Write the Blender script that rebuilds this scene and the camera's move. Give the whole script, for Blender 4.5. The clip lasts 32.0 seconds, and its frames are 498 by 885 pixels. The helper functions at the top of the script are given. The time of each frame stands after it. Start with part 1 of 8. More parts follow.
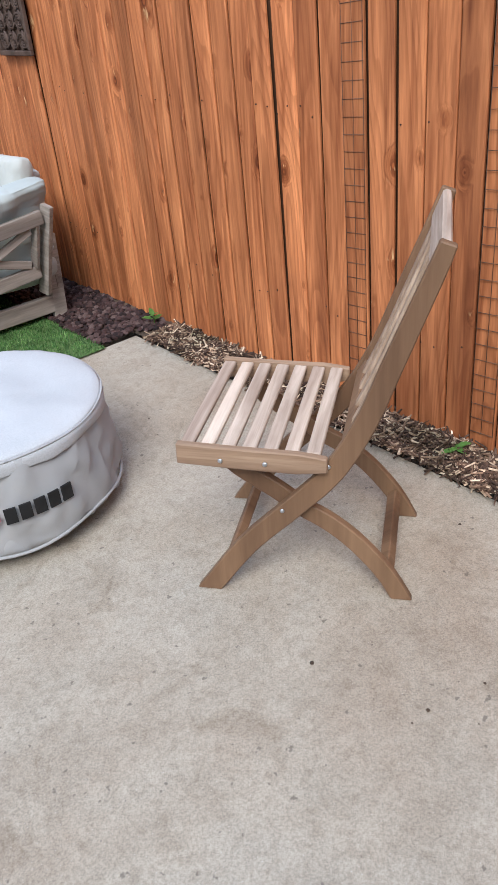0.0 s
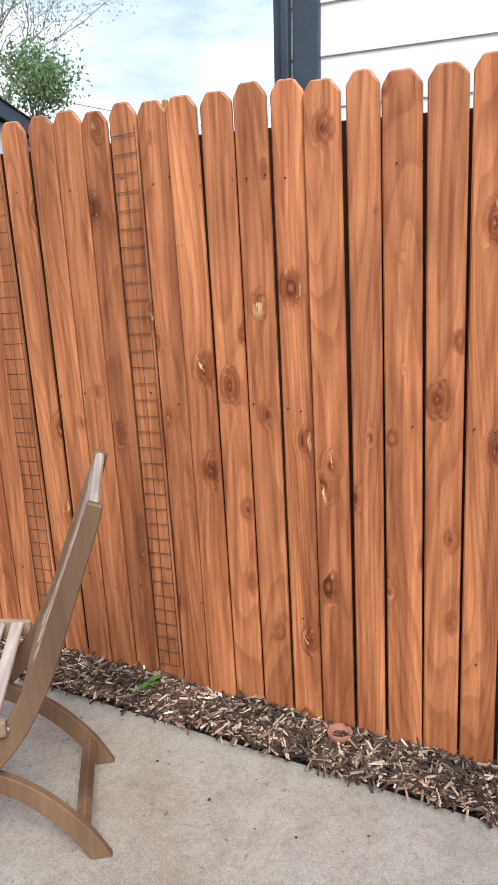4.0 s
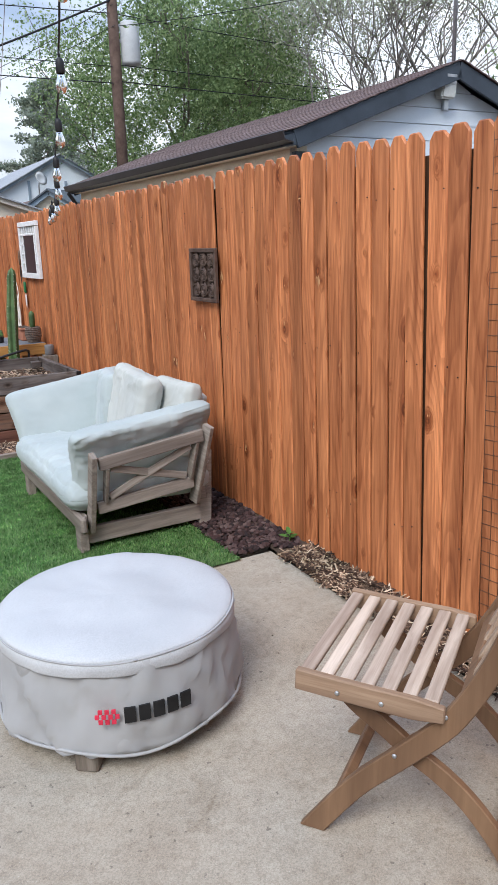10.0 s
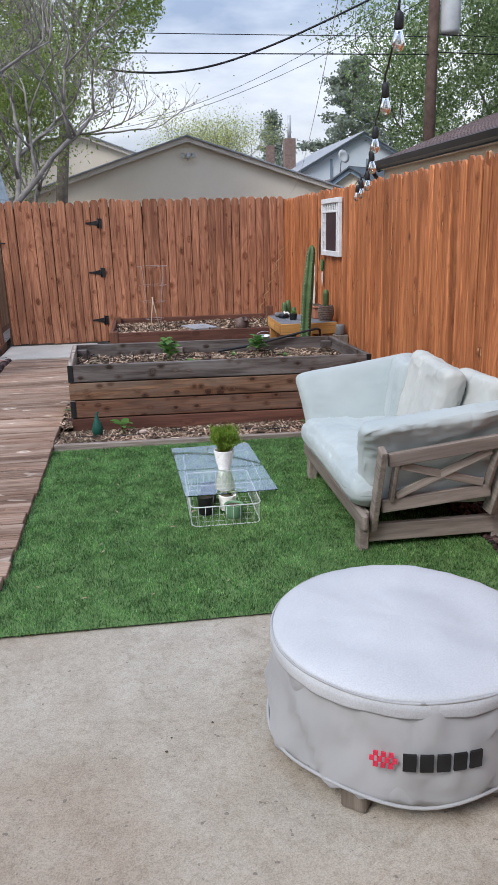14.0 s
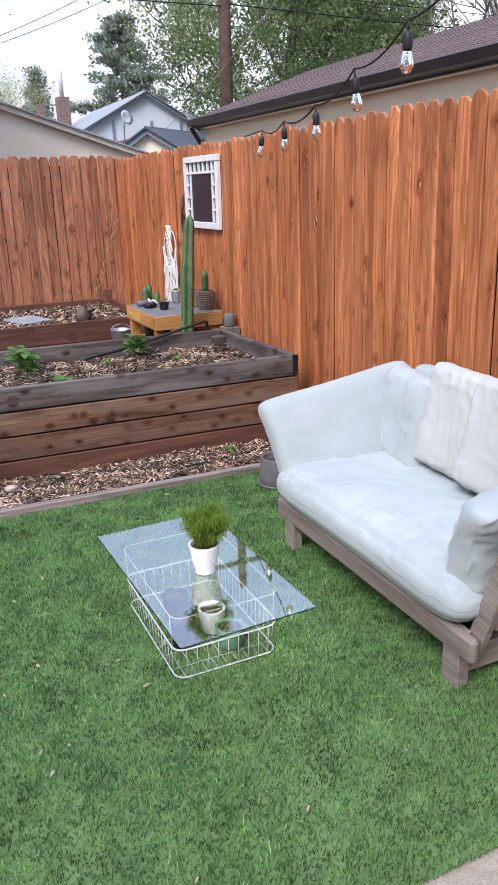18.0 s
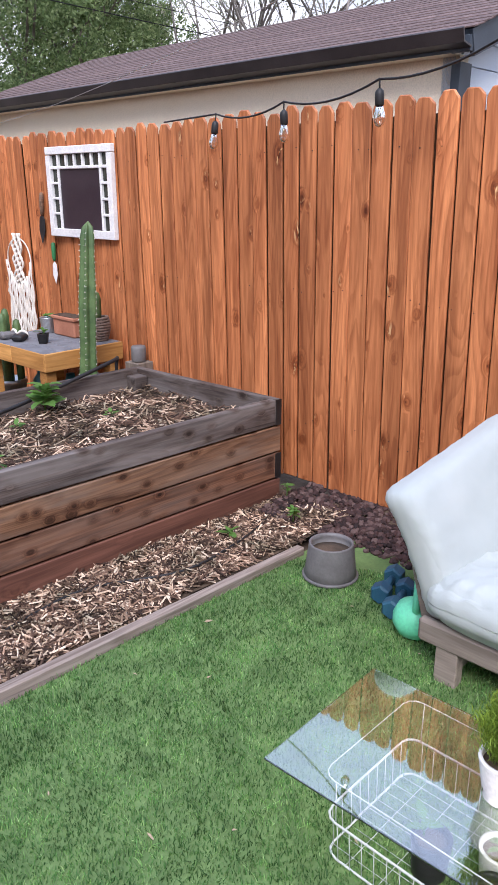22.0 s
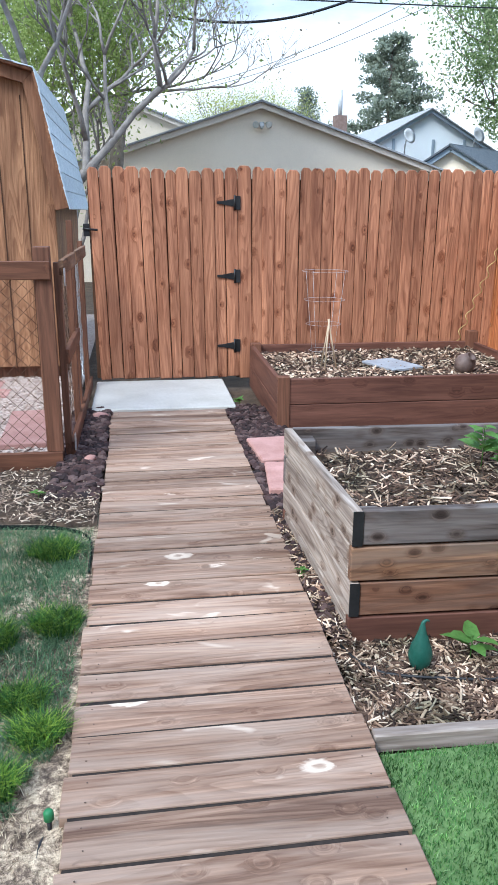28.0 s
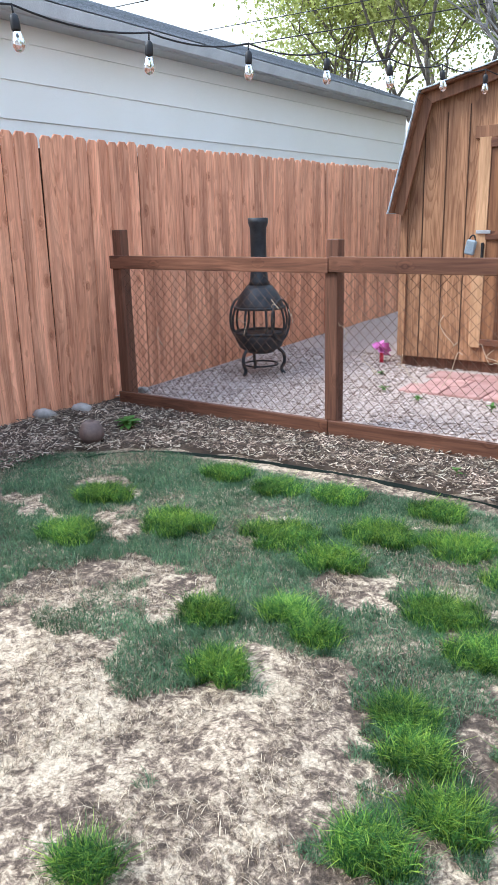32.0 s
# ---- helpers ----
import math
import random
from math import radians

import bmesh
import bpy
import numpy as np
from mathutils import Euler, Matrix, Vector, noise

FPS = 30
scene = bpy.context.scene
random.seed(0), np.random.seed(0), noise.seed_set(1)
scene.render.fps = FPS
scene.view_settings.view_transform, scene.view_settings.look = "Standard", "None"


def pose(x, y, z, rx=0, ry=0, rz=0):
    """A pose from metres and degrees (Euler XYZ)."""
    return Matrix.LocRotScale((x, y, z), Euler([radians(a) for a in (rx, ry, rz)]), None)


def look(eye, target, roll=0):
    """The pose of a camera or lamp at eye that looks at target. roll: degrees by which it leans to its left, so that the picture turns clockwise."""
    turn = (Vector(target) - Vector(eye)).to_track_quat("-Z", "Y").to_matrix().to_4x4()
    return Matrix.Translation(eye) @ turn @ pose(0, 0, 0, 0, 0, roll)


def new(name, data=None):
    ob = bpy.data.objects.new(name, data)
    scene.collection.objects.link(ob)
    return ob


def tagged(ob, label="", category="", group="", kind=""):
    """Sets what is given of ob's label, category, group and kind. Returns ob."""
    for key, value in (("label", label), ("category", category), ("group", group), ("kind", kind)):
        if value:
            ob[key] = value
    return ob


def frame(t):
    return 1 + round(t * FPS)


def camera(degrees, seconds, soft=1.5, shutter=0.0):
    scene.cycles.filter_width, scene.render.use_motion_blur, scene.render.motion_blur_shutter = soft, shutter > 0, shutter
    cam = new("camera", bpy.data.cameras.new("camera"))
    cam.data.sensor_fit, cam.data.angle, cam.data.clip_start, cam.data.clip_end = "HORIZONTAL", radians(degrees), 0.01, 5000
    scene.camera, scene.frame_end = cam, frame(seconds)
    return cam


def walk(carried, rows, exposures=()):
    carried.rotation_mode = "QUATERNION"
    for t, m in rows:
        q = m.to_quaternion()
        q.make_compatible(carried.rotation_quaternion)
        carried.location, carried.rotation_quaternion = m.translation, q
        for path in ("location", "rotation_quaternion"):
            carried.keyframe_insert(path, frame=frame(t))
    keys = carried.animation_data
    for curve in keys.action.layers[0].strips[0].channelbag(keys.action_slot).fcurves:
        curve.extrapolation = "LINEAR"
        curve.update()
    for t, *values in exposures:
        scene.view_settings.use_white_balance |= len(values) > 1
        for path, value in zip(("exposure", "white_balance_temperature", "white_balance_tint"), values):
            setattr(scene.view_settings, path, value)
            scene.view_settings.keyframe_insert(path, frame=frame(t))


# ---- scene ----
cam = camera(36.8, 32.0)
PATH = [
    (0, (-1.85, 0.356, 1.389), (-0.779, 1.678, 0.336), -5.0),
    (0.5, (-1.866, 0.292, 1.404), (-0.612, 1.549, 0.482), -4.5),
    (1, (-1.869, 0.262, 1.425), (-0.473, 1.44, 0.609), -4.0),
    (1.5, (-1.86, 0.222, 1.44), (-0.33, 1.291, 0.721), -3.5),
    (2, (-1.846, 0.195, 1.462), (-0.204, 1.138, 0.816), -2.8),
    (2.5, (-1.856, 0.171, 1.443), (-0.135, 1.024, 0.887), -2.3),
    (4.5, (-1.864, 0.204, 1.491), (-0.159, 1.11, 0.972), -1.0),
    (5, (-1.884, 0.23, 1.489), (-0.223, 1.216, 0.972), -1.2),
    (5.5, (-1.897, 0.243, 1.48), (-0.297, 1.329, 0.97), -1.4),
    (6, (-1.901, 0.251, 1.479), (-0.374, 1.435, 0.964), -1.5),
    (6.5, (-1.907, 0.266, 1.485), (-0.453, 1.534, 0.959), -1.6),
    (7, (-1.915, 0.278, 1.477), (-0.529, 1.62, 0.952), -1.7),
    (7.5, (-1.918, 0.283, 1.474), (-0.6, 1.692, 0.95), -1.7),
    (8, (-1.917, 0.28, 1.477), (-0.668, 1.752, 0.952), -1.8),
    (8.5, (-1.919, 0.277, 1.478), (-0.745, 1.809, 0.955), -1.8),
    (9, (-1.917, 0.268, 1.472), (-0.818, 1.857, 0.955), -1.7),
    (9.5, (-1.909, 0.262, 1.478), (-0.887, 1.901, 0.96), -1.6),
    (10, (-1.909, 0.273, 1.483), (-0.967, 1.959, 0.96), -1.7),
    (10.5, (-1.911, 0.285, 1.484), (-1.043, 2.008, 0.957), -1.7),
    (11, (-1.904, 0.302, 1.478), (-1.116, 2.062, 0.947), -1.7),
    (11.5, (-1.901, 0.321, 1.478), (-1.206, 2.118, 0.942), -1.6),
    (12, (-1.909, 0.351, 1.482), (-1.312, 2.181, 0.94), -1.6),
    (12.5, (-1.908, 0.39, 1.48), (-1.417, 2.25, 0.934), -1.6),
    (13, (-1.9, 0.443, 1.467), (-1.53, 2.33, 0.92), -1.5),
    (13.5, (-1.89, 0.494, 1.477), (-1.624, 2.397, 0.925), -1.3),
    (15.5, (-2.024, 1.085, 1.468), (-1.735, 2.981, 0.901), -1.3),
    (16, (-1.978, 1.33, 1.474), (-1.585, 3.206, 0.904), -1.2),
    (16.5, (-2.044, 1.538, 1.461), (-1.517, 3.377, 0.878), -1.0),
    (17, (-2.172, 1.742, 1.476), (-1.541, 3.54, 0.871), -1.1),
    (17.5, (-2.25, 1.968, 1.452), (-1.53, 3.727, 0.83), -1.3),
    (18, (-2.322, 2.203, 1.474), (-1.532, 3.924, 0.829), -1.6),
    (18.5, (-2.441, 2.422, 1.454), (-1.559, 4.092, 0.797), -1.6),
    (19, (-2.556, 2.653, 1.445), (-1.587, 4.272, 0.781), -1.4),
    (19.5, (-2.601, 2.874, 1.443), (-1.54, 4.432, 0.776), -1.1),
    (20, (-2.648, 3.09, 1.448), (-1.49, 4.579, 0.784), -0.8),
    (20.5, (-2.762, 3.301, 1.451), (-1.508, 4.71, 0.786), -0.3),
    (21, (-2.823, 3.485, 1.456), (-1.509, 4.84, 0.793), -0.1),
    (21.5, (-2.794, 3.7, 1.462), (-1.445, 5.025, 0.81), -0.1),
    (22, (-2.799, 3.84, 1.469), (-1.437, 5.156, 0.826), 0.0),
    (22.5, (-2.885, 3.914, 1.471), (-1.529, 5.238, 0.832), 0.1),
    (23, (-2.953, 3.942, 1.467), (-1.625, 5.296, 0.832), 0.3),
    (23.5, (-2.997, 3.939, 1.468), (-1.722, 5.343, 0.834), 0.3),
    (24, (-3.026, 3.939, 1.471), (-1.819, 5.403, 0.839), 0.4),
    (24.5, (-3.041, 3.934, 1.465), (-1.911, 5.463, 0.844), 0.6),
    (26.5, (-3.168, 3.938, 1.481), (-2.448, 5.71, 0.896), 0.6),
    (27, (-3.182, 3.939, 1.485), (-2.601, 5.761, 0.902), 0.6),
    (27.5, (-3.178, 3.949, 1.484), (-2.747, 5.812, 0.897), 0.3),
    (28, (-3.182, 3.96, 1.485), (-2.908, 5.851, 0.894), 0.3),
    (28.5, (-3.178, 3.968, 1.483), (-3.062, 5.875, 0.891), 0.1),
    (29, (-3.191, 3.964, 1.486), (-3.232, 5.873, 0.89), -0.1),
    (29.5, (-3.202, 3.964, 1.483), (-3.399, 5.863, 0.886), -0.4),
    (30, (-3.21, 3.968, 1.451), (-3.574, 5.846, 0.868), -0.5),
    (30.5, (-3.223, 3.93, 1.448), (-3.763, 5.767, 0.87), -0.6),
    (31, (-3.243, 3.924, 1.448), (-3.978, 5.693, 0.875), -1.1),
    (31.5, (-3.253, 3.856, 1.462), (-4.168, 5.54, 0.892), -1.2),
    (32, (-3.269, 3.847, 1.451), (-4.371, 5.418, 0.887), -1.5),
]
walk(cam, [(t, look(eye, target, roll)) for t, eye, target, roll in PATH], exposures=[(0, 1.03, 6200, 9), (1, 1.32, 6200, 9), (2, 1.24, 6200, 9), (5, 1.10, 6180, 8), (7, 1.03, 6180, 8), (9, 0.94, 6180, 9), (11, 0.86, 6300, 10), (13, 0.72, 6300, 11), (16, 0.86, 6320, 12), (18, 1.07, 6280, 18), (20, 1.09, 6400, 22), (22, 1.17, 6350, 19), (24, 1.32, 6110, 10), (27, 1.30, 5880, 6), (29, 1.42, 5850, 4), (30, 1.50, 5840, 4), (31, 1.64, 5900, 4), (32, 1.63, 5950, 6)])

# ---- sky and sun ----
SUN_AZ, SUN_EL = radians(230), radians(48)
world = bpy.data.worlds.new("sky")
scene.world = world
world.use_nodes = True
wn, wl = world.node_tree.nodes, world.node_tree.links
wn.clear()
w_out, w_bg = wn.new("ShaderNodeOutputWorld"), wn.new("ShaderNodeBackground")
w_sky = wn.new("ShaderNodeTexSky")
w_sky.sky_type, w_sky.sun_disc = "NISHITA", False
w_sky.sun_elevation, w_sky.sun_rotation = SUN_EL, SUN_AZ
w_tc, w_map = wn.new("ShaderNodeTexCoord"), wn.new("ShaderNodeMapping")
w_map.inputs["Scale"].default_value = (1.0, 1.0, 3.2)
w_noise = wn.new("ShaderNodeTexNoise")
w_noise.inputs["Scale"].default_value, w_noise.inputs["Detail"].default_value = 1.7, 7
w_noise.inputs["Roughness"].default_value = 0.56
w_ramp = wn.new("ShaderNodeValToRGB")
w_ramp.color_ramp.elements[0].position, w_ramp.color_ramp.elements[1].position = 0.38, 0.60
w_ramp.color_ramp.elements[0].color, w_ramp.color_ramp.elements[1].color = (2.6, 3.2, 4.3, 1), (7.9, 8.1, 8.4, 1)
w_mix = wn.new("ShaderNodeMix")
w_mix.data_type = "RGBA"
w_mix.inputs[0].default_value = 0.86
w_bg.inputs["Strength"].default_value = 0.096
wl.new(w_tc.outputs["Generated"], w_map.inputs["Vector"])
wl.new(w_map.outputs[0], w_noise.inputs["Vector"])
w_sep, w_add = wn.new("ShaderNodeSeparateXYZ"), wn.new("ShaderNodeMath")
w_add.operation = "MULTIPLY_ADD"
w_add.inputs[1].default_value = -0.72
w_bias = wn.new("ShaderNodeMath")
w_bias.inputs[1].default_value = 0.015
wl.new(w_tc.outputs["Generated"], w_sep.inputs[0])
wl.new(w_sep.outputs["Z"], w_add.inputs[0])
# the clouds close up towards both sides of the yard
w_abs = wn.new("ShaderNodeMath")
w_abs.operation = "ABSOLUTE"
wl.new(w_sep.outputs["X"], w_abs.inputs[0])
w_side = wn.new("ShaderNodeMath")
w_side.operation = "MULTIPLY_ADD"
w_side.inputs[1].default_value = 0.28
wl.new(w_abs.outputs[0], w_side.inputs[0])
wl.new(w_noise.outputs["Fac"], w_side.inputs[2])
wl.new(w_side.outputs[0], w_bias.inputs[0])
wl.new(w_bias.outputs[0], w_add.inputs[2])
wl.new(w_add.outputs[0], w_ramp.inputs[0])
wl.new(w_sky.outputs[0], w_mix.inputs[6])
wl.new(w_ramp.outputs[0], w_mix.inputs[7])
# an overcast sky is brighter overhead than at the horizon
w_high, w_lift = wn.new("ShaderNodeMath"), wn.new("ShaderNodeVectorMath")
w_high.operation, w_lift.operation = "MULTIPLY_ADD", "SCALE"
w_high.use_clamp = False
w_high.inputs[1].default_value, w_high.inputs[2].default_value = 1.75, 0.62
wl.new(w_sep.outputs["Z"], w_high.inputs[0])
wl.new(w_mix.outputs[2], w_lift.inputs[0])
wl.new(w_high.outputs[0], w_lift.inputs["Scale"])
wl.new(w_lift.outputs[0], w_bg.inputs["Color"])
wl.new(w_bg.outputs[0], w_out.inputs["Surface"])

sun = new("sun", bpy.data.lights.new("sun", "SUN"))
sun.data.energy, sun.data.angle, sun.data.color = 1.7, radians(26), (1.0, 0.97, 0.93)
sun.matrix_world = look((math.sin(SUN_AZ) * 20, math.cos(SUN_AZ) * 20, 20 * math.tan(SUN_EL)), (0, 0, 0))


# ---- materials ----
def material(name):
    m = bpy.data.materials.new(name)
    m.use_nodes = True
    nt = m.node_tree
    return m, nt.nodes, nt.links, nt.nodes["Principled BSDF"]


def spot(nodes, links, stretch, vary=True):
    """Object coordinates, stretched, and shifted from piece to piece."""
    tc, mp = nodes.new("ShaderNodeTexCoord"), nodes.new("ShaderNodeMapping")
    mp.inputs["Scale"].default_value = stretch
    links.new(tc.outputs["Object"], mp.inputs["Vector"])
    if vary:
        oi, mu = nodes.new("ShaderNodeObjectInfo"), nodes.new("ShaderNodeMath")
        mu.operation = "MULTIPLY"
        mu.inputs[1].default_value = 57.0
        links.new(oi.outputs["Random"], mu.inputs[0])
        links.new(mu.outputs[0], mp.inputs["Location"])
    return mp.outputs[0]


def tex(nodes, links, vector, scale, detail=4, rough=0.55, distort=0.0):
    n = nodes.new("ShaderNodeTexNoise")
    n.inputs["Scale"].default_value, n.inputs["Detail"].default_value = scale, detail
    n.inputs["Roughness"].default_value, n.inputs["Distortion"].default_value = rough, distort
    links.new(vector, n.inputs["Vector"])
    return n.outputs["Fac"]


def ramp(nodes, links, fac, stops):
    r = nodes.new("ShaderNodeValToRGB")
    e = r.color_ramp.elements
    while len(e) < len(stops):
        e.new(0.5)
    for el, (p, c) in zip(e, stops):
        el.position = p
        el.color = (*c, 1) if len(c) == 3 else c
    links.new(fac, r.inputs[0])
    return r.outputs[0]


def blend(nodes, links, kind, fac, a, b):
    m = nodes.new("ShaderNodeMix")
    m.data_type, m.blend_type = "RGBA", kind
    for sock, v in ((m.inputs[0], fac), (m.inputs[6], a), (m.inputs[7], b)):
        if isinstance(v, (int, float)):
            sock.default_value = v
        elif isinstance(v, tuple):
            sock.default_value = (*v, 1)
        else:
            links.new(v, sock)
    return m.outputs[2]


def relief(nodes, links, bsdf, height, strength, distance=0.002):
    b = nodes.new("ShaderNodeBump")
    b.inputs["Strength"].default_value, b.inputs["Distance"].default_value = strength, distance
    links.new(height, b.inputs["Height"])
    links.new(b.outputs[0], bsdf.inputs["Normal"])


def shade(nodes, links, colour, amount, random_from="object"):
    """Each piece a little lighter or darker than the next."""
    hs = nodes.new("ShaderNodeHueSaturation")
    src = nodes.new("ShaderNodeObjectInfo" if random_from == "object" else "ShaderNodeNewGeometry")
    mr = nodes.new("ShaderNodeMapRange")
    mr.inputs["To Min"].default_value, mr.inputs["To Max"].default_value = 1 - amount, 1 + amount
    links.new(src.outputs["Random" if random_from == "object" else "Random Per Island"], mr.inputs["Value"])
    links.new(mr.outputs[0], hs.inputs["Value"])
    links.new(colour, hs.inputs["Color"])
    return hs.outputs[0]


def wood(name, dark, light, along="Z", vary=0.16, rough=0.62, knots=0.0, grey=None, bump=0.35, grain=1.0, worn=None, ks=1.0, fine=0.45, rings=0.0, bare=None):
    """Long grain that bends round the knots, with weathering and worn spots where asked."""
    m, n, l, b = material(name)
    st = {"X": (1.6, 26, 26), "Y": (26, 1.6, 26), "Z": (26, 26, 1.6)}[along]
    big = {"X": (0.9, 7, 7), "Y": (7, 0.9, 7), "Z": (7, 7, 0.9)}[along]
    v = spot(n, l, tuple(a * grain for a in st))
    far = None
    if knots:
        kv = tuple(ks * a for a in {"X": (4.2, 6.2, 6.2), "Y": (6.2, 4.2, 6.2), "Z": (6.2, 6.2, 4.2)}[along])
        vo = n.new("ShaderNodeTexVoronoi")
        vo.inputs["Scale"].default_value = 1.0
        kp = spot(n, l, kv)
        if along == "Z":
            # across the face and up it
            sp, ad, cb = n.new("ShaderNodeSeparateXYZ"), n.new("ShaderNodeMath"), n.new("ShaderNodeCombineXYZ")
            l.new(kp, sp.inputs[0])
            l.new(sp.outputs["X"], ad.inputs[0])
            l.new(sp.outputs["Y"], ad.inputs[1])
            l.new(ad.outputs[0], cb.inputs["X"])
            l.new(sp.outputs["Z"], cb.inputs["Y"])
            kp = cb.outputs[0]
            vo.voronoi_dimensions = "2D"
        l.new(kp, vo.inputs["Vector"])
        far = vo.outputs["Distance"]
        if along == "Z":
            sc, less = n.new("ShaderNodeSeparateColor"), n.new("ShaderNodeMath")
            less.operation = "MULTIPLY_ADD"
            less.inputs[1].default_value = 0.36
            l.new(vo.outputs["Color"], sc.inputs[0])
            l.new(sc.outputs["Red"], less.inputs[0])
            l.new(far, less.inputs[2])
            far = less.outputs[0]
        swirl = ramp(n, l, far, [(0.03, (1.0, 1.0, 1.0)), (0.30, (0, 0, 0))])
        add = n.new("ShaderNodeVectorMath")
        l.new(v, add.inputs[0])
        l.new(swirl, add.inputs[1])
        v = add.outputs[0]
    g1 = tex(n, l, v, 1.0, 5, 0.6, 1.2)
    g2 = tex(n, l, spot(n, l, tuple(a * 3.2 for a in st)), 1.0, 3, 0.6, 0.4)
    g3 = tex(n, l, spot(n, l, big), 1.0, 3, 0.5, 0.8)
    col = ramp(n, l, g1, [(0.30, dark), (0.68, light)])
    col = blend(n, l, "MULTIPLY", fine, col, ramp(n, l, g2, [(0.3, (0.6, 0.54, 0.5)), (0.6, (1, 1, 1))]))
    if rings:
        # growth rings cut at a slant: thin dark lines that run in long arches
        slow = {"X": (0.55, 5.2, 5.2), "Y": (5.2, 0.55, 5.2), "Z": (5.2, 5.2, 0.55)}[along]
        rv = spot(n, l, slow)
        if far is not None:
            push = n.new("ShaderNodeVectorMath")
            push.operation = "MULTIPLY_ADD"
            push.inputs[1].default_value = (0.16, 0.16, 0.16)
            l.new(swirl, push.inputs[0])
            l.new(rv, push.inputs[2])
            rv = push.outputs[0]
        turns, saw = n.new("ShaderNodeMath"), n.new("ShaderNodeMath")
        turns.operation, saw.operation = "MULTIPLY", "FRACT"
        turns.inputs[1].default_value = 24.0
        l.new(tex(n, l, rv, 1.0, 1.5, 0.4, 0.25), turns.inputs[0])
        l.new(turns.outputs[0], saw.inputs[0])
        col = blend(n, l, "MULTIPLY", rings, col, ramp(n, l, saw.outputs[0], [(0.0, (1, 1, 1)), (0.45, (0.97, 0.94, 0.92)), (0.86, (0.50, 0.40, 0.34)), (0.95, (0.55, 0.45, 0.40)), (1.0, (1, 1, 1))]))
    col = blend(n, l, "MULTIPLY", 0.7, col, ramp(n, l, g3, [(0.3, (0.50, 0.43, 0.40)), (0.65, (1.18, 1.16, 1.12))]))
    if grey:
        g4 = tex(n, l, spot(n, l, tuple(a * 1.7 for a in big)), 1.0, 4, 0.6, 0.5)
        col = blend(n, l, "MIX", ramp(n, l, g4, [(0.42, (0, 0, 0)), (0.66, (0.6, 0.6, 0.6))]), col, grey)
    if knots:
        wob = n.new("ShaderNodeMath")
        wob.operation = "MULTIPLY_ADD"
        wob.inputs[1].default_value = 0.24
        l.new(g1, wob.inputs[0])
        l.new(far, wob.inputs[2])
        mark = ramp(n, l, wob.outputs[0], [(0.14, (0.92, 0.78, 0.64)), (0.185, (0.27, 0.18, 0.14)), (0.24, (0.60, 0.49, 0.42)), (0.44, (1, 1, 1))] if ks < 1.9 else [(0.15, (0.16, 0.11, 0.085)), (0.25, (0.36, 0.28, 0.24)), (0.36, (0.74, 0.67, 0.62)), (0.52, (1, 1, 1))])
        col = blend(n, l, "MULTIPLY", knots, col, mark)
        if bare:
            # chips by the knots where the stain has not taken
            chip = tex(n, l, spot(n, l, (34, 34, 13)), 1.0, 3, 0.55, 0.8)
            here = ramp(n, l, far, [(0.10, (1, 1, 1)), (0.26, (0, 0, 0))])
            flake = blend(n, l, "MULTIPLY", 1.0, ramp(n, l, chip, [(0.60, (0, 0, 0)), (0.655, (0.85, 0.85, 0.85))]), here)
            col = blend(n, l, "MIX", flake, col, bare)
    if worn:
        g5 = tex(n, l, spot(n, l, (3.2, 8, 8)), 1.0, 2.5, 0.55, 0.6)
        col = blend(n, l, "MIX", ramp(n, l, g5, [(0.66, (0, 0, 0)), (0.715, (0.55, 0.55, 0.55))]), col, worn)
        # paler ovals where the feet have polished the knots
        ov, sc, wide = n.new("ShaderNodeTexVoronoi"), n.new("ShaderNodeSeparateColor"), n.new("ShaderNodeMath")
        ov.inputs["Scale"].default_value = 1.0
        l.new(spot(n, l, (3.0, 5.6, 5.6)), ov.inputs["Vector"])
        l.new(ov.outputs["Color"], sc.inputs[0])
        wide.operation = "MULTIPLY_ADD"
        wide.inputs[1].default_value = 0.34
        l.new(sc.outputs["Red"], wide.inputs[0])
        l.new(ov.outputs["Distance"], wide.inputs[2])
        ragged = n.new("ShaderNodeMath")
        ragged.operation = "MULTIPLY_ADD"
        ragged.inputs[1].default_value = 0.22
        l.new(tex(n, l, spot(n, l, (16, 40, 40)), 1.0, 3, 0.6, 0.5), ragged.inputs[0])
        l.new(wide.outputs[0], ragged.inputs[2])
        col = blend(n, l, "MIX", ramp(n, l, ragged.outputs[0], [(0.17, (0.2, 0.2, 0.2)), (0.22, (0.8, 0.8, 0.8)), (0.28, (0.65, 0.65, 0.65)), (0.315, (0, 0, 0))]), col, worn)
    col = shade(n, l, col, vary)
    l.new(col, b.inputs["Base Color"])
    b.inputs["Roughness"].default_value = rough
    b.inputs["Specular IOR Level"].default_value = 0.3
    relief(n, l, b, g2, bump, 0.0015)
    return m


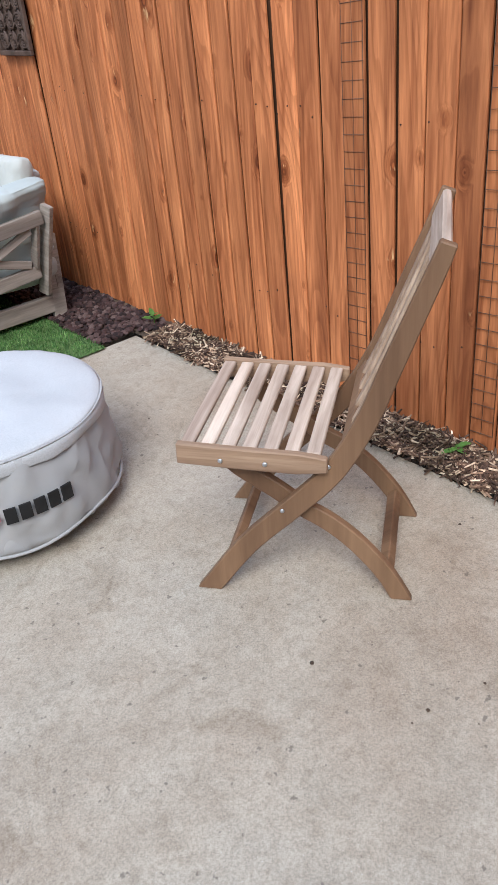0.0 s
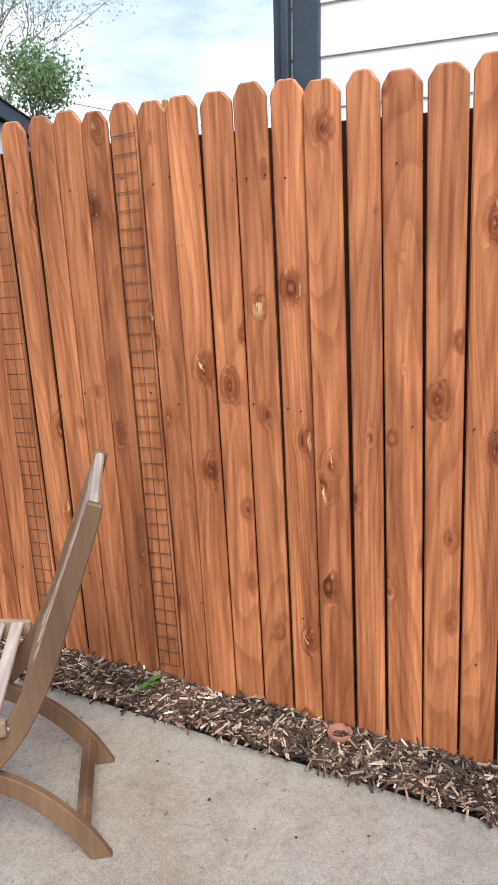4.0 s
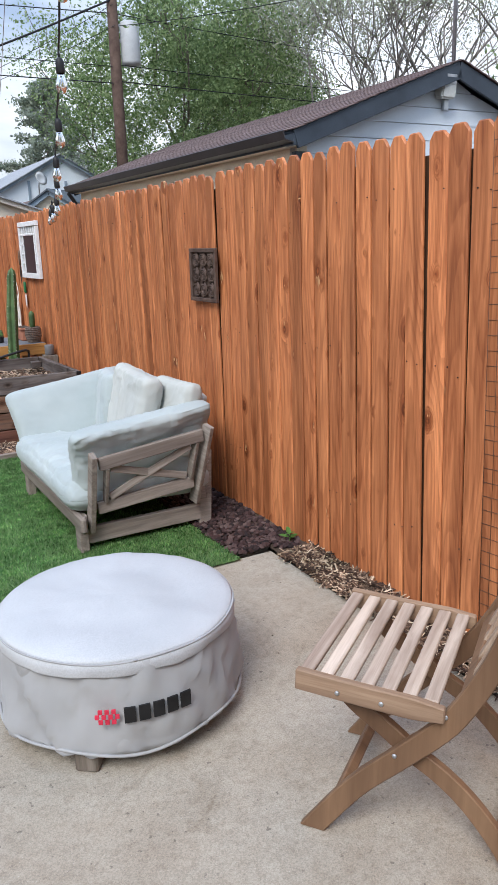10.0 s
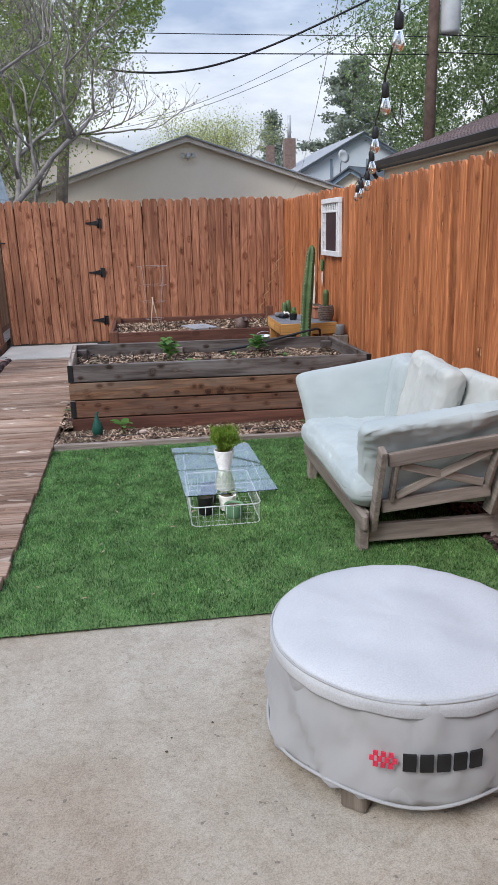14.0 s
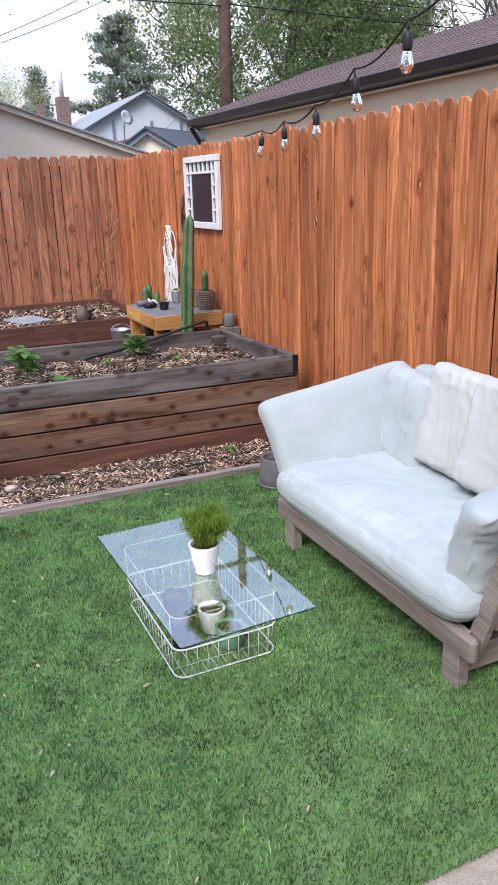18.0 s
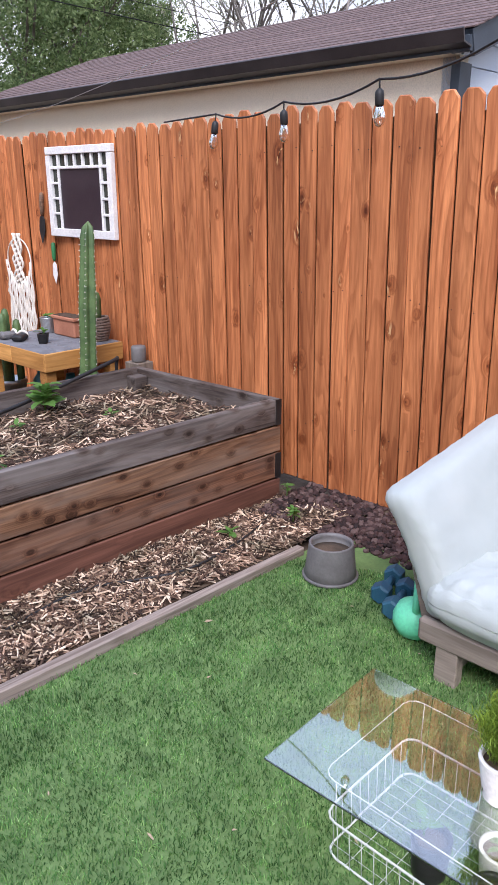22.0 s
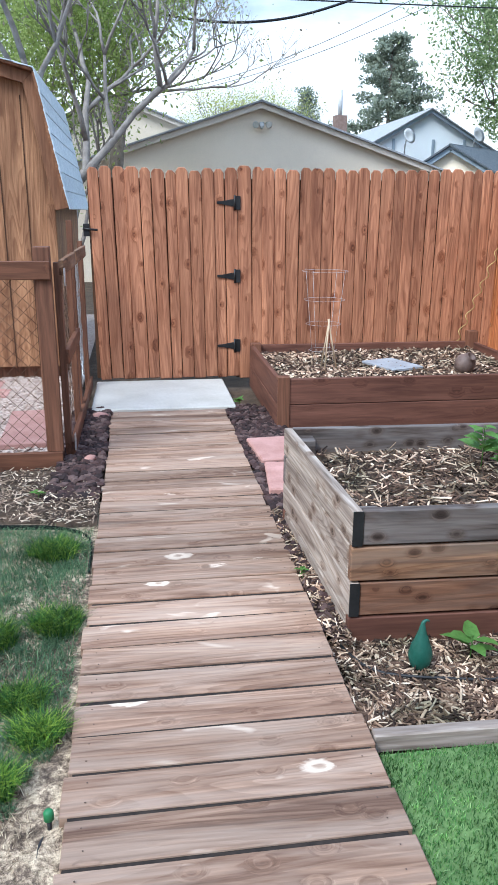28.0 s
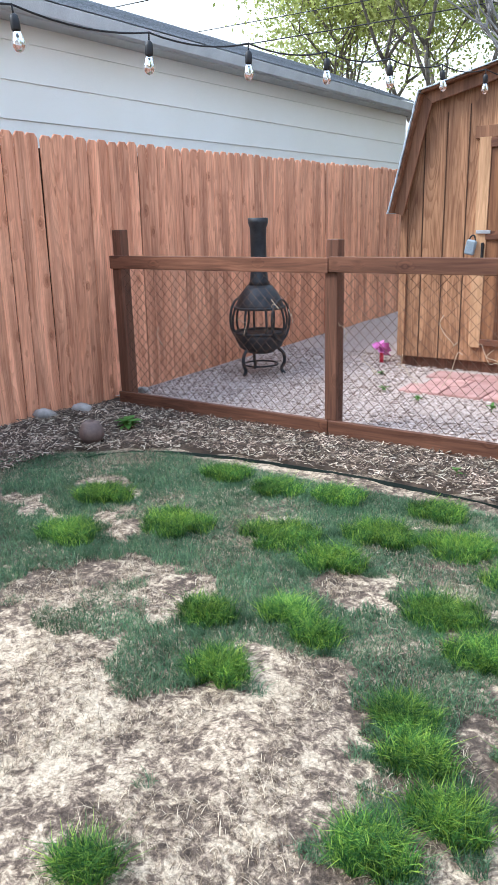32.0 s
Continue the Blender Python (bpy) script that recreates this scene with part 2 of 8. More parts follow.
def plain(name, a, c, scale=6.0, rough=0.6, metal=0.0, bump=0.15, fine=90.0, vary=0.05, spec=0.4, dist=0.002, island=False):
    """Two tones at a large and a fine scale, with a fine relief."""
    m, n, l, b = material(name)
    v = spot(n, l, (1, 1, 1))
    g1, g2 = tex(n, l, v, scale, 4), tex(n, l, v, fine, 3, 0.6)
    col = ramp(n, l, g1, [(0.32, a), (0.68, c)])
    col = blend(n, l, "MULTIPLY", 0.5, col, ramp(n, l, g2, [(0.3, (0.72, 0.72, 0.72)), (0.62, (1.06, 1.06, 1.06))]))
    col = shade(n, l, col, vary, "island" if island else "object")
    l.new(col, b.inputs["Base Color"])
    b.inputs["Roughness"].default_value, b.inputs["Metallic"].default_value = rough, metal
    b.inputs["Specular IOR Level"].default_value = spec
    if bump:
        relief(n, l, b, g2, bump, dist)
    return m


def cloth(name, a, c, depth=0.012):
    """Plain-woven cotton with soft creases."""
    m, n, l, b = material(name)
    v = spot(n, l, (1, 1, 1))
    col = ramp(n, l, tex(n, l, v, 2.5, 4), [(0.32, a), (0.68, c)])
    l.new(col, b.inputs["Base Color"])
    b.inputs["Roughness"].default_value, b.inputs["Specular IOR Level"].default_value = 0.95, 0.15
    b.inputs["Sheen Weight"].default_value = 0.15
    fold = n.new("ShaderNodeTexNoise")
    fold.noise_type = "RIDGED_MULTIFRACTAL"
    fold.inputs["Scale"].default_value, fold.inputs["Detail"].default_value, fold.inputs["Distortion"].default_value = 3.6, 2.0, 1.1
    l.new(spot(n, l, (1.7, 1.0, 1.0)), fold.inputs["Vector"])
    high = ramp(n, l, fold.outputs["Fac"], [(0.3, (0, 0, 0)), (1.0, (1, 1, 1))])
    weave = n.new("ShaderNodeBump")
    weave.inputs["Strength"].default_value, weave.inputs["Distance"].default_value = 0.25, 0.001
    l.new(tex(n, l, v, 420, 2), weave.inputs["Height"])
    big = n.new("ShaderNodeBump")
    big.inputs["Strength"].default_value, big.inputs["Distance"].default_value = 0.7, depth
    l.new(high, big.inputs["Height"])
    l.new(weave.outputs[0], big.inputs["Normal"])
    l.new(big.outputs[0], b.inputs["Normal"])
    return m


def chips(name, stops, rough=0.8, seethrough=0.0, patch=0.0, spread=3.2):
    """Many small pieces in one mesh, each with a tone of its own."""
    m, n, l, b = material(name)
    ge = n.new("ShaderNodeNewGeometry")
    col = ramp(n, l, ge.outputs["Random Per Island"], stops)
    v = spot(n, l, (1, 1, 1), False)
    col = blend(n, l, "MULTIPLY", 0.5, col, ramp(n, l, tex(n, l, v, 60, 3), [(0.3, (0.6, 0.6, 0.6)), (0.65, (1.1, 1.1, 1.1))]))
    if patch:
        col = blend(n, l, "MULTIPLY", patch, col, ramp(n, l, tex(n, l, v, spread, 5, 0.7, 0.5), [(0.36, (0.38, 0.42, 0.38)), (0.5, (0.92, 0.92, 0.92)), (0.64, (1.5, 1.45, 1.45))]))
    l.new(col, b.inputs["Base Color"])
    b.inputs["Roughness"].default_value = rough
    b.inputs["Specular IOR Level"].default_value = 0.2
    if seethrough:
        tr = n.new("ShaderNodeBsdfTranslucent")
        mx = n.new("ShaderNodeMixShader")
        mx.inputs[0].default_value = seethrough
        l.new(col, tr.inputs["Color"])
        l.new(b.outputs[0], mx.inputs[1])
        l.new(tr.outputs[0], mx.inputs[2])
        l.new(mx.outputs[0], n["Material Output"].inputs["Surface"])
    return m


def concrete(name):
    m, n, l, b = material(name)
    v = spot(n, l, (1, 1, 1), False)
    big = tex(n, l, v, 0.9, 5, 0.6, 0.4)
    mid = tex(n, l, v, 7, 5, 0.65)
    fine = tex(n, l, v, 210, 3, 0.7)
    speck = n.new("ShaderNodeTexVoronoi")
    speck.inputs["Scale"].default_value = 90
    l.new(v, speck.inputs["Vector"])
    col = ramp(n, l, big, [(0.34, (0.325, 0.265, 0.203)), (0.46, (0.378, 0.328, 0.262)), (0.56, (0.398, 0.358, 0.296)), (0.68, (0.442, 0.404, 0.344))])
    col = blend(n, l, "MULTIPLY", 0.45, col, ramp(n, l, mid, [(0.33, (0.76, 0.73, 0.70)), (0.6, (1.06, 1.05, 1.04))]))
    stain = tex(n, l, v, 2.6, 6, 0.7, 1.0)
    col = blend(n, l, "MULTIPLY", 0.8, col, ramp(n, l, stain, [(0.30, (0.70, 0.66, 0.62)), (0.42, (1, 1, 1))]))
    col = blend(n, l, "MULTIPLY", 0.62, col, ramp(n, l, fine, [(0.34, (0.60, 0.58, 0.56)), (0.60, (1.14, 1.14, 1.13))]))
    blot = tex(n, l, v, 38, 4, 0.7, 0.6)
    col = blend(n, l, "MULTIPLY", 0.45, col, ramp(n, l, blot, [(0.34, (0.66, 0.63, 0.60)), (0.52, (1.03, 1.03, 1.03))]))
    col = blend(n, l, "MIX", ramp(n, l, speck.outputs["Distance"], [(0.06, (0.35, 0.35, 0.35)), (0.14, (0, 0, 0))]), col, (0.60, 0.57, 0.52))
    dots = tex(n, l, v, 45, 2, 0.5)
    col = blend(n, l, "MIX", ramp(n, l, dots, [(0.70, (0, 0, 0)), (0.74, (0.7, 0.7, 0.7))]), col, (0.12, 0.10, 0.085))
    l.new(col, b.inputs["Base Color"])
    b.inputs["Roughness"].default_value = 0.85
    b.inputs["Specular IOR Level"].default_value = 0.25
    relief(n, l, b, fine, 0.5, 0.003)
    return m


def lawn_soil(name):
    """Bare soil, dark and pale by turns, under dry thatch."""
    m, n, l, b = material(name)
    v = spot(n, l, (1, 1, 1), False)
    big, mid, fine = tex(n, l, v, 2.2, 5, 0.65, 0.6), tex(n, l, v, 24, 6, 0.78, 0.5), tex(n, l, v, 80, 3, 0.7)
    mixed = blend(n, l, "MIX", 0.58, big, mid)
    col = ramp(n, l, mixed, [(0.42, (0.085, 0.064, 0.050)), (0.475, (0.16, 0.118, 0.090)), (0.515, (0.35, 0.27, 0.195)), (0.56, (0.55, 0.445, 0.325))])
    col = blend(n, l, "MULTIPLY", 0.9, col, ramp(n, l, fine, [(0.32, (0.5, 0.48, 0.45)), (0.62, (1.2, 1.18, 1.15))]))
    l.new(col, b.inputs["Base Color"])
    b.inputs["Roughness"].default_value = 0.95
    b.inputs["Specular IOR Level"].default_value = 0.1
    relief(n, l, b, fine, 0.9, 0.012)
    return m


def clear_glass(name, tint, coat=0.0, ior=1.85):
    m, n, l, b = material(name)
    b.inputs["Base Color"].default_value = (*tint, 1)
    b.inputs["Roughness"].default_value, b.inputs["IOR"].default_value = 0.02, 1.6
    b.inputs["Transmission Weight"].default_value = 1.0
    b.inputs["Coat Weight"].default_value, b.inputs["Coat IOR"].default_value, b.inputs["Coat Roughness"].default_value = coat, ior, 0.02
    return m


M = {}
M["fence"] = wood("stained cedar", (0.35, 0.113, 0.043), (0.70, 0.282, 0.117), knots=1.0, vary=0.19, rough=0.5, rings=0.42, fine=0.5, bare=(0.86, 0.56, 0.28))
M["fence_back"] = wood("darker stained cedar", (0.270, 0.108, 0.060), (0.56, 0.270, 0.155), knots=0.95, vary=0.15, rough=0.55, rings=0.45)
M["fence_left"] = wood("faded reddish cedar", (0.62, 0.270, 0.155), (0.90, 0.475, 0.300), knots=0.7, vary=0.12, rough=0.6, grain=0.8, rings=0.3)
M["rail"] = wood("rail lumber", (0.10, 0.042, 0.024), (0.215, 0.095, 0.055), along="X", knots=0.5)
M["concrete"] = concrete("broom-finished concrete")
M["pale_slab"] = plain("pale concrete", (0.44, 0.415, 0.375), (0.53, 0.505, 0.465), 3, 0.85)
M["soil"] = plain("soil", (0.045, 0.030, 0.020), (0.11, 0.075, 0.05), 7, 0.95, bump=0.7, fine=70, dist=0.01)
M["joint"] = plain("packed dirt with gap shade", (0.014, 0.010, 0.008), (0.032, 0.023, 0.018), 30, 0.95, bump=0.6)
M["turf_base"] = plain("turf backing", (0.08, 0.14, 0.045), (0.13, 0.21, 0.07), 12, 0.9)
M["lawn"] = lawn_soil("dry lawn soil")
M["deck"] = wood("weathered deck board", (0.185, 0.112, 0.080), (0.41, 0.275, 0.198), along="X", vary=0.22, grey=(0.375, 0.285, 0.225), rough=0.85, knots=0.3, worn=(0.68, 0.56, 0.45), ks=1.5, fine=0.6, grain=1.2, bump=0.6, rings=0.5)
M["teak"] = wood("oiled teak", (0.155, 0.090, 0.052), (0.225, 0.135, 0.078), along="Z", vary=0.06, rough=0.55, grain=0.5, fine=0.25)
M["teak_mid"] = wood("half-bleached teak", (0.24, 0.15, 0.095), (0.38, 0.265, 0.18), along="X", vary=0.1, rough=0.7)
M["teak_seat"] = wood("sun-bleached teak", (0.30, 0.215, 0.165), (0.54, 0.43, 0.35), along="X", vary=0.05, rough=0.75)
M["sofa_wood"] = wood("grey-washed wood", (0.20, 0.172, 0.150), (0.36, 0.315, 0.278), along="X", vary=0.08, rough=0.7)
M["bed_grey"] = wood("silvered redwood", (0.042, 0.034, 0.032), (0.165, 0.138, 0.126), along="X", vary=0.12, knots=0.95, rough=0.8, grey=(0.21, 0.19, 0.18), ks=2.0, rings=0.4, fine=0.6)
# weathered like the rest, but paler: sunlight on that side is in the colour
M["bed_side"] = wood("silvered board in sunlit tone", (0.25, 0.21, 0.18), (0.56, 0.50, 0.44), along="X", vary=0.1, knots=0.9, rough=0.8, ks=1.95, rings=0.5, fine=0.6)
M["bed_brown"] = wood("weathered redwood", (0.105, 0.052, 0.030), (0.345, 0.195, 0.112), along="X", vary=0.14, knots=0.95, rough=0.75, ks=2.0, grey=(0.19, 0.145, 0.115), rings=0.45, fine=0.6)
M["bed_red"] = wood("redwood board", (0.10, 0.043, 0.030), (0.19, 0.086, 0.06), along="X", vary=0.08, knots=0.4, rough=0.7)
M["shed_wood"] = wood("shed siding", (0.235, 0.114, 0.058), (0.47, 0.26, 0.142), along="Z", vary=0.06, rough=0.6, grain=0.9, rings=0.55, fine=0.5)
M["shed_trim"] = wood("shed trim", (0.155, 0.072, 0.038), (0.30, 0.150, 0.082), along="Z", vary=0.08, rough=0.6)
M["post"] = wood("garden post", (0.11, 0.050, 0.030), (0.225, 0.105, 0.065), along="Z", vary=0.1, knots=0.4)
M["tan_wood"] = wood("bench wood", (0.42, 0.20, 0.055), (0.66, 0.36, 0.12), along="X", vary=0.08, rough=0.6)
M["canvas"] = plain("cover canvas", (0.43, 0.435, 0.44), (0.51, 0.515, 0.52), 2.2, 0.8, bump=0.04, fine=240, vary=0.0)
# same canvas, darkened: the shade on the skirt is in this colour
M["canvas_shaded"] = cloth("shaded cover canvas", (0.31, 0.308, 0.306), (0.39, 0.387, 0.383), 0.03)
M["fabric"] = cloth("pale cotton", (0.36, 0.402, 0.395), (0.44, 0.478, 0.465))
M["pillow"] = cloth("cream cotton", (0.415, 0.425, 0.395), (0.50, 0.505, 0.465))
M["black"] = plain("black metal", (0.012, 0.012, 0.013), (0.03, 0.03, 0.031), 9, 0.5, 0.3)
M["iron"] = plain("cast iron", (0.020, 0.021, 0.023), (0.050, 0.052, 0.056), 9, 0.55, 0.4, bump=0.4)
M["rusty_iron"] = plain("rust-brown iron", (0.06, 0.036, 0.027), (0.13, 0.085, 0.065), 20, 0.7, 0.2, bump=0.4)
M["steel"] = plain("galvanised steel", (0.42, 0.44, 0.46), (0.62, 0.64, 0.66), 12, 0.4, 0.8)
M["wire"] = plain("white wire", (0.52, 0.54, 0.54), (0.64, 0.66, 0.66), 9, 0.4, 0.1)
M["link"] = plain("rusty wire", (0.085, 0.042, 0.026), (0.16, 0.09, 0.055), 9, 0.8, 0.0)
M["white_paint"] = plain("chipped white paint", (0.70, 0.70, 0.70), (0.82, 0.82, 0.81), 14, 0.55, bump=0.3)
M["dark_pane"] = plain("dark chalkboard", (0.030, 0.020, 0.028), (0.045, 0.032, 0.04), 4, 0.45)
M["grey_pot"] = plain("grey glazed pot", (0.11, 0.105, 0.105), (0.17, 0.165, 0.165), 6, 0.55)
M["white_pot"] = plain("white ceramic", (0.74, 0.73, 0.71), (0.80, 0.79, 0.77), 3, 0.25)
M["terracotta"] = plain("terracotta", (0.30, 0.12, 0.07), (0.42, 0.18, 0.11), 8, 0.8)
M["glass"] = clear_glass("clear glass", (0.93, 0.985, 0.965), 1.0, 2.3)
M["bulb_glass"] = clear_glass("bulb glass", (1, 1, 1))
M["siding_white"] = plain("white siding", (0.90, 0.87, 0.80), (0.93, 0.905, 0.85), 1.2, 0.6, bump=0.2, fine=300)
M["siding_blue"] = plain("pale blue siding", (0.68, 0.74, 0.80), (0.74, 0.80, 0.85), 1.2, 0.6, bump=0.2, fine=300)
M["stucco"] = plain("cream stucco", (0.90, 0.77, 0.60), (0.94, 0.83, 0.67), 1.0, 0.85, bump=0.3)
M["beige_wall"] = plain("beige wall", (0.74, 0.64, 0.515), (0.81, 0.715, 0.59), 0.8, 0.85)
M["trim_dark"] = plain("dark blue-grey trim", (0.035, 0.045, 0.06), (0.055, 0.07, 0.09), 3, 0.5)
M["gutter"] = plain("brown gutter", (0.025, 0.02, 0.02), (0.045, 0.036, 0.036), 3, 0.4)
M["shingle"] = plain("brown shingles", (0.078, 0.052, 0.050), (0.190, 0.132, 0.122), 26, 0.9, bump=0.5, fine=130, vary=0.25)
M["shingle_grey"] = plain("grey shingles", (0.20, 0.21, 0.225), (0.36, 0.37, 0.39), 26, 0.9, bump=0.5, fine=130, vary=0.15)
M["shingle_blue"] = plain("pale blue-grey shingles", (0.42, 0.50, 0.56), (0.60, 0.67, 0.72), 20, 0.85, bump=0.4, vary=0.1)
M["brick_red"] = plain("red pavers", (0.36, 0.185, 0.155), (0.49, 0.28, 0.245), 7, 0.9, bump=0.5, vary=0.12)
M["chimney"] = plain("chimney brick", (0.17, 0.11, 0.09), (0.27, 0.19, 0.16), 9, 0.9)
M["stone"] = plain("field stone", (0.22, 0.20, 0.18), (0.40, 0.37, 0.34), 9, 0.9, bump=0.6, fine=40, dist=0.006)
M["rope"] = plain("cotton cord", (0.66, 0.62, 0.55), (0.80, 0.77, 0.70), 20, 0.95, bump=0.4, fine=200)
M["cable"] = plain("black cable", (0.010, 0.010, 0.011), (0.022, 0.022, 0.024), 9, 0.55)
M["bark"] = plain("tree bark", (0.13, 0.105, 0.085), (0.25, 0.215, 0.18), 9, 0.95, bump=0.8, fine=30, dist=0.01)
M["bark_pale"] = plain("grey branches", (0.19, 0.17, 0.155), (0.34, 0.31, 0.285), 9, 0.95, bump=0.5)
M["pole"] = plain("utility pole wood", (0.075, 0.045, 0.035), (0.13, 0.085, 0.065), 6, 0.9)
M["cactus"] = plain("cactus skin", (0.048, 0.095, 0.036), (0.115, 0.19, 0.070), 14, 0.55)
M["green_glaze"] = plain("green glaze", (0.012, 0.07, 0.05), (0.03, 0.12, 0.09), 6, 0.2)
M["mint"] = plain("mint vinyl", (0.11, 0.58, 0.33), (0.15, 0.64, 0.40), 4, 0.45)
M["blue_vinyl"] = plain("blue vinyl", (0.015, 0.07, 0.12), (0.03, 0.11, 0.17), 4, 0.5)
M["red_mark"] = plain("red print", (0.55, 0.02, 0.05), (0.65, 0.03, 0.07), 4, 0.7)
M["pink"] = plain("pink petals", (0.62, 0.12, 0.42), (0.80, 0.30, 0.60), 30, 0.7)
M["green_tub"] = plain("green tub", (0.10, 0.22, 0.12), (0.16, 0.30, 0.18), 5, 0.4)
M["pink_stone"] = plain("pink stone", (0.50, 0.36, 0.31), (0.62, 0.48, 0.42), 9, 0.7)
M["bed_brown2"] = wood("reddish weathered board", (0.095, 0.045, 0.029), (0.30, 0.155, 0.092), along="X", vary=0.12, knots=0.95, rough=0.75, ks=2.0, grey=(0.16, 0.115, 0.092), rings=0.45, fine=0.6)
M["timber"] = wood("weathered edging timber", (0.18, 0.150, 0.130), (0.42, 0.365, 0.325), along="X", vary=0.1, rough=0.85, fine=0.6, rings=0.3)
M["bed_grey_post"] = wood("weathered post", (0.13, 0.11, 0.09), (0.27, 0.235, 0.20), along="Z", vary=0.1, knots=0.3, rough=0.8)
M["slate"] = plain("slate", (0.26, 0.27, 0.29), (0.36, 0.37, 0.39), 9, 0.7)
M["straw_pole"] = plain("bamboo cane", (0.46, 0.34, 0.22), (0.60, 0.47, 0.33), 14, 0.6)
M["clay_dark"] = plain("dark clay", (0.10, 0.065, 0.055), (0.18, 0.125, 0.105), 9, 0.6)
M["brass"] = plain("yellow wire", (0.40, 0.28, 0.10), (0.52, 0.38, 0.16), 9, 0.5, 0.3)
M["bench_top"] = plain("grey painted board", (0.13, 0.135, 0.15), (0.20, 0.205, 0.22), 9, 0.7)
M["weave"] = plain("woven cane", (0.13, 0.09, 0.07), (0.24, 0.18, 0.14), 30, 0.8)
M["teal"] = plain("teal plastic", (0.01, 0.09, 0.11), (0.02, 0.13, 0.15), 5, 0.4)
M["pane_dark"] = plain("old dark glass", (0.020, 0.026, 0.020), (0.05, 0.055, 0.045), 14, 0.12, bump=0)
M["green_handle"] = plain("green grip", (0.02, 0.14, 0.05), (0.03, 0.19, 0.07), 9, 0.5)
M["edging"] = plain("dark plastic edging", (0.008, 0.012, 0.010), (0.016, 0.022, 0.018), 5, 0.9, spec=0.1)
M["gravel_base"] = plain("gravel", (0.31, 0.235, 0.195), (0.50, 0.405, 0.35), 40, 0.95, bump=0.8, fine=60, dist=0.01)
# dark brown standing in for the shade inside gaps and grooves
M["groove_shade"] = plain("groove and gap shade", (0.05, 0.022, 0.010), (0.08, 0.035, 0.015), 9, 0.8)
M["shed_light"] = wood("pale door trim", (0.34, 0.19, 0.098), (0.56, 0.34, 0.19), along="Z", vary=0.08, rough=0.6)
M["shed_dark"] = wood("door plank", (0.115, 0.046, 0.022), (0.36, 0.172, 0.082), along="Z", vary=0.12, rough=0.55, grain=0.5)
M["lock"] = plain("grey lock box", (0.22, 0.28, 0.32), (0.32, 0.38, 0.42), 9, 0.4, 0.3)
M["birdhouse"] = plain("peeling pale paint", (0.44, 0.44, 0.38), (0.62, 0.61, 0.53), 30, 0.8)
M["lamp_white"] = plain("aged white plastic", (0.52, 0.53, 0.50), (0.66, 0.66, 0.62), 9, 0.5)
M["trim_grey"] = plain("pale grey trim", (0.46, 0.47, 0.48), (0.56, 0.57, 0.58), 3, 0.5)
M["trim_blue"] = plain("blue-grey trim", (0.20, 0.26, 0.32), (0.28, 0.34, 0.40), 3, 0.6)
M["beige_trim"] = plain("beige trim", (0.64, 0.57, 0.49), (0.71, 0.64, 0.56), 3, 0.7)
M["shingle_slate"] = plain("slate-dark shingles", (0.07, 0.085, 0.10), (0.13, 0.15, 0.17), 20, 0.9)
M["mulch"] = chips("wood mulch", [(0.0, (0.035, 0.021, 0.016)), (0.5, (0.120, 0.072, 0.050)), (0.76, (0.30, 0.195, 0.13)), (0.92, (0.60, 0.455, 0.32)), (1.0, (0.74, 0.60, 0.45))], patch=0.8, spread=5.0)
M["mulch_pale"] = chips("pale wood mulch", [(0.0, (0.045, 0.032, 0.026)), (0.45, (0.14, 0.098, 0.072)), (0.75, (0.38, 0.285, 0.21)), (1.0, (0.76, 0.65, 0.51))], patch=0.6, spread=5.0)
M["mulch_mid"] = chips("brown wood mulch", [(0.0, (0.030, 0.018, 0.014)), (0.38, (0.105, 0.064, 0.045)), (0.66, (0.28, 0.185, 0.126)), (0.90, (0.57, 0.435, 0.315)), (1.0, (0.76, 0.63, 0.49))], patch=1.0, spread=5.0)
M["lava"] = chips("red lava rock", [(0.0, (0.020, 0.014, 0.014)), (0.6, (0.062, 0.034, 0.032)), (1.0, (0.13, 0.088, 0.08))])
M["gravel"] = chips("pale gravel", [(0.0, (0.26, 0.195, 0.165)), (0.5, (0.44, 0.345, 0.295)), (1.0, (0.64, 0.53, 0.47))])
M["straw"] = chips("dry grass", [(0.0, (0.10, 0.072, 0.046)), (0.45, (0.30, 0.226, 0.150)), (1.0, (0.66, 0.55, 0.395))])
M["turf"] = chips("artificial turf", [(0.0, (0.048, 0.132, 0.040)), (0.45, (0.112, 0.268, 0.076)), (0.82, (0.235, 0.430, 0.138)), (1.0, (0.38, 0.53, 0.24))], 0.55, 0.46, patch=0.95, spread=8.0)
M["grass"] = chips("lawn grass", [(0.0, (0.024, 0.074, 0.026)), (0.40, (0.065, 0.180, 0.045)), (0.70, (0.155, 0.330, 0.055)), (1.0, (0.44, 0.60, 0.095))], 0.5, 0.4, patch=0.9)
M["grass_lime"] = chips("sunlit young grass", [(0.0, (0.11, 0.23, 0.03)), (0.5, (0.24, 0.40, 0.045)), (1.0, (0.46, 0.60, 0.10))], 0.5, 0.4, patch=0.4)
M["grass_low"] = chips("thin bluish grass", [(0.0, (0.055, 0.110, 0.062)), (0.5, (0.110, 0.205, 0.105)), (1.0, (0.24, 0.36, 0.19))], 0.5, 0.4, patch=0.6)
M["leaf"] = chips("garden leaves", [(0.0, (0.050, 0.120, 0.028)), (0.6, (0.120, 0.250, 0.058)), (1.0, (0.27, 0.42, 0.12))], 0.5, 0.35)
M["fern"] = chips("feathery leaves", [(0.0, (0.10, 0.19, 0.02)), (1.0, (0.30, 0.42, 0.06))], 0.6, 0.4)
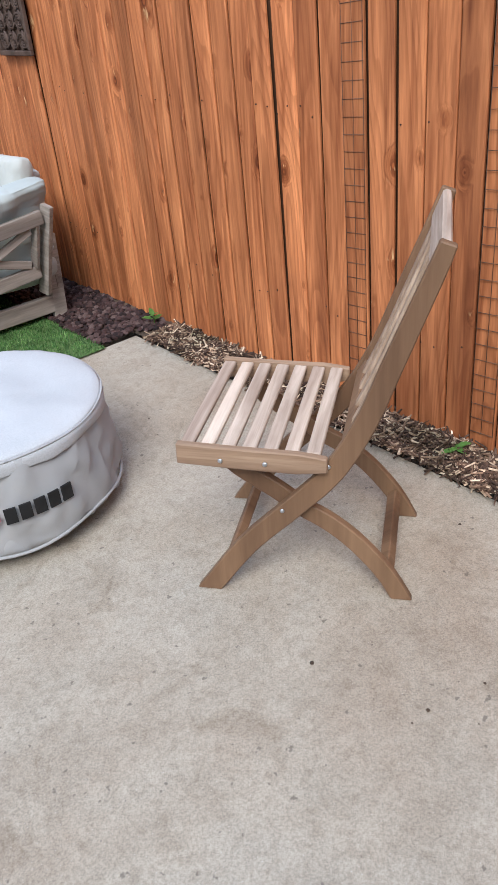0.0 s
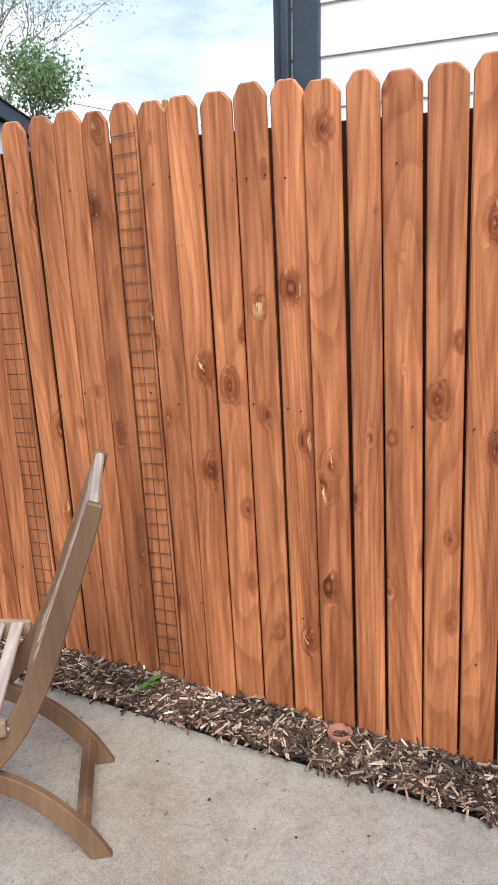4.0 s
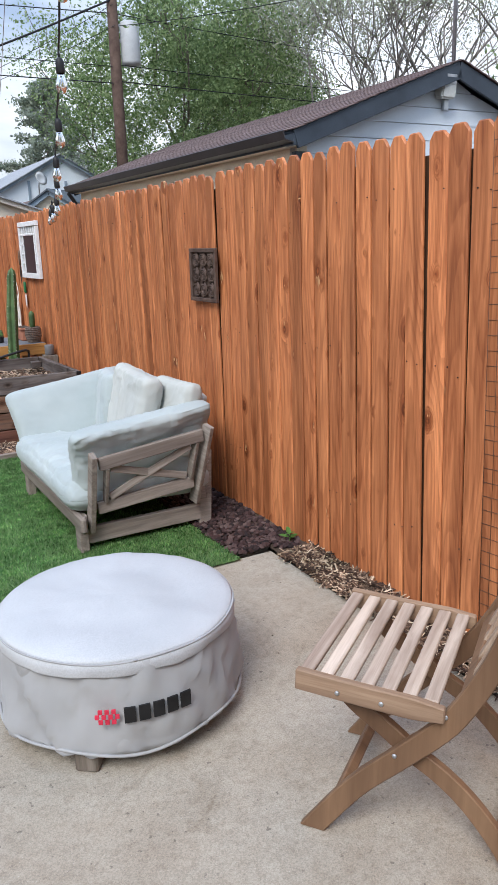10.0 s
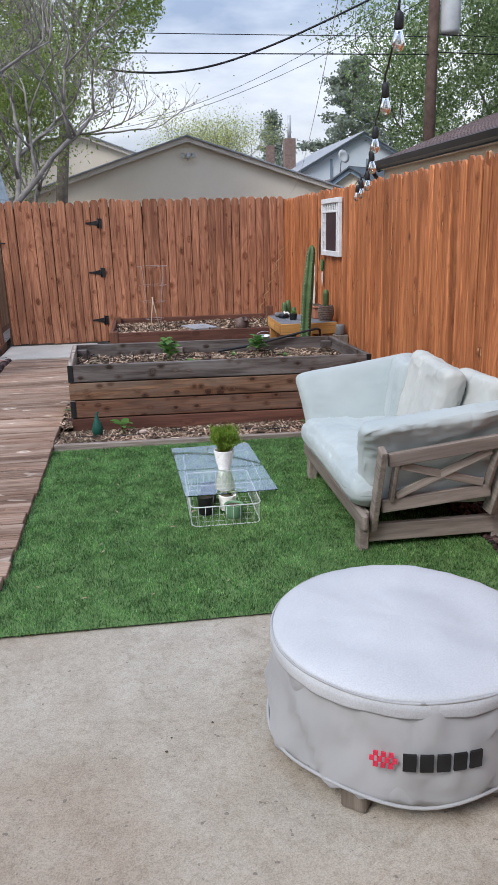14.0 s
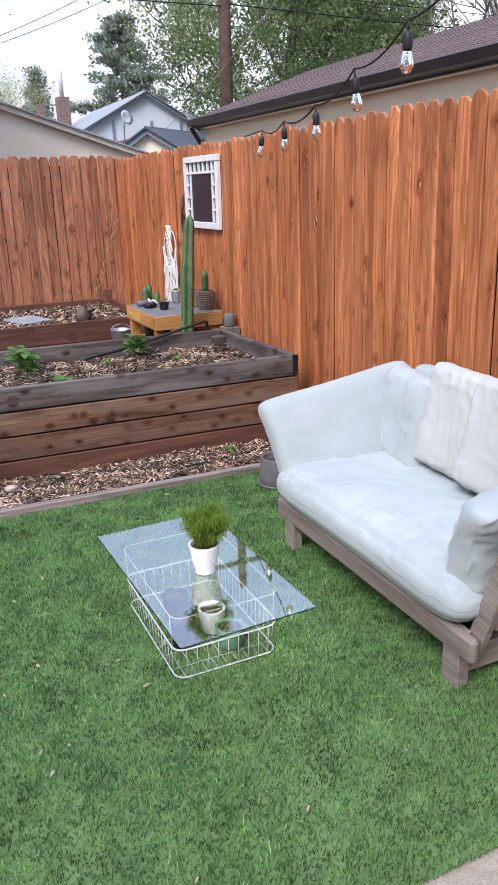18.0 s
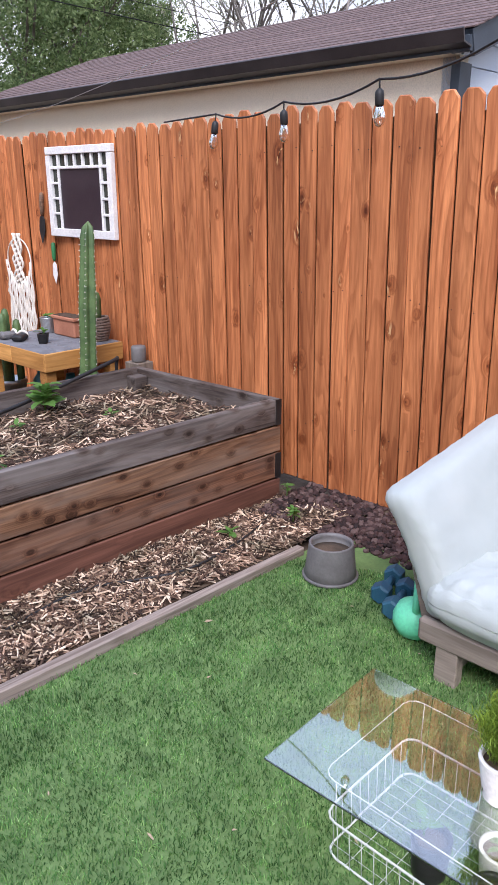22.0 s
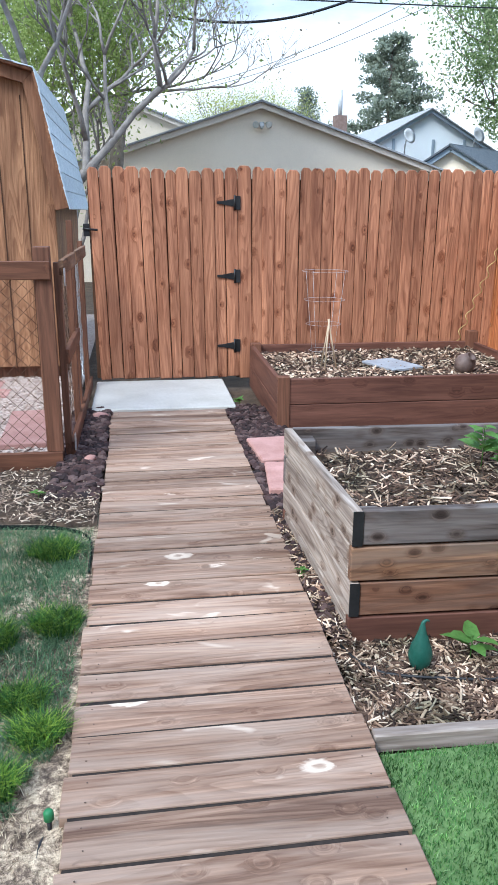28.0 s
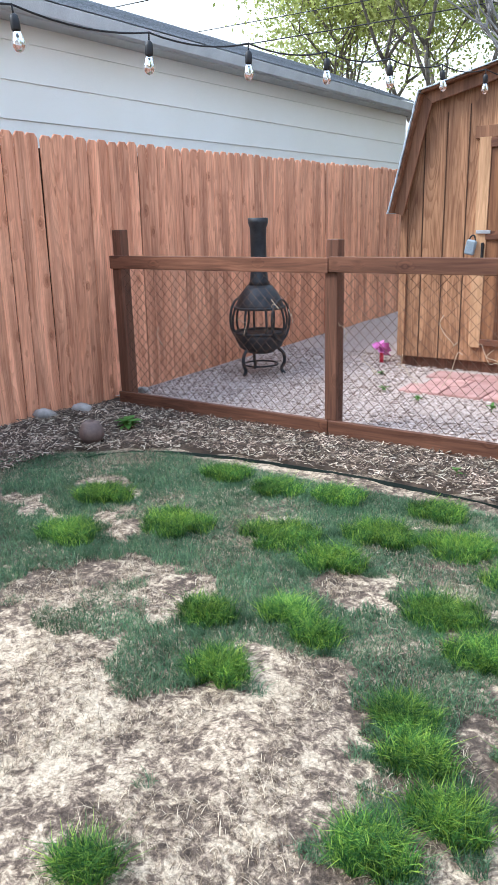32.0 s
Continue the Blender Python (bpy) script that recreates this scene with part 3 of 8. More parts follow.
M["crown"] = chips("tree leaves", [(0.0, (0.12, 0.18, 0.075)), (0.6, (0.25, 0.345, 0.145)), (1.0, (0.47, 0.56, 0.28))], 0.6, 0.6)
M["crown_lime"] = chips("young leaves", [(0.0, (0.33, 0.38, 0.11)), (0.6, (0.52, 0.56, 0.18)), (1.0, (0.68, 0.70, 0.30))], 0.6, 0.6)
M["needles"] = chips("conifer needles", [(0.0, (0.19, 0.23, 0.18)), (1.0, (0.42, 0.465, 0.36))], 0.7, 0.5)
M["buds"] = chips("brown buds", [(0.0, (0.28, 0.24, 0.19)), (1.0, (0.50, 0.45, 0.37))], 0.8, 0.3)
M["crown_fresh"] = chips("fresh green leaves", [(0.0, (0.23, 0.31, 0.09)), (0.6, (0.37, 0.47, 0.15)), (1.0, (0.53, 0.61, 0.25))], 0.6, 0.6)
M["buds_green"] = chips("sparse young leaves", [(0.0, (0.28, 0.31, 0.20)), (1.0, (0.52, 0.53, 0.38))], 0.7, 0.5)


# ---- building blocks ----
rng = random.Random(7)
nrng = np.random.default_rng(7)
MESHES = {}


def mesh_of(name, verts, faces, mat=None, smooth=False):
    me = bpy.data.meshes.new(name)
    me.from_pydata([tuple(map(float, v)) for v in verts], [], [tuple(map(int, f)) for f in faces])
    me.update()
    if smooth:
        me.shade_smooth()
    if mat:
        me.materials.append(mat)
    return me


def put(name, me, parent=None, m=None, label=""):
    ob = new(name, me)
    ob.parent = parent
    if m is not None:
        ob.matrix_basis = m
    if label:
        ob["label"] = label
    return ob


def part(name, bm, mat, parent, label="", smooth=False, m=None):
    me = bpy.data.meshes.new(name)
    bm.to_mesh(me)
    bm.free()
    if smooth:
        me.shade_smooth()
    me.materials.append(mat)
    return put(name, me, parent, m, label)


def thing(name, label, category, m=None, group="", kind=""):
    ob = new(name)
    ob.empty_display_size = 0.1
    if m is not None:
        ob.matrix_basis = m
    return tagged(ob, label, category, group, kind)


def box_bm(sx, sy, sz, bevel=0.003, seg=1):
    bm = bmesh.new()
    bmesh.ops.create_cube(bm, size=1.0, matrix=Matrix.Diagonal((sx, sy, sz, 1)))
    if bevel:
        bmesh.ops.bevel(bm, geom=list(bm.edges), offset=min(bevel, 0.45 * min(sx, sy, sz)), segments=seg, affect="EDGES")
    return bm


def bar(name, size, at, mat, parent=None, turn=(0, 0, 0), bevel=0.003, label="", seg=1):
    """A board or block with softened edges, of a given size, centred at a place."""
    key = (tuple(round(s, 4) for s in size), mat.name, bevel, seg)
    if key not in MESHES:
        bm = box_bm(*size, bevel, seg)
        me = bpy.data.meshes.new(name)
        bm.to_mesh(me)
        bm.free()
        me.materials.append(mat)
        MESHES[key] = me
    return put(name, MESHES[key], parent, pose(*at, *turn), label)


def between(name, a, b, wide, thick, mat, parent=None, label="", bevel=0.003, up=(0, 0, 1), axis="X"):
    """A board from a to b: its length runs along its own x (or z) axis."""
    a, b = Vector(a), Vector(b)
    d = (b - a).normalized()
    side = Vector(up).cross(d)
    if side.length < 1e-4:
        side = Vector((0, 1, 0)).cross(d)
    side.normalize()
    top = d.cross(side)
    size = ((b - a).length, thick, wide)
    cols = (d, side, top)
    if axis == "Z":
        size, cols = (wide, thick, (b - a).length), (top, -side, d)
    m = Matrix((cols[0], cols[1], cols[2])).transposed().to_4x4()
    m.translation = (a + b) / 2
    ob = bar(name, size, (0, 0, 0), mat, parent, bevel=bevel, label=label)
    ob.matrix_basis = m
    return ob


def tube_data(pts, r, sides=8, closed=False):
    pts = [Vector(p) for p in pts]
    n = len(pts)
    rs = r if isinstance(r, (list, tuple)) else [r] * n
    verts, faces = [], []
    prev = None
    for i, p in enumerate(pts):
        a = pts[(i - 1) % n] if closed or i else p
        c = pts[(i + 1) % n] if closed or i < n - 1 else p
        d = (c - a).normalized() if (c - a).length > 1e-9 else Vector((0, 0, 1))
        if prev is None:
            prev = d.orthogonal().normalized()
        prev = (prev - d * prev.dot(d))
        prev = prev.normalized() if prev.length > 1e-6 else d.orthogonal().normalized()
        other = d.cross(prev)
        for k in range(sides):
            ang = 2 * math.pi * k / sides
            verts.append(p + (prev * math.cos(ang) + other * math.sin(ang)) * rs[i])
    for i in range(n if closed else n - 1):
        for k in range(sides):
            a, b = i * sides + k, i * sides + (k + 1) % sides
            j = (i + 1) % n
            faces.append((a, b, j * sides + (k + 1) % sides, j * sides + k))
    if not closed:
        faces.append(tuple(range(sides - 1, -1, -1)))
        faces.append(tuple((n - 1) * sides + k for k in range(sides)))
    return verts, faces


def tube(name, pts, r, mat, parent=None, sides=8, closed=False, label="", smooth=True):
    v, f = tube_data(pts, r, sides, closed)
    return put(name, mesh_of(name, v, f, mat, smooth), parent, None, label)


def tubes(name, runs, mat, parent=None, sides=5, label="", closed=False):
    """Several thin wires joined into one mesh."""
    V, F = [], []
    for pts, r in runs:
        v, f = tube_data(pts, r, sides, closed)
        o = len(V)
        V += v
        F += [tuple(i + o for i in q) for q in f]
    return put(name, mesh_of(name, V, F, mat, True), parent, None, label)


def lathe_data(profile, seg=32, wobble=None):
    verts, faces = [], []
    for i, (r, z) in enumerate(profile):
        for k in range(seg):
            a = 2 * math.pi * k / seg
            rr, zz = (r, z) if wobble is None else wobble(r, z, a)
            verts.append((rr * math.cos(a), rr * math.sin(a), zz))
    for i in range(len(profile) - 1):
        for k in range(seg):
            j = (k + 1) % seg
            faces.append((i * seg + k, i * seg + j, (i + 1) * seg + j, (i + 1) * seg + k))
    faces.append(tuple(range(seg - 1, -1, -1)))
    faces.append(tuple((len(profile) - 1) * seg + k for k in range(seg)))
    return verts, faces


def lathe(name, profile, mat, parent=None, at=(0, 0, 0), seg=32, wobble=None, label="", turn=(0, 0, 0), smooth=True):
    v, f = lathe_data(profile, seg, wobble)
    return put(name, mesh_of(name, v, f, mat, smooth), parent, pose(*at, *turn), label)


def sheet_bm(outline, thick, bevel=0.0):
    """A flat outline in x and z, given thickness along y."""
    bm = bmesh.new()
    a = [bm.verts.new((x, -thick / 2, z)) for x, z in outline]
    b = [bm.verts.new((x, thick / 2, z)) for x, z in outline]
    n = len(outline)
    bm.faces.new(a)
    bm.faces.new(b[::-1])
    for i in range(n):
        bm.faces.new((a[i], b[i], b[(i + 1) % n], a[(i + 1) % n]))
    bmesh.ops.recalc_face_normals(bm, faces=list(bm.faces))
    if bevel:
        bmesh.ops.bevel(bm, geom=list(bm.edges), offset=bevel, segments=1, affect="EDGES")
    return bm


def bend(points, n=10, ground=None, above=0.0):
    """A smooth run through a few points, laid on the ground where one is given."""
    P = [Vector(p) for p in points]
    if ground:
        P = [Vector((p.x, p.y, ground(p.x, p.y) + above)) for p in P]
    P = [P[0] * 2 - P[1]] + P + [P[-1] * 2 - P[-2]]
    out = []
    for i in range(1, len(P) - 2):
        for k in range(n):
            t = k / n
            a, b, c, d = P[i - 1 : i + 3]
            out.append(0.5 * (2 * b + (c - a) * t + (2 * a - 5 * b + 4 * c - d) * t * t + (3 * b - a - 3 * c + d) * t ** 3))
    return out + [P[-2]]


def sag(a, b, drop, n=14):
    a, b = Vector(a), Vector(b)
    return [a.lerp(b, k / n) - Vector((0, 0, drop * 4 * (k / n) * (1 - k / n))) for k in range(n + 1)]


def plane_sheet(name, xs, ys, height, mat, kind="structure", label="", category="ground"):
    """An uneven sheet over a grid of x and y values."""
    V = [(x, y, height(x, y)) for y in ys for x in xs]
    w = len(xs)
    F = [(j * w + i, j * w + i + 1, (j + 1) * w + i + 1, (j + 1) * w + i) for j in range(len(ys) - 1) for i in range(w - 1)]
    ob = put(name, mesh_of(name, V, F, mat, True))
    return tagged(ob, label, category, kind=kind)


def scatter(name, count, area, zfun, shape, mat, label, category, seed, parent=None, keep=None):
    """Many small loose pieces in one mesh. shape(rng) gives corner points round the middle and faces."""
    g = random.Random(seed)
    V, F = [], []
    x0, y0, x1, y1 = area
    made = 0
    while made < count:
        x, y = g.uniform(x0, x1), g.uniform(y0, y1)
        made += 1
        if keep and not keep(x, y):
            continue
        v, f = shape(g)
        z = zfun(x, y)
        o = len(V)
        V += [(x + a, y + b, z + c) for a, b, c in v]
        F += [tuple(i + o for i in q) for q in f]
    ob = put(name, mesh_of(name, V, F, mat), parent)
    return tagged(ob, label, category, kind="stuff")


BOX_F = [(0, 1, 3, 2), (4, 6, 7, 5), (0, 4, 5, 1), (2, 3, 7, 6), (0, 2, 6, 4), (1, 5, 7, 3)]


def chip_shape(lmin, lmax, wide, thick, lift=0.012, tilt=0.35):
    def shape(g):
        le, wi, th = g.uniform(lmin, lmax) / 2, wide * g.uniform(0.5, 1.3) / 2, thick * g.uniform(0.5, 1.4) / 2
        m = Euler((g.gauss(0, tilt), g.gauss(0, tilt), g.uniform(0, 6.3))).to_matrix()
        z = g.uniform(0.2, 1.0) * lift
        v = []
        for i in range(8):
            k = 0.55 if i & 1 else 1.0
            p = m @ Vector(((le if i & 4 else -le), (wi if i & 2 else -wi) * k, (th if i & 1 else -th)))
            v.append((p.x, p.y, p.z + z))
        return v, BOX_F
    return shape


def rock_shape(rmin, rmax, flat=0.7):
    base = [(1, 0, 0), (-1, 0, 0), (0, 1, 0), (0, -1, 0), (0, 0, 1), (0, 0, -1)]
    fc = [(0, 2, 4), (2, 1, 4), (1, 3, 4), (3, 0, 4), (2, 0, 5), (1, 2, 5), (3, 1, 5), (0, 3, 5)]
    mids = {}
    verts = [Vector(b) for b in base]
    faces = []
    for a, b, c in fc:
        ids = []
        for p, q in ((a, b), (b, c), (c, a)):
            k = (min(p, q), max(p, q))
            if k not in mids:
                mids[k] = len(verts)
                verts.append((verts[p] + verts[q]).normalized())
            ids.append(mids[k])
        faces += [(a, ids[0], ids[2]), (ids[0], b, ids[1]), (ids[2], ids[1], c), tuple(ids)]

    def shape(g):
        r = g.uniform(rmin, rmax)
        m = Euler((g.uniform(0, 6), g.uniform(0, 6), g.uniform(0, 6))).to_matrix()
        v = []
        for p in verts:
            q = m @ (p * r * g.uniform(0.7, 1.2))
            v.append((q.x, q.y, q.z * flat + r * 0.45))
        return v, faces
    return shape


def blade_field(name, xy, length, width, lean, mat, label, category, seed, z0=None, parent=None, curl=0.5):
    """Grass: every blade is two faces, bent over."""
    g = np.random.default_rng(seed)
    n = len(xy)
    L = g.uniform(*length, n)
    ang, tip = g.uniform(0, 2 * np.pi, n), g.uniform(0, 2 * np.pi, n)
    ln = g.uniform(0.1, 1, n) * lean * L
    w = width * g.uniform(0.6, 1.3, n) / 2
    z = np.zeros(n) if z0 is None else z0
    dx, dy = np.cos(ang) * w, np.sin(ang) * w
    ox, oy = np.cos(tip) * ln, np.sin(tip) * ln
    V = np.empty((n, 5, 3))
    V[:, 0] = np.stack([xy[:, 0] - dx, xy[:, 1] - dy, z], 1)
    V[:, 1] = np.stack([xy[:, 0] + dx, xy[:, 1] + dy, z], 1)
    V[:, 2] = np.stack([xy[:, 0] + ox * 0.35 + dx * 0.8, xy[:, 1] + oy * 0.35 + dy * 0.8, z + L * 0.62], 1)
    V[:, 3] = np.stack([xy[:, 0] + ox * 0.35 - dx * 0.8, xy[:, 1] + oy * 0.35 - dy * 0.8, z + L * 0.62], 1)
    V[:, 4] = np.stack([xy[:, 0] + ox, xy[:, 1] + oy, z + L * (1 - curl * 0.25)], 1)
    k = (np.arange(n) * 5)[:, None]
    quads = np.concatenate([k, k + 1, k + 2, k + 3], 1)
    tris = np.concatenate([k + 3, k + 2, k + 4], 1)
    me = bpy.data.meshes.new(name)
    me.vertices.add(n * 5)
    me.vertices.foreach_set("co", V.ravel())
    me.loops.add(n * 7)
    me.loops.foreach_set("vertex_index", np.concatenate([quads, tris], 1).ravel().astype(np.int32))
    me.polygons.add(n * 2)
    me.polygons.foreach_set("loop_start", (np.arange(n)[:, None] * 7 + np.array([0, 4])).ravel().astype(np.int32))
    me.update(calc_edges=True)
    me.materials.append(mat)
    ob = put(name, me, parent)
    return tagged(ob, label, category, kind="stuff") if not parent else ob


# ---- ground ----
FX, BY, LX = 0.0, 10.48, -7.9          # long fence, back fence, left fence
PATIO_Y, PATIO_X = 3.22, -0.155        # the patio's far edge and its edge along the fence
DECK_L, DECK_R, DECK_END = -3.42, -2.57, 9.5


def steps(a, b, d):
    n = max(1, int(round((b - a) / d)))
    return [a + (b - a) * i / n for i in range(n + 1)]


def far_ground(x, y):
    return -0.05


plane_sheet("ground", [-400, -60, -20, -12, LX, -6, -4, DECK_L, 0, 6, 20, 60, 400], [-400, -60, -12, 0, 3, 6, 9, 12, 16, 24, 60, 400], far_ground, M["soil"],
            label="dark bare soil under the whole yard")

patio = tagged(bar("patio", (6.4, 5.6, 0.12), (PATIO_X - 3.2, PATIO_Y - 2.8, -0.06), M["concrete"], bevel=0.006),
               "speckled tan-grey concrete patio slab", "patio", kind="structure")
slab = tagged(bar("pale_slab", (1.10, 0.98, 0.10), (-3.03, 9.97, 0.01), M["pale_slab"], bevel=0.01), "pale smooth concrete landing before the gate", "slab", kind="structure")


# ---- deck walk ----
DECK_Z = 0.04
walkway = thing("deck", "weathered brown plank boardwalk laid across the yard", "deck", kind="structure")
s, g = 3.213, random.Random(21)
while s < DECK_END - 0.1:
    w = 0.143
    bar("plank", (DECK_R - DECK_L + g.choice((0, 0.006, 0.012)), w - 0.003, 0.038), ((DECK_L + DECK_R) / 2 + g.uniform(-0.006, 0.006), s + w / 2, DECK_Z - 0.021 + g.uniform(-0.003, 0.003)), M["deck"], walkway,
        (g.gauss(0, 0.4), 0, g.gauss(0, 0.3)), 0.003)
    for x in (DECK_L + 0.05, DECK_R - 0.05):
        for dy in (0.04, 0.11):
            put("screw", MESHES.setdefault("screw", mesh_of("screw", *lathe_data([(0.0024, 0), (0.0024, 0.0006)], 6), M["rusty_iron"])), walkway, pose(x + g.uniform(-0.008, 0.008), s + dy, DECK_Z + 0.001))
    s += 0.1535
# dirt just below the plank tops, coloured near-black to shade the gaps
plane_sheet("joint_dirt", [DECK_L + 0.01, DECK_R - 0.01], [3.25, DECK_END - 0.1], lambda x, y: DECK_Z - 0.008, M["joint"], label="dirt sheet in the boardwalk joints, near-black to hold their shade")
for x in (DECK_L + 0.06, DECK_R - 0.06):
    bar("joist", (6.2, 0.04, 0.09), (x, 6.36, -0.045), M["post"], walkway, (0, 0, 90))


# ---- folding chair ----
def ribbon(run, width, thick, taper=None):
    """A curved plank seen from its side: a run of x, z points, given width and thickness."""
    P = [Vector((x, 0, z)) for x, z in run]
    P = [Vector((p.x, p.z)) for p in bend(P, 8)]
    up, dn = [], []
    for i, p in enumerate(P):
        d = (P[min(i + 1, len(P) - 1)] - P[max(i - 1, 0)]).normalized()
        w = width / 2 * (taper(i / (len(P) - 1)) if taper else 1)
        nrm = Vector((-d.y, d.x)) * w
        up.append(p + nrm)
        dn.append(p - nrm)
    out = []
    loop = up + dn[::-1]
    for i, p in enumerate(loop):
        q = loop[i - 1]
        if (p.y < 0) != (q.y < 0):
            out.append(tuple(q.lerp(p, q.y / (q.y - p.y))))
        if p.y >= 0:
            out.append(tuple(p))
    return sheet_bm(out, thick, 0.003)


def folding_chair():
    c = thing("folding_chair", "slatted teak folding chair with curved back, open on the patio", "chair", pose(-0.680, 1.541, 0, 0, 0, 125.6))
    outer = [(0.275, -0.03), (0.254, 0.0), (0.138, 0.161), (0.026, 0.279), (-0.079, 0.395), (-0.155, 0.530), (-0.213, 0.68), (-0.255, 0.79), (-0.293, 0.889), (-0.311, 0.94)]
    inner = [(-0.265, -0.03), (-0.251, 0.0), (-0.205, 0.084), (-0.134, 0.172), (-0.066, 0.231), (0.002, 0.273), (0.06, 0.318), (0.146, 0.378), (0.175, 0.41)]
    for y in (0.205, -0.205):
        part("side_rail", ribbon(outer, 0.054, 0.024, lambda t: 1.0 if t < 0.45 else 1.0 - 0.65 * (t - 0.45)), M["teak"], c, m=pose(0, y, 0))
        part("leg", ribbon(inner, 0.048, 0.024), M["teak"], c, m=pose(0, y * 0.86, 0))
        rail = ribbon([(0.285, 0.446), (0.16, 0.440), (0.04, 0.436), (-0.075, 0.434)], 0.056, 0.020, lambda t: 1.0 if t < 0.8 else 1.0 - 1.6 * (t - 0.8))
        part("seat_rail", rail, M["teak_mid"], c, "sun-bleached seat side rail", m=pose(0, y * 1.12, 0))
        for x, z in ((0.177, 0.434), (0.07, 0.432), (0.041, 0.283), (-0.074, 0.42)):
            lathe("bolt", [(0.006, 0), (0.006, 0.002), (0.003, 0.0035)], M["steel"], c, (x, y + math.copysign(0.035 if x > 0.05 else 0.012, y), z), 10, turn=(-90 if y > 0 else 90, 0, 0), label="round steel bolt head")
    for k in range(7):
        bar("seat_slat", (0.034, 0.438, 0.014), (0.262 - 0.0505 * k, 0, 0.4615 - 0.0017 * k), M["teak_slat"], c, (0, -2, 0), 0.003, "sun-bleached seat slat")
    bar("front_stretcher", (0.026, 0.386, 0.026), (0.192, 0, 0.094), M["teak"], c, (0, 52, 0))
    bar("rear_stretcher", (0.03, 0.33, 0.03), (-0.21, 0, 0.078), M["teak"], c, (0, -55, 0))
    bar("top_rail", (0.022, 0.388, 0.075), (-0.296, 0, 0.905), M["teak_slat"], c, (0, -21, 0), 0.006, "sun-bleached top rail")
    bar("lower_rail", (0.020, 0.388, 0.045), (-0.118, 0, 0.475), M["teak"], c, (0, -32, 0))
    for k in range(4):
        y = -0.129 + 0.086 * k
        part("back_slat", ribbon([(-0.120, 0.475), (-0.178, 0.60), (-0.232, 0.735), (-0.288, 0.88)], 0.012, 0.036), M["teak_back"], c, m=pose(0.004, y, 0))
    return c


M["teak_back"] = wood("bleached teak back", (0.30, 0.21, 0.14), (0.52, 0.40, 0.30), along="Z", vary=0.12, rough=0.7)
M["teak_slat"] = wood("bleached teak slat", (0.36, 0.27, 0.21), (0.63, 0.52, 0.43), along="Y", vary=0.06, rough=0.75)
folding_chair()


# ---- covered fire pit ----
def fire_pit():
    p = thing("covered_fire_pit", "round fire pit under a fitted pale grey canvas cover", "fire pit", pose(-1.212, 2.44, 0))
    R, Z0, Z1 = 0.383, 0.058, 0.350

    def crease(r, z, a):
        k = 0.020 * (1 - abs(noise.noise((math.cos(a) * 5 + z * 6, math.sin(a) * 5 - z * 5, z * 4)))) ** 6 - 0.012 + 0.009 * math.sin(9 * a + 3 * math.sin(2 * a) + z * 14) * (1 - abs(2 * (z - Z0) / (Z1 - Z0) - 0.8) * 0.5)
        k += 0.012 * noise.noise((math.cos(a) * 4, math.sin(a) * 4, z * 9)) + 0.004 * noise.noise((math.cos(a) * 12, math.sin(a) * 12, z * 26))
        return (r + k * (1 if r > 0.3 else 0.2), z + ((0.010 * math.sin(5 * a + 1) + 0.008 * noise.noise((math.cos(a) * 6, math.sin(a) * 6, 2))) if z < Z0 + 0.01 else 0))

    def dome(r, z, a):
        x, y = r * math.cos(a), r * math.sin(a)
        return r, z + 0.006 * noise.noise((x * 7, y * 7, 3)) + 0.003 * noise.noise((x * 19, y * 19, 1)) - 0.006 * math.exp(-((r - 0.2) / 0.05) ** 2)

    side = [(R + 0.011, Z0)] + [(R + 0.011 - 0.016 * t * t, Z0 + (Z1 - Z0) * t) for t in (0.04, 0.12, 0.22, 0.34, 0.46, 0.58, 0.7, 0.82, 0.92, 1.0)] + [(R - 0.03, Z1)]
    lathe("cover_side", side, M["canvas_shaded"], p, seg=96, wobble=crease, label="wrinkled cover skirt with shade in its grey")

    def flap(r, z, a):
        """The band of the top that hangs over the skirt, rippled along its lower edge."""
        drop = max(0.0, min(1.0, (Z1 + 0.004 - z) / 0.045))
        k = 0.004 * noise.noise((math.cos(a) * 6, math.sin(a) * 6, 4)) + 0.0025 * math.sin(13 * a + 2 * math.sin(3 * a))
        return r + k * drop, z + (0.006 * noise.noise((math.cos(a) * 5, math.sin(a) * 5, 9)) + 0.003 * math.sin(11 * a)) * drop

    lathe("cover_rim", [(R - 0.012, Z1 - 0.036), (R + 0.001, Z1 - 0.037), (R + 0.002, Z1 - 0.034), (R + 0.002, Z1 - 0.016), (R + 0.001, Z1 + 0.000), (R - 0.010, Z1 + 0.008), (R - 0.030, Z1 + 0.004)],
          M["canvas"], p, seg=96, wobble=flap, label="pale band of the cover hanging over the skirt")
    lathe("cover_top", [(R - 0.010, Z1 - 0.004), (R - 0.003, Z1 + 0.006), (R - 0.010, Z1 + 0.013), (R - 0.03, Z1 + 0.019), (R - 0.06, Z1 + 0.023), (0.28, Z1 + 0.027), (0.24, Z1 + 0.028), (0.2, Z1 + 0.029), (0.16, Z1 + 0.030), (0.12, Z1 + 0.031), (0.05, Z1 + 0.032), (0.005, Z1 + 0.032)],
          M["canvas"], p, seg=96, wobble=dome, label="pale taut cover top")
    ring = [((R - 0.002) * math.cos(a), (R - 0.002) * math.sin(a), Z1 + 0.004 + 0.002 * math.sin(7 * a)) for a in np.linspace(0, 2 * math.pi, 97)[:-1]]
    tube("piping", ring, 0.0035, M["canvas_shaded"], p, 6, True, "stitched seam round the rim")
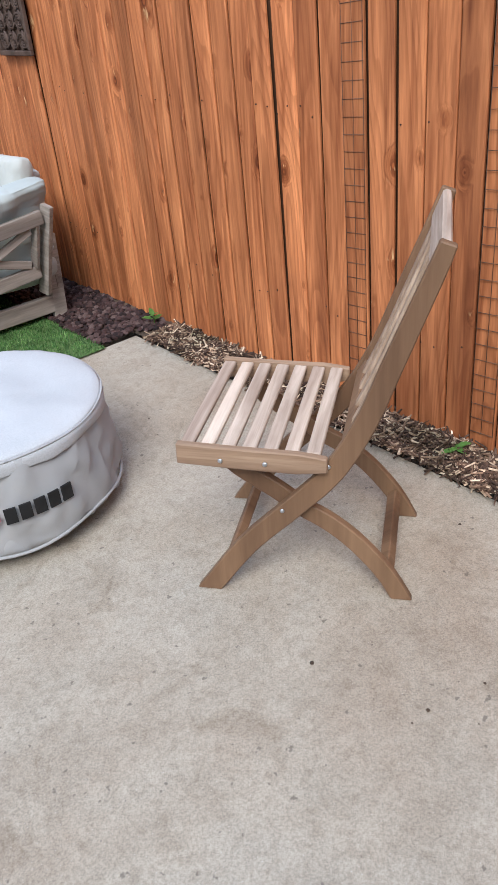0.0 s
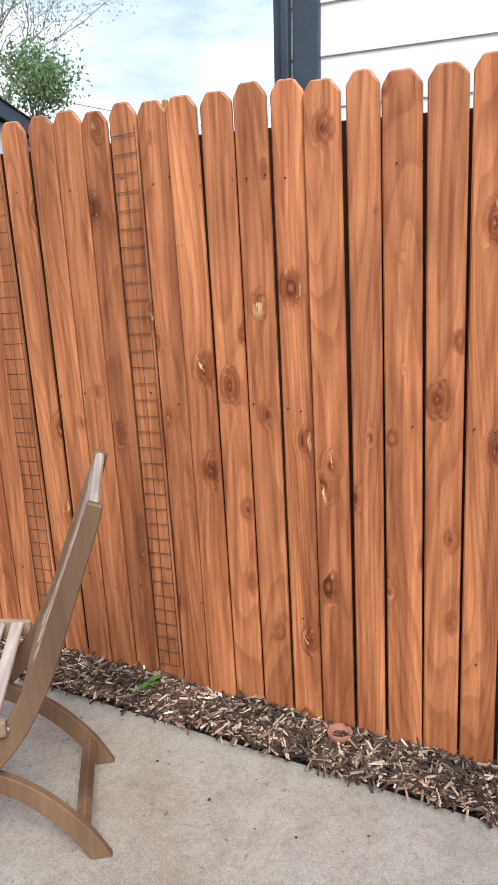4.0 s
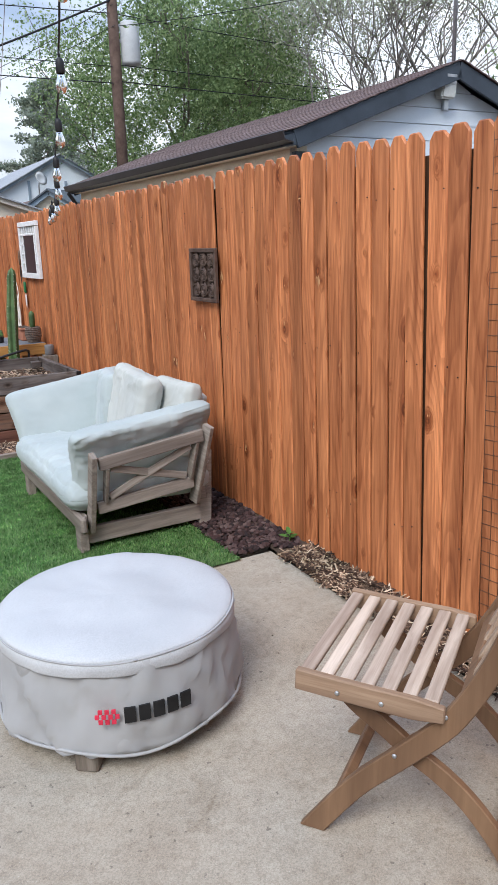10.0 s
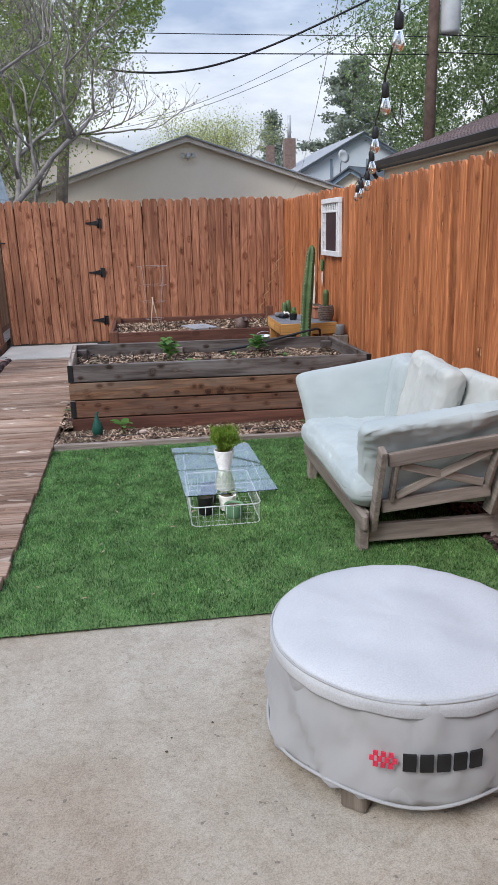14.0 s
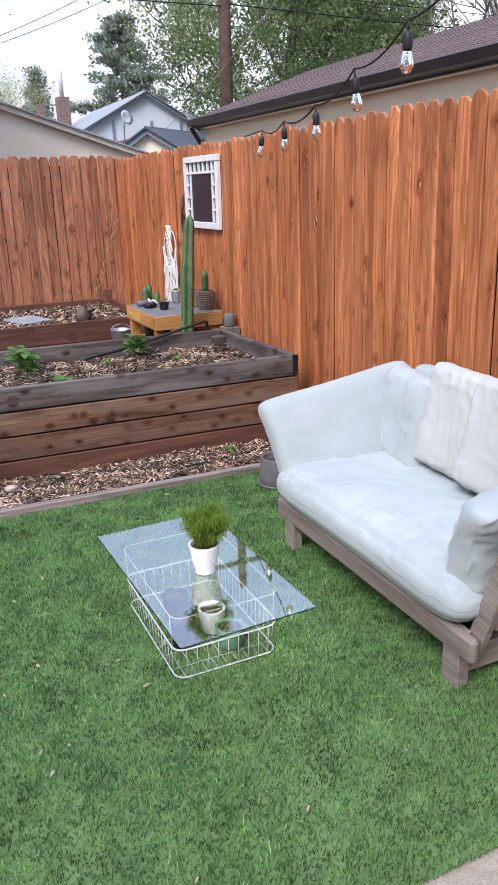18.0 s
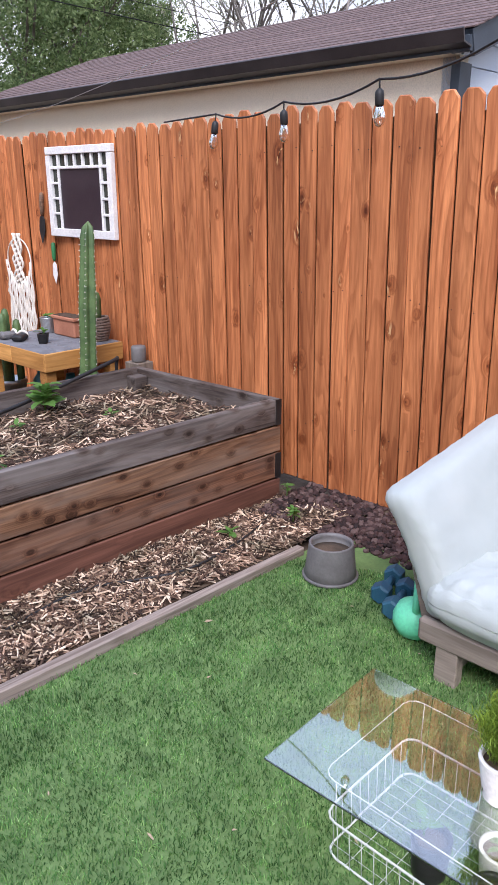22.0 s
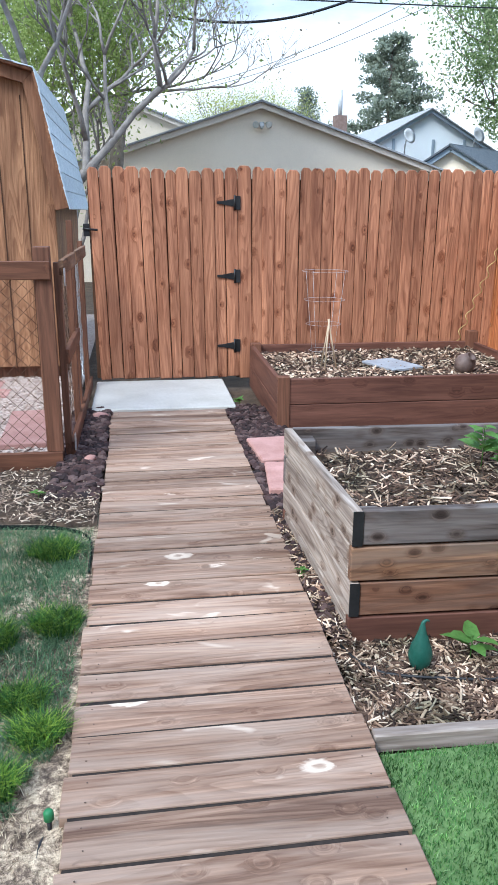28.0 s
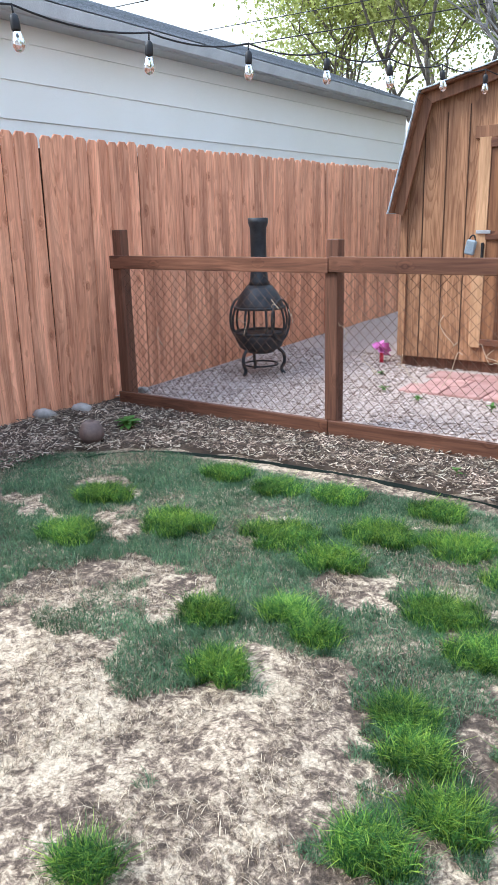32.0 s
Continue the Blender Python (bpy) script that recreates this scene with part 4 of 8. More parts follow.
    hem = [((R + 0.012) * math.cos(a), (R + 0.012) * math.sin(a), Z0 + 0.012 + 0.010 * math.sin(5 * a + 1)) for a in np.linspace(0, 2 * math.pi, 73)[:-1]]
    tube("hem", hem, 0.005, M["canvas_shaded"], p, 6, True)
    lathe("metal_bowl", [(0.32, 0.05), (0.33, 0.08), (0.33, 0.30)], M["iron"], p, seg=40)
    for a in (-127, -28, 60, 150):
        bar("foot_block", (0.09, 0.07, 0.085), (0.335 * math.cos(radians(a)), 0.335 * math.sin(radians(a)), 0.0425), M["bed_grey_post"], p, (0, 0, a), 0.006)

    def on_skirt(name, a0, a1, z0, z1, mat, skew=0.0, label=""):
        rr = R + 0.022
        n = 5
        v, f = [], []
        for i in range(n + 1):
            a = radians(a0 + (a1 - a0) * i / n)
            for z in (z0, z1):
                for r in (rr - 0.006, rr):
                    v.append((r * math.cos(a), r * math.sin(a), z))
        for i in range(n):
            o = i * 4
            f += [(o + 1, o + 5, o + 7, o + 3), (o, o + 2, o + 6, o + 4), (o + 2, o + 3, o + 7, o + 6), (o, o + 4, o + 5, o + 1)]
        f += [(0, 1, 3, 2), (n * 4, n * 4 + 2, n * 4 + 3, n * 4 + 1)]
        return put(name, mesh_of(name, v, f, mat), p, None, label)

    for k in range(5):
        a = -108.5 + 6.0 * k
        on_skirt("print_bar", a, a + 4.7, 0.176, 0.224, M["black"], label="dark printed bar")
    for row in range(3):
        for col in range(4 - (row + 1) % 2):
            a = -120.2 + 2.7 * col + (1.35 if row % 2 == 0 else 0) - (0.0 if row % 2 == 0 else 0.0)
            on_skirt("print_diamond", a, a + 1.7, 0.178 + 0.016 * row, 0.190 + 0.016 * row, M["red_mark"], label="red printed diamond")
    return p


fire_pit()


# ---- daybed sofa ----
def cushion_mesh(sx, sy, sz, mat, seed, puff=0.35, wrinkle=0.008, n=26, power=6, roll=0.0, folds=0.0):
    """A stuffed pad: soft edges, pulled corners, creases; roll tips its top edge over sideways."""
    bm = bmesh.new()
    bmesh.ops.create_cube(bm, size=2.0)
    bmesh.ops.subdivide_edges(bm, edges=list(bm.edges), cuts=n, use_grid_fill=True)
    d = sorted([(sx, 0), (sy, 1), (sz, 2)])[0][1]
    o = [i for i in range(3) if i != d]
    for v in bm.verts:
        c = list(v.co)
        side = abs(c[d])
        edge = (1 - abs(c[o[0]]) ** power) * (1 - abs(c[o[1]]) ** power)
        c[d] *= (1 - puff) + puff * math.sqrt(max(edge, 0))
        k = 1 - 0.05 * side ** 3
        r0, r1 = abs(c[o[0]]), abs(c[o[1]])
        c[o[0]] *= k * (1 - 0.04 * (1 - r1 ** 2) * r0 ** 4) * (1 - 0.07 * r1 ** 8 * r0 ** 6)
        c[o[1]] *= k * (1 - 0.04 * (1 - r0 ** 2) * r1 ** 4) * (1 - 0.07 * r0 ** 8 * r1 ** 6)
        v.co = Vector((c[0] * sx / 2, c[1] * sy / 2, c[2] * sz / 2))
        near = max(r0, r1) ** 3
        q = v.co + Vector((seed * 3.1, seed * 1.7, 0))
        warp = noise.noise(q * 3) * 0.35
        lines = 1 - abs(noise.noise(Vector((q.x * 4 + warp * 9, q.y * 17 + warp * 6, q.z * 5))))
        lines2 = 1 - abs(noise.noise(Vector((q.x * 15 + warp * 7, q.y * 5, q.z * 15 + 4))))
        lift = noise.noise(q * 5) * 1.2 + (lines ** 7) * (0.4 + near) * 0.7 + (lines2 ** 8) * (0.25 + near) * 0.6
        out = Vector((0.15 * c[0], 0.15 * c[1], 0.15 * c[2]))
        out[d] = c[d]
        v.co += out * wrinkle * lift * (1.0 if d != 2 or v.co.z > 0 else 0.15)
        if folds and v.co.z > 0:
            # the sitter's creases: they run from the front edge inwards, deepest at one end
            reach = max(0.0, 0.35 - c[0] * 0.55) * (0.45 + 0.55 * max(0.0, -c[1]))
            bend = noise.noise(Vector((v.co.x * 2.2, v.co.y * 1.5, 3.0))) * 0.10
            crease = 1 - abs(noise.noise(Vector((v.co.x * 1.6 + 5, (v.co.y + 0.35 * v.co.x + bend) * 13, 1.0))))
            v.co.z += folds * reach * (crease ** 4 - 0.4)
        if roll and v.co.z > 0.1 * sz:
            v.co.y += roll * ((v.co.z / sz - 0.1) / 0.4) ** 2
    me = bpy.data.meshes.new("cushion")
    bm.to_mesh(me)
    bm.free()
    me.shade_smooth()
    me.materials.append(mat)
    return me


def daybed():
    s = thing("daybed_sofa", "grey-washed wooden daybed sofa with crossed arm panels and pale cushions", "sofa", pose(0, 0, 0))
    W = M["sofa_wood"]
    yn, yf = 3.70, 4.815
    for y in (yn + 0.025, yf - 0.045):
        between("front_leg", (-0.945, y, 0.0), (-0.945, y, 0.20), 0.075, 0.045, W, s, axis="Z")
        between("rear_leg", (-0.275, y, 0.0), (-0.255, y, 0.42), 0.07, 0.045, W, s, axis="Z")
        between("base_rail", (-0.93, y - 0.005, 0.085), (-0.245, y - 0.005, 0.085), 0.085, 0.035, W, s)
    between("seat_rail", (-0.955, yn - 0.07, 0.165), (-0.955, yf + 0.06, 0.165), 0.085, 0.035, W, s, label="rounded front seat rail", bevel=0.012)
    between("back_rail", (-0.25, yn, 0.19), (-0.25, yf, 0.19), 0.07, 0.035, W, s)
    for k in range(7):
        between("seat_slat", (-0.93, yn + 0.12 + 0.155 * k, 0.19), (-0.22, yn + 0.12 + 0.155 * k, 0.19), 0.018, 0.06, W, s)
    between("back_top_rail", (-0.235, yn + 0.06, 0.54), (-0.235, yf - 0.06, 0.54), 0.06, 0.03, W, s)

    def arm(y0, lean):
        a = new("arm_panel")
        a.parent = s

        def p(x, z):
            return (x, y0 + lean * (z - 0.12), z)

        t = 0.028
        between("arm_post", p(-0.905, 0.115), p(-0.905, 0.53), 0.06, t, W, a, axis="Z")
        between("arm_post", p(-0.345, 0.16), p(-0.305, 0.59), 0.06, t, W, a, axis="Z")
        between("arm_rail", p(-0.875, 0.475), p(-0.335, 0.545), 0.062, t, W, a)
        between("arm_rail", p(-0.875, 0.235), p(-0.365, 0.285), 0.062, t, W, a)
        between("arm_stile", p(-0.835, 0.265), p(-0.835, 0.455), 0.042, t * 0.7, W, a, axis="Z")
        between("arm_stile", p(-0.385, 0.31), p(-0.370, 0.515), 0.042, t * 0.7, W, a, axis="Z")
        between("arm_brace", p(-0.815, 0.285), p(-0.40, 0.495), 0.038, t * 0.55, W, a)
        between("arm_brace", p(-0.815, 0.445), p(-0.405, 0.325), 0.038, t * 0.45, W, a)

    for y0, lean in ((yn - 0.005, -0.30), (yf + 0.03, 0.30)):
        arm(y0, lean)
    return s


SOFA = daybed()


def cushion(name, at, size, turn, mat, seed, parent=None, label="", category="", puff=0.35, wrinkle=0.008, roll=0.0, n=34, folds=0.0):
    ob = put(name, cushion_mesh(*size, mat, seed, puff, wrinkle, n, roll=roll, folds=folds), parent, pose(*at, *turn), label)
    return tagged(ob, label, category, "cushions on the daybed") if not parent else ob


cushion("seat_cushion", (-0.62, 4.262, 0.278), (0.80, 1.215, 0.20), (0, 1.5, 0), M["fabric"], 1, None, "thick pale cotton seat mattress on the daybed", "cushion", 0.5, 0.014, 0.0, 76, 0.022)
cushion("arm_cushion", (-0.60, 3.735, 0.465), (0.76, 0.15, 0.44), (13, -6, 0), M["fabric"], 2, None, "pale cotton arm cushion folded over the arm panel", "cushion", 0.4, 0.016, -0.06)
cushion("arm_cushion", (-0.60, 4.885, 0.455), (0.78, 0.14, 0.46), (-20, -8, 0), M["fabric"], 3, None, "pale cotton arm cushion leaning on the arm panel", "cushion", 0.3, 0.006, 0.03)
cushion("back_cushion", (-0.295, 4.29, 0.52), (0.16, 1.14, 0.42), (0, 12, 0), M["fabric"], 4, None, "long pale cotton back cushion along the fence", "cushion", 0.4, 0.012)
cushion("throw_pillow", (-0.42, 4.70, 0.525), (0.14, 0.37, 0.41), (0, 10, -10), M["fabric"], 5, None, "square pale blue-white throw pillow", "pillow", 0.45, 0.012)
cushion("throw_pillow", (-0.42, 4.40, 0.585), (0.13, 0.35, 0.43), (0, 11, -5), M["pillow"], 6, None, "square cream throw pillow", "pillow", 0.45, 0.012)
cushion("throw_pillow", (-0.49, 4.04, 0.605), (0.14, 0.41, 0.42), (0, 14, -6), M["pillow"], 7, None, "large cream throw pillow in front of the others", "pillow", 0.45, 0.012)
cushion("throw_pillow", (-0.36, 3.86, 0.590), (0.13, 0.38, 0.40), (0, 14, 6), M["pillow"], 8, None, "cream throw pillow beside the near arm", "pillow", 0.45, 0.012)


# ---- glass table on a wire basket ----
def basket(x0, x1, y0, y1, h):
    t = thing("wire_basket_table", "low coffee table of a white wire basket", "table", pose((x0 + x1) / 2, (y0 + y1) / 2, 0.012))
    a, b = (x1 - x0) / 2, (y1 - y0) / 2

    def loop(k, z, r=0.035):
        pts = []
        for cx, cy, s0 in ((a - r, b - r, 0), (-a + r, b - r, 90), (-a + r, -b + r, 180), (a - r, -b + r, 270)):
            for d in (0, 30, 60, 90):
                pts.append((k * (cx + r * math.cos(radians(s0 + d))), k * (cy + r * math.sin(radians(s0 + d))), z))
        return pts

    tube("top_ring", loop(1.04, h), 0.0014, M["wire"], t, 6, True)
    tube("middle_ring", loop(1.02, 0.108), 0.0030, M["wire"], t, 6, True)
    tube("bottom_ring", loop(1.0, 0.004), 0.0030, M["wire"], t, 6, True)
    for sx in (-1, 1):
        for sy in (-1, 1):
            tube("corner_wire", [(sx * a * 1.01, sy * (b - 0.03), 0.108), (sx * a * 1.03, sy * (b - 0.03), h)], 0.0015, M["wire"], t, 5)
    for sgn in (-1, 1):
        for y in np.linspace(-b + 0.04, b - 0.04, 15):
            tube("side_wire", [(sgn * a * 1.0, y, 0.004), (sgn * a * 1.02, y * 1.02, 0.108)], 0.0010, M["wire"], t, 5)
        for x in np.linspace(-a + 0.035, a - 0.035, 9):
            tube("end_wire", [(x, sgn * b, 0.004), (x * 1.02, sgn * b * 1.02, 0.108)], 0.0010, M["wire"], t, 5)
    for x in np.linspace(-a + 0.03, a - 0.03, 9):
        tube("floor_wire", [(x, -b, 0.003), (x, b, 0.003)], 0.0009, M["wire"], t, 5)
    for y in np.linspace(-b + 0.06, b - 0.06, 6):
        tube("floor_wire", [(-a, y, 0.004), (a, y, 0.004)], 0.0009, M["wire"], t, 5)
    return t


basket(-1.715, -1.365, 4.11, 4.645, 0.222)
glass_top = tagged(bar("glass_tabletop", (0.455, 0.83, 0.006), (-1.540, 4.370, 0.2395), M["glass"], None, (0, 0, 2.0), 0.0015), "clear greenish glass sheet laid on the wire basket", "tabletop")
glass_top.visible_shadow = False


def pot(name, at, r0, r1, h, mat, label, category="pot", wall=0.008, fill=0.85, lip=0.0, soil=True, seg=28, foot=None):
    t = thing(name, label, category, pose(*at))
    prof = [(r0 * 0.92, 0), (r0, 0.004)] + ([foot] if foot else []) + [(r0 + (r1 - r0) * k, h * k) for k in (0.3, 0.6, 0.88)] + [(r1 + lip, h * 0.9 if lip else h * 0.97), (r1 + lip, h), (r1 - wall, h), (r1 - wall * 1.2, h * 0.9), (r0 + (r1 - r0) * fill - wall, h * fill - 0.004)]
    lathe("body", prof, mat, t, seg=seg)
    if soil:
        r = r0 + (r1 - r0) * fill - wall * 0.9
        lathe("soil", [(r, h * fill - 0.006), (r, h * fill), (r * 0.5, h * fill + 0.004), (0.002, h * fill + 0.005)], M["soil"], t, seg=seg, label="dark potting soil")
    return t


def leaf_mesh(mat, le=0.06, wi=0.03, fold=0.25):
    pts = [(0, 0, 0), (0.35, 0.5, fold * 0.5), (0.35, -0.5, fold * 0.5), (0.35, 0, 0), (0.72, 0.36, fold * 0.3), (0.72, -0.36, fold * 0.3), (0.72, 0, -0.04), (1, 0, -0.18)]
    v = [(x * le, y * wi, z * wi) for x, y, z in pts]
    return mesh_of("leaf", v, [(0, 3, 1), (0, 2, 3), (3, 6, 4, 1), (2, 5, 6, 3), (6, 7, 4), (5, 7, 6)], mat, True)


LEAF = leaf_mesh(M["leaf"])
LEAF_BIG = leaf_mesh(M["leaf"], 0.125, 0.072)


def leafy(name, at, height, count, label, seed, big=False, spread=0.05, group=""):
    """A small plant: stems, and leaves in whorls."""
    g = random.Random(seed)
    t = thing(name, label, "plant", pose(*at), group)
    me = LEAF_BIG if big else LEAF
    stems = max(1, count // 9)
    for k in range(stems):
        a = g.uniform(0, 6.3)
        tip = Vector((math.cos(a) * spread * (0.3 if k else 0), math.sin(a) * spread * (0.3 if k else 0), height * g.uniform(0.6, 1)))
        tube("stem", [(0, 0, -0.01), tip * 0.5 + Vector((0.004, 0, 0)), tip], [0.003, 0.0025, 0.0015], M["leaf"], t, 5)
        n = max(3, count // stems)
        for i in range(n):
            u = 0.35 + 0.65 * (i + 0.5) / n
            put("leaf", me, t, pose(*(tip * u), g.uniform(-15, 15), g.uniform(-40, 10) + (20 if u > 0.9 else 0), i * 137.5 + g.uniform(-20, 20)) @ Matrix.Scale(g.uniform(0.55, 1.1) * (1.15 - 0.4 * u), 4))
    return t


def feathery(at, seed):
    g = np.random.default_rng(seed)
    t = thing("asparagus_fern", "bright green feathery fern growing from the white pot", "plant", pose(*at))
    n = 90
    runs = []
    pts = []
    for k in range(n):
        a, r, h = g.uniform(0, 6.28), g.uniform(0.015, 0.085), g.uniform(0.05, 0.125)
        p = [Vector((0, 0, -0.02)), Vector((math.cos(a) * r * 0.4, math.sin(a) * r * 0.4, h * 0.6)), Vector((math.cos(a) * r, math.sin(a) * r, h))]
        q = bend(p, 5)
        runs.append((q, 0.001))
        for m in q[3:]:
            for _ in range(26):
                pts.append(m + Vector(g.normal(0, 0.010, 3)))
    tubes("stem", runs, M["fern"], t, 3)
    xy = np.array([(p.x, p.y) for p in pts])
    blade_field("frond", xy, (0.010, 0.022), 0.0022, 1.3, M["fern"], "", "", seed, np.array([p.z for p in pts]), t)
    return t


pot("white_pot", (-1.52, 4.335, 0.243), 0.036, 0.054, 0.105, M["white_pot"], "small white ceramic pot on the glass tabletop", foot=(0.032, 0.012))
feathery((-1.52, 4.335, 0.335), 5)
pot("nursery_pot", (-1.60, 4.44, 0.018), 0.038, 0.046, 0.10, M["black"], "black plastic nursery pot inside the wire basket")
pot("nursery_pot", (-1.63, 4.28, 0.018), 0.038, 0.046, 0.10, M["black"], "black plastic nursery pot inside the wire basket")
pot("nursery_pot", (-1.51, 4.32, 0.018), 0.040, 0.048, 0.085, M["white_pot"], "small pale plastic pot with soil inside the basket")
pot("nursery_pot", (-1.49, 4.21, 0.018), 0.040, 0.050, 0.07, M["green_tub"], "small green-bottomed clear tub of soil in the basket")
leafy("seedling", (-1.60, 4.46, 0.10), 0.07, 5, "pale green seedling in a nursery pot", 3)
leafy("seedling", (-1.51, 4.32, 0.085), 0.05, 4, "small dark seedling in a plastic pot", 4)

# ---- round the sofa ----
gp = pot("grey_pot", (-0.668, 5.45, 0.012), 0.105, 0.088, 0.145, M["grey_pot"], "empty grey planter with saucer on the turf", "planter", 0.008, 0.72)
lathe("saucer", [(0.105, -0.004), (0.112, 0.002), (0.112, 0.010), (0.104, 0.012)], M["grey_pot"], gp, seg=32)


def dumbbell(at, turn):
    d = thing("dumbbell", "blue vinyl hex dumbbell lying on the turf", "dumbbell", pose(*at, 0, 0, turn), "hand weights by the sofa")
    for x in (-0.075, 0.075):
        v, f = lathe_data([(0.032, -0.03), (0.040, -0.022), (0.040, 0.022), (0.032, 0.03)], 6)
        put("head", mesh_of("head", v, f, M["blue_vinyl"]), d, pose(x, 0, 0.037, 0, 90, 0))
    tube("grip", [(-0.05, 0, 0.037), (0, 0, 0.037), (0.05, 0, 0.037)], [0.013, 0.016, 0.013], M["blue_vinyl"], d, 10)
    return d


dumbbell((-0.68, 5.12, 0.012), 15)
dumbbell((-0.62, 5.21, 0.012), 15)
kb = thing("kettlebell", "mint green vinyl kettlebell standing on the turf", "kettlebell", pose(-0.79, 4.985, 0.012, 0, 0, 30))
lathe("body", [(0.04, 0), (0.062, 0.012), (0.078, 0.045), (0.078, 0.075), (0.062, 0.11), (0.03, 0.128), (0.004, 0.13)], M["mint"], kb, seg=28)
tube("handle", bend([(-0.045, 0, 0.10), (-0.056, 0, 0.15), (-0.03, 0, 0.185), (0.03, 0, 0.185), (0.056, 0, 0.15), (0.045, 0, 0.10)], 6), 0.014, M["mint"], kb, 10)

# ---- on the long fence ----
art = thing("wall_plaque", "square dark cast-iron openwork plaque hung on the fence", "wall art", pose(-0.022, 4.10, 1.30, 0, 0, -90))
for sx, sz, x, z in ((0.32, 0.022, 0, 0.134), (0.32, 0.022, 0, -0.134), (0.022, 0.246, -0.149, 0), (0.022, 0.246, 0.149, 0)):
    bar("frame_bar", (sx, 0.02, sz), (x, -0.006, z), M["rusty_iron"], art, bevel=0.003)
bar("backing", (0.29, 0.004, 0.26), (0, 0.008, 0), M["rusty_iron"], art, bevel=0)
for ix in range(3):
    for iz in range(3):
        cx, cz = -0.092 + 0.092 * ix, -0.082 + 0.082 * iz
        runs = []
        for q in range(4):
            sp = [(cx + (0.006 + 0.0065 * k) * math.cos(k * 0.75 + q * 1.571), -0.006, cz + (0.006 + 0.0058 * k) * math.sin(k * 0.75 + q * 1.571)) for k in range(7)]
            runs.append((sp, 0.0055))
        tubes("scroll", runs, M["rusty_iron"], art, 5)


def wire_strip(y, z0, z1):
    t = thing("wire_mesh_strip", "narrow strip of dark wire mesh stapled to a picket", "wire mesh", pose(-0.004, y - 0.034, 0, -1.65), "mesh strips on the fence")
    up = mesh_of("upright_wire", *tube_data([(0, 0, z0), (0, 0, z1)], 0.0010, 4), M["link"], True)
    for dy in (-0.041, 0.0, 0.041):
        put("upright_wire", up, t, pose(0, dy, 0))
    across = mesh_of("cross_wire", *tube_data([(0, -0.043, 0), (0, 0.043, -0.004)], 0.0012, 4), M["link"], True)
    for z in np.arange(z0, z1, 0.0505):
        put("cross_wire", across, t, pose(0, 0, float(z)))
    return t


wire_strip(1.488, 0.10, 1.79)
wire_strip(2.002, 0.10, 1.79)


# ---- unseen wall and eave, added behind the patio to shade its near end ----
shade_wall = thing("shade_wall_south", "unseen tan lap-sided wall with a deep eave, added to shade the patio end", "wall", kind="structure")
bar("wall", (9.4, 0.12, 2.70), (-4.75, -2.45, 1.35), M["beige_trim"], shade_wall, bevel=0)
for k in range(14):
    bar("siding_board", (9.4, 0.022, 0.196), (-4.75, -2.382, 0.095 + 0.19 * k), M["beige_trim"], shade_wall, (2.4, 0, 0), 0.002)
bar("soffit", (9.8, 0.62, 0.025), (-4.75, -2.08, 2.70), M["trim_grey"], shade_wall)
bar("fascia", (9.8, 0.03, 0.17), (-4.75, -1.755, 2.77), M["trim_grey"], shade_wall)
bar("roof_deck", (9.8, 2.9, 0.04), (-4.75, -3.10, 3.22), M["shingle"], shade_wall, (-17, 0, 0), 0.003)


# ---- beds along the patio ----
def strip_height(x, y):
    return 0.012 + 0.018 * noise.noise((x * 9, y * 5, 0)) + 0.02 * max(0, (x + 0.155) / 0.155)


plane_sheet("planting_strip", steps(PATIO_X + 0.003, 0.03, 0.03), steps(-2.5, 5.9, 0.08), strip_height, M["soil"], label="strip of dark soil between patio and fence")
scatter("wood_mulch", 10125, (PATIO_X - 0.015, -1.2, -0.004, 3.1), strip_height, chip_shape(0.010, 0.085, 0.0070, 0.0035, 0.024, 0.32), M["mulch"], "shredded wood mulch along the patio edge", "mulch", 31)
scatter("lava_rock", 4200, (-0.40, 3.15, -0.004, 6.1), lambda x, y: 0.006 + 0.02 * max(0, (x + 0.3) / 0.3), rock_shape(0.008, 0.020), M["lava"], "dark red lava rock along the fence", "rock", 32, keep=lambda x, y: x > (-0.14 if y < 3.24 else -0.345 if y < 5.0 else -0.345 - 0.18 * min(1, (y - 5.0) / 0.5)))
leafy("weed_sprout", (-0.06, 3.20, 0.03), 0.06, 6, "young green weed sprouting in the mulch", 11)
leafy("weed_sprout", (-0.07, 1.50, 0.03), 0.04, 6, "small green weed in the mulch", 12)
ring = thing("clay_ring", "small weathered clay ring lying in the mulch", "pot", pose(-0.05, 0.835, 0.03))
lathe("rim", [(0.020, 0), (0.033, 0.0), (0.038, 0.03), (0.034, 0.034), (0.027, 0.03), (0.020, 0.004)], M["terracotta"], ring, seg=24)
g = random.Random(4)
for k in range(26):
    x, y = g.uniform(-1.0, -0.25), g.uniform(0.6, 1.2)
    if k > 12:
        x, y = g.uniform(-2.6, -0.3), g.uniform(1.0, 3.1)
    ob = put("crumb", mesh_of("crumb", *rock_shape(0.002, 0.006, 0.4)(g), M["soil"]), None, pose(x, y, 0.0))
    tagged(ob, "dark crumb of dirt on the concrete", "debris", "crumbs on the patio")


# ---- turf ----
TURF_Y1, TIMBER_Y = 5.66, 5.70


def turf_in(x, y):
    edge = -0.345 if y < 4.95 else -0.345 - 0.30 * min(1.0, (y - 4.95) / 0.65)
    return x < edge


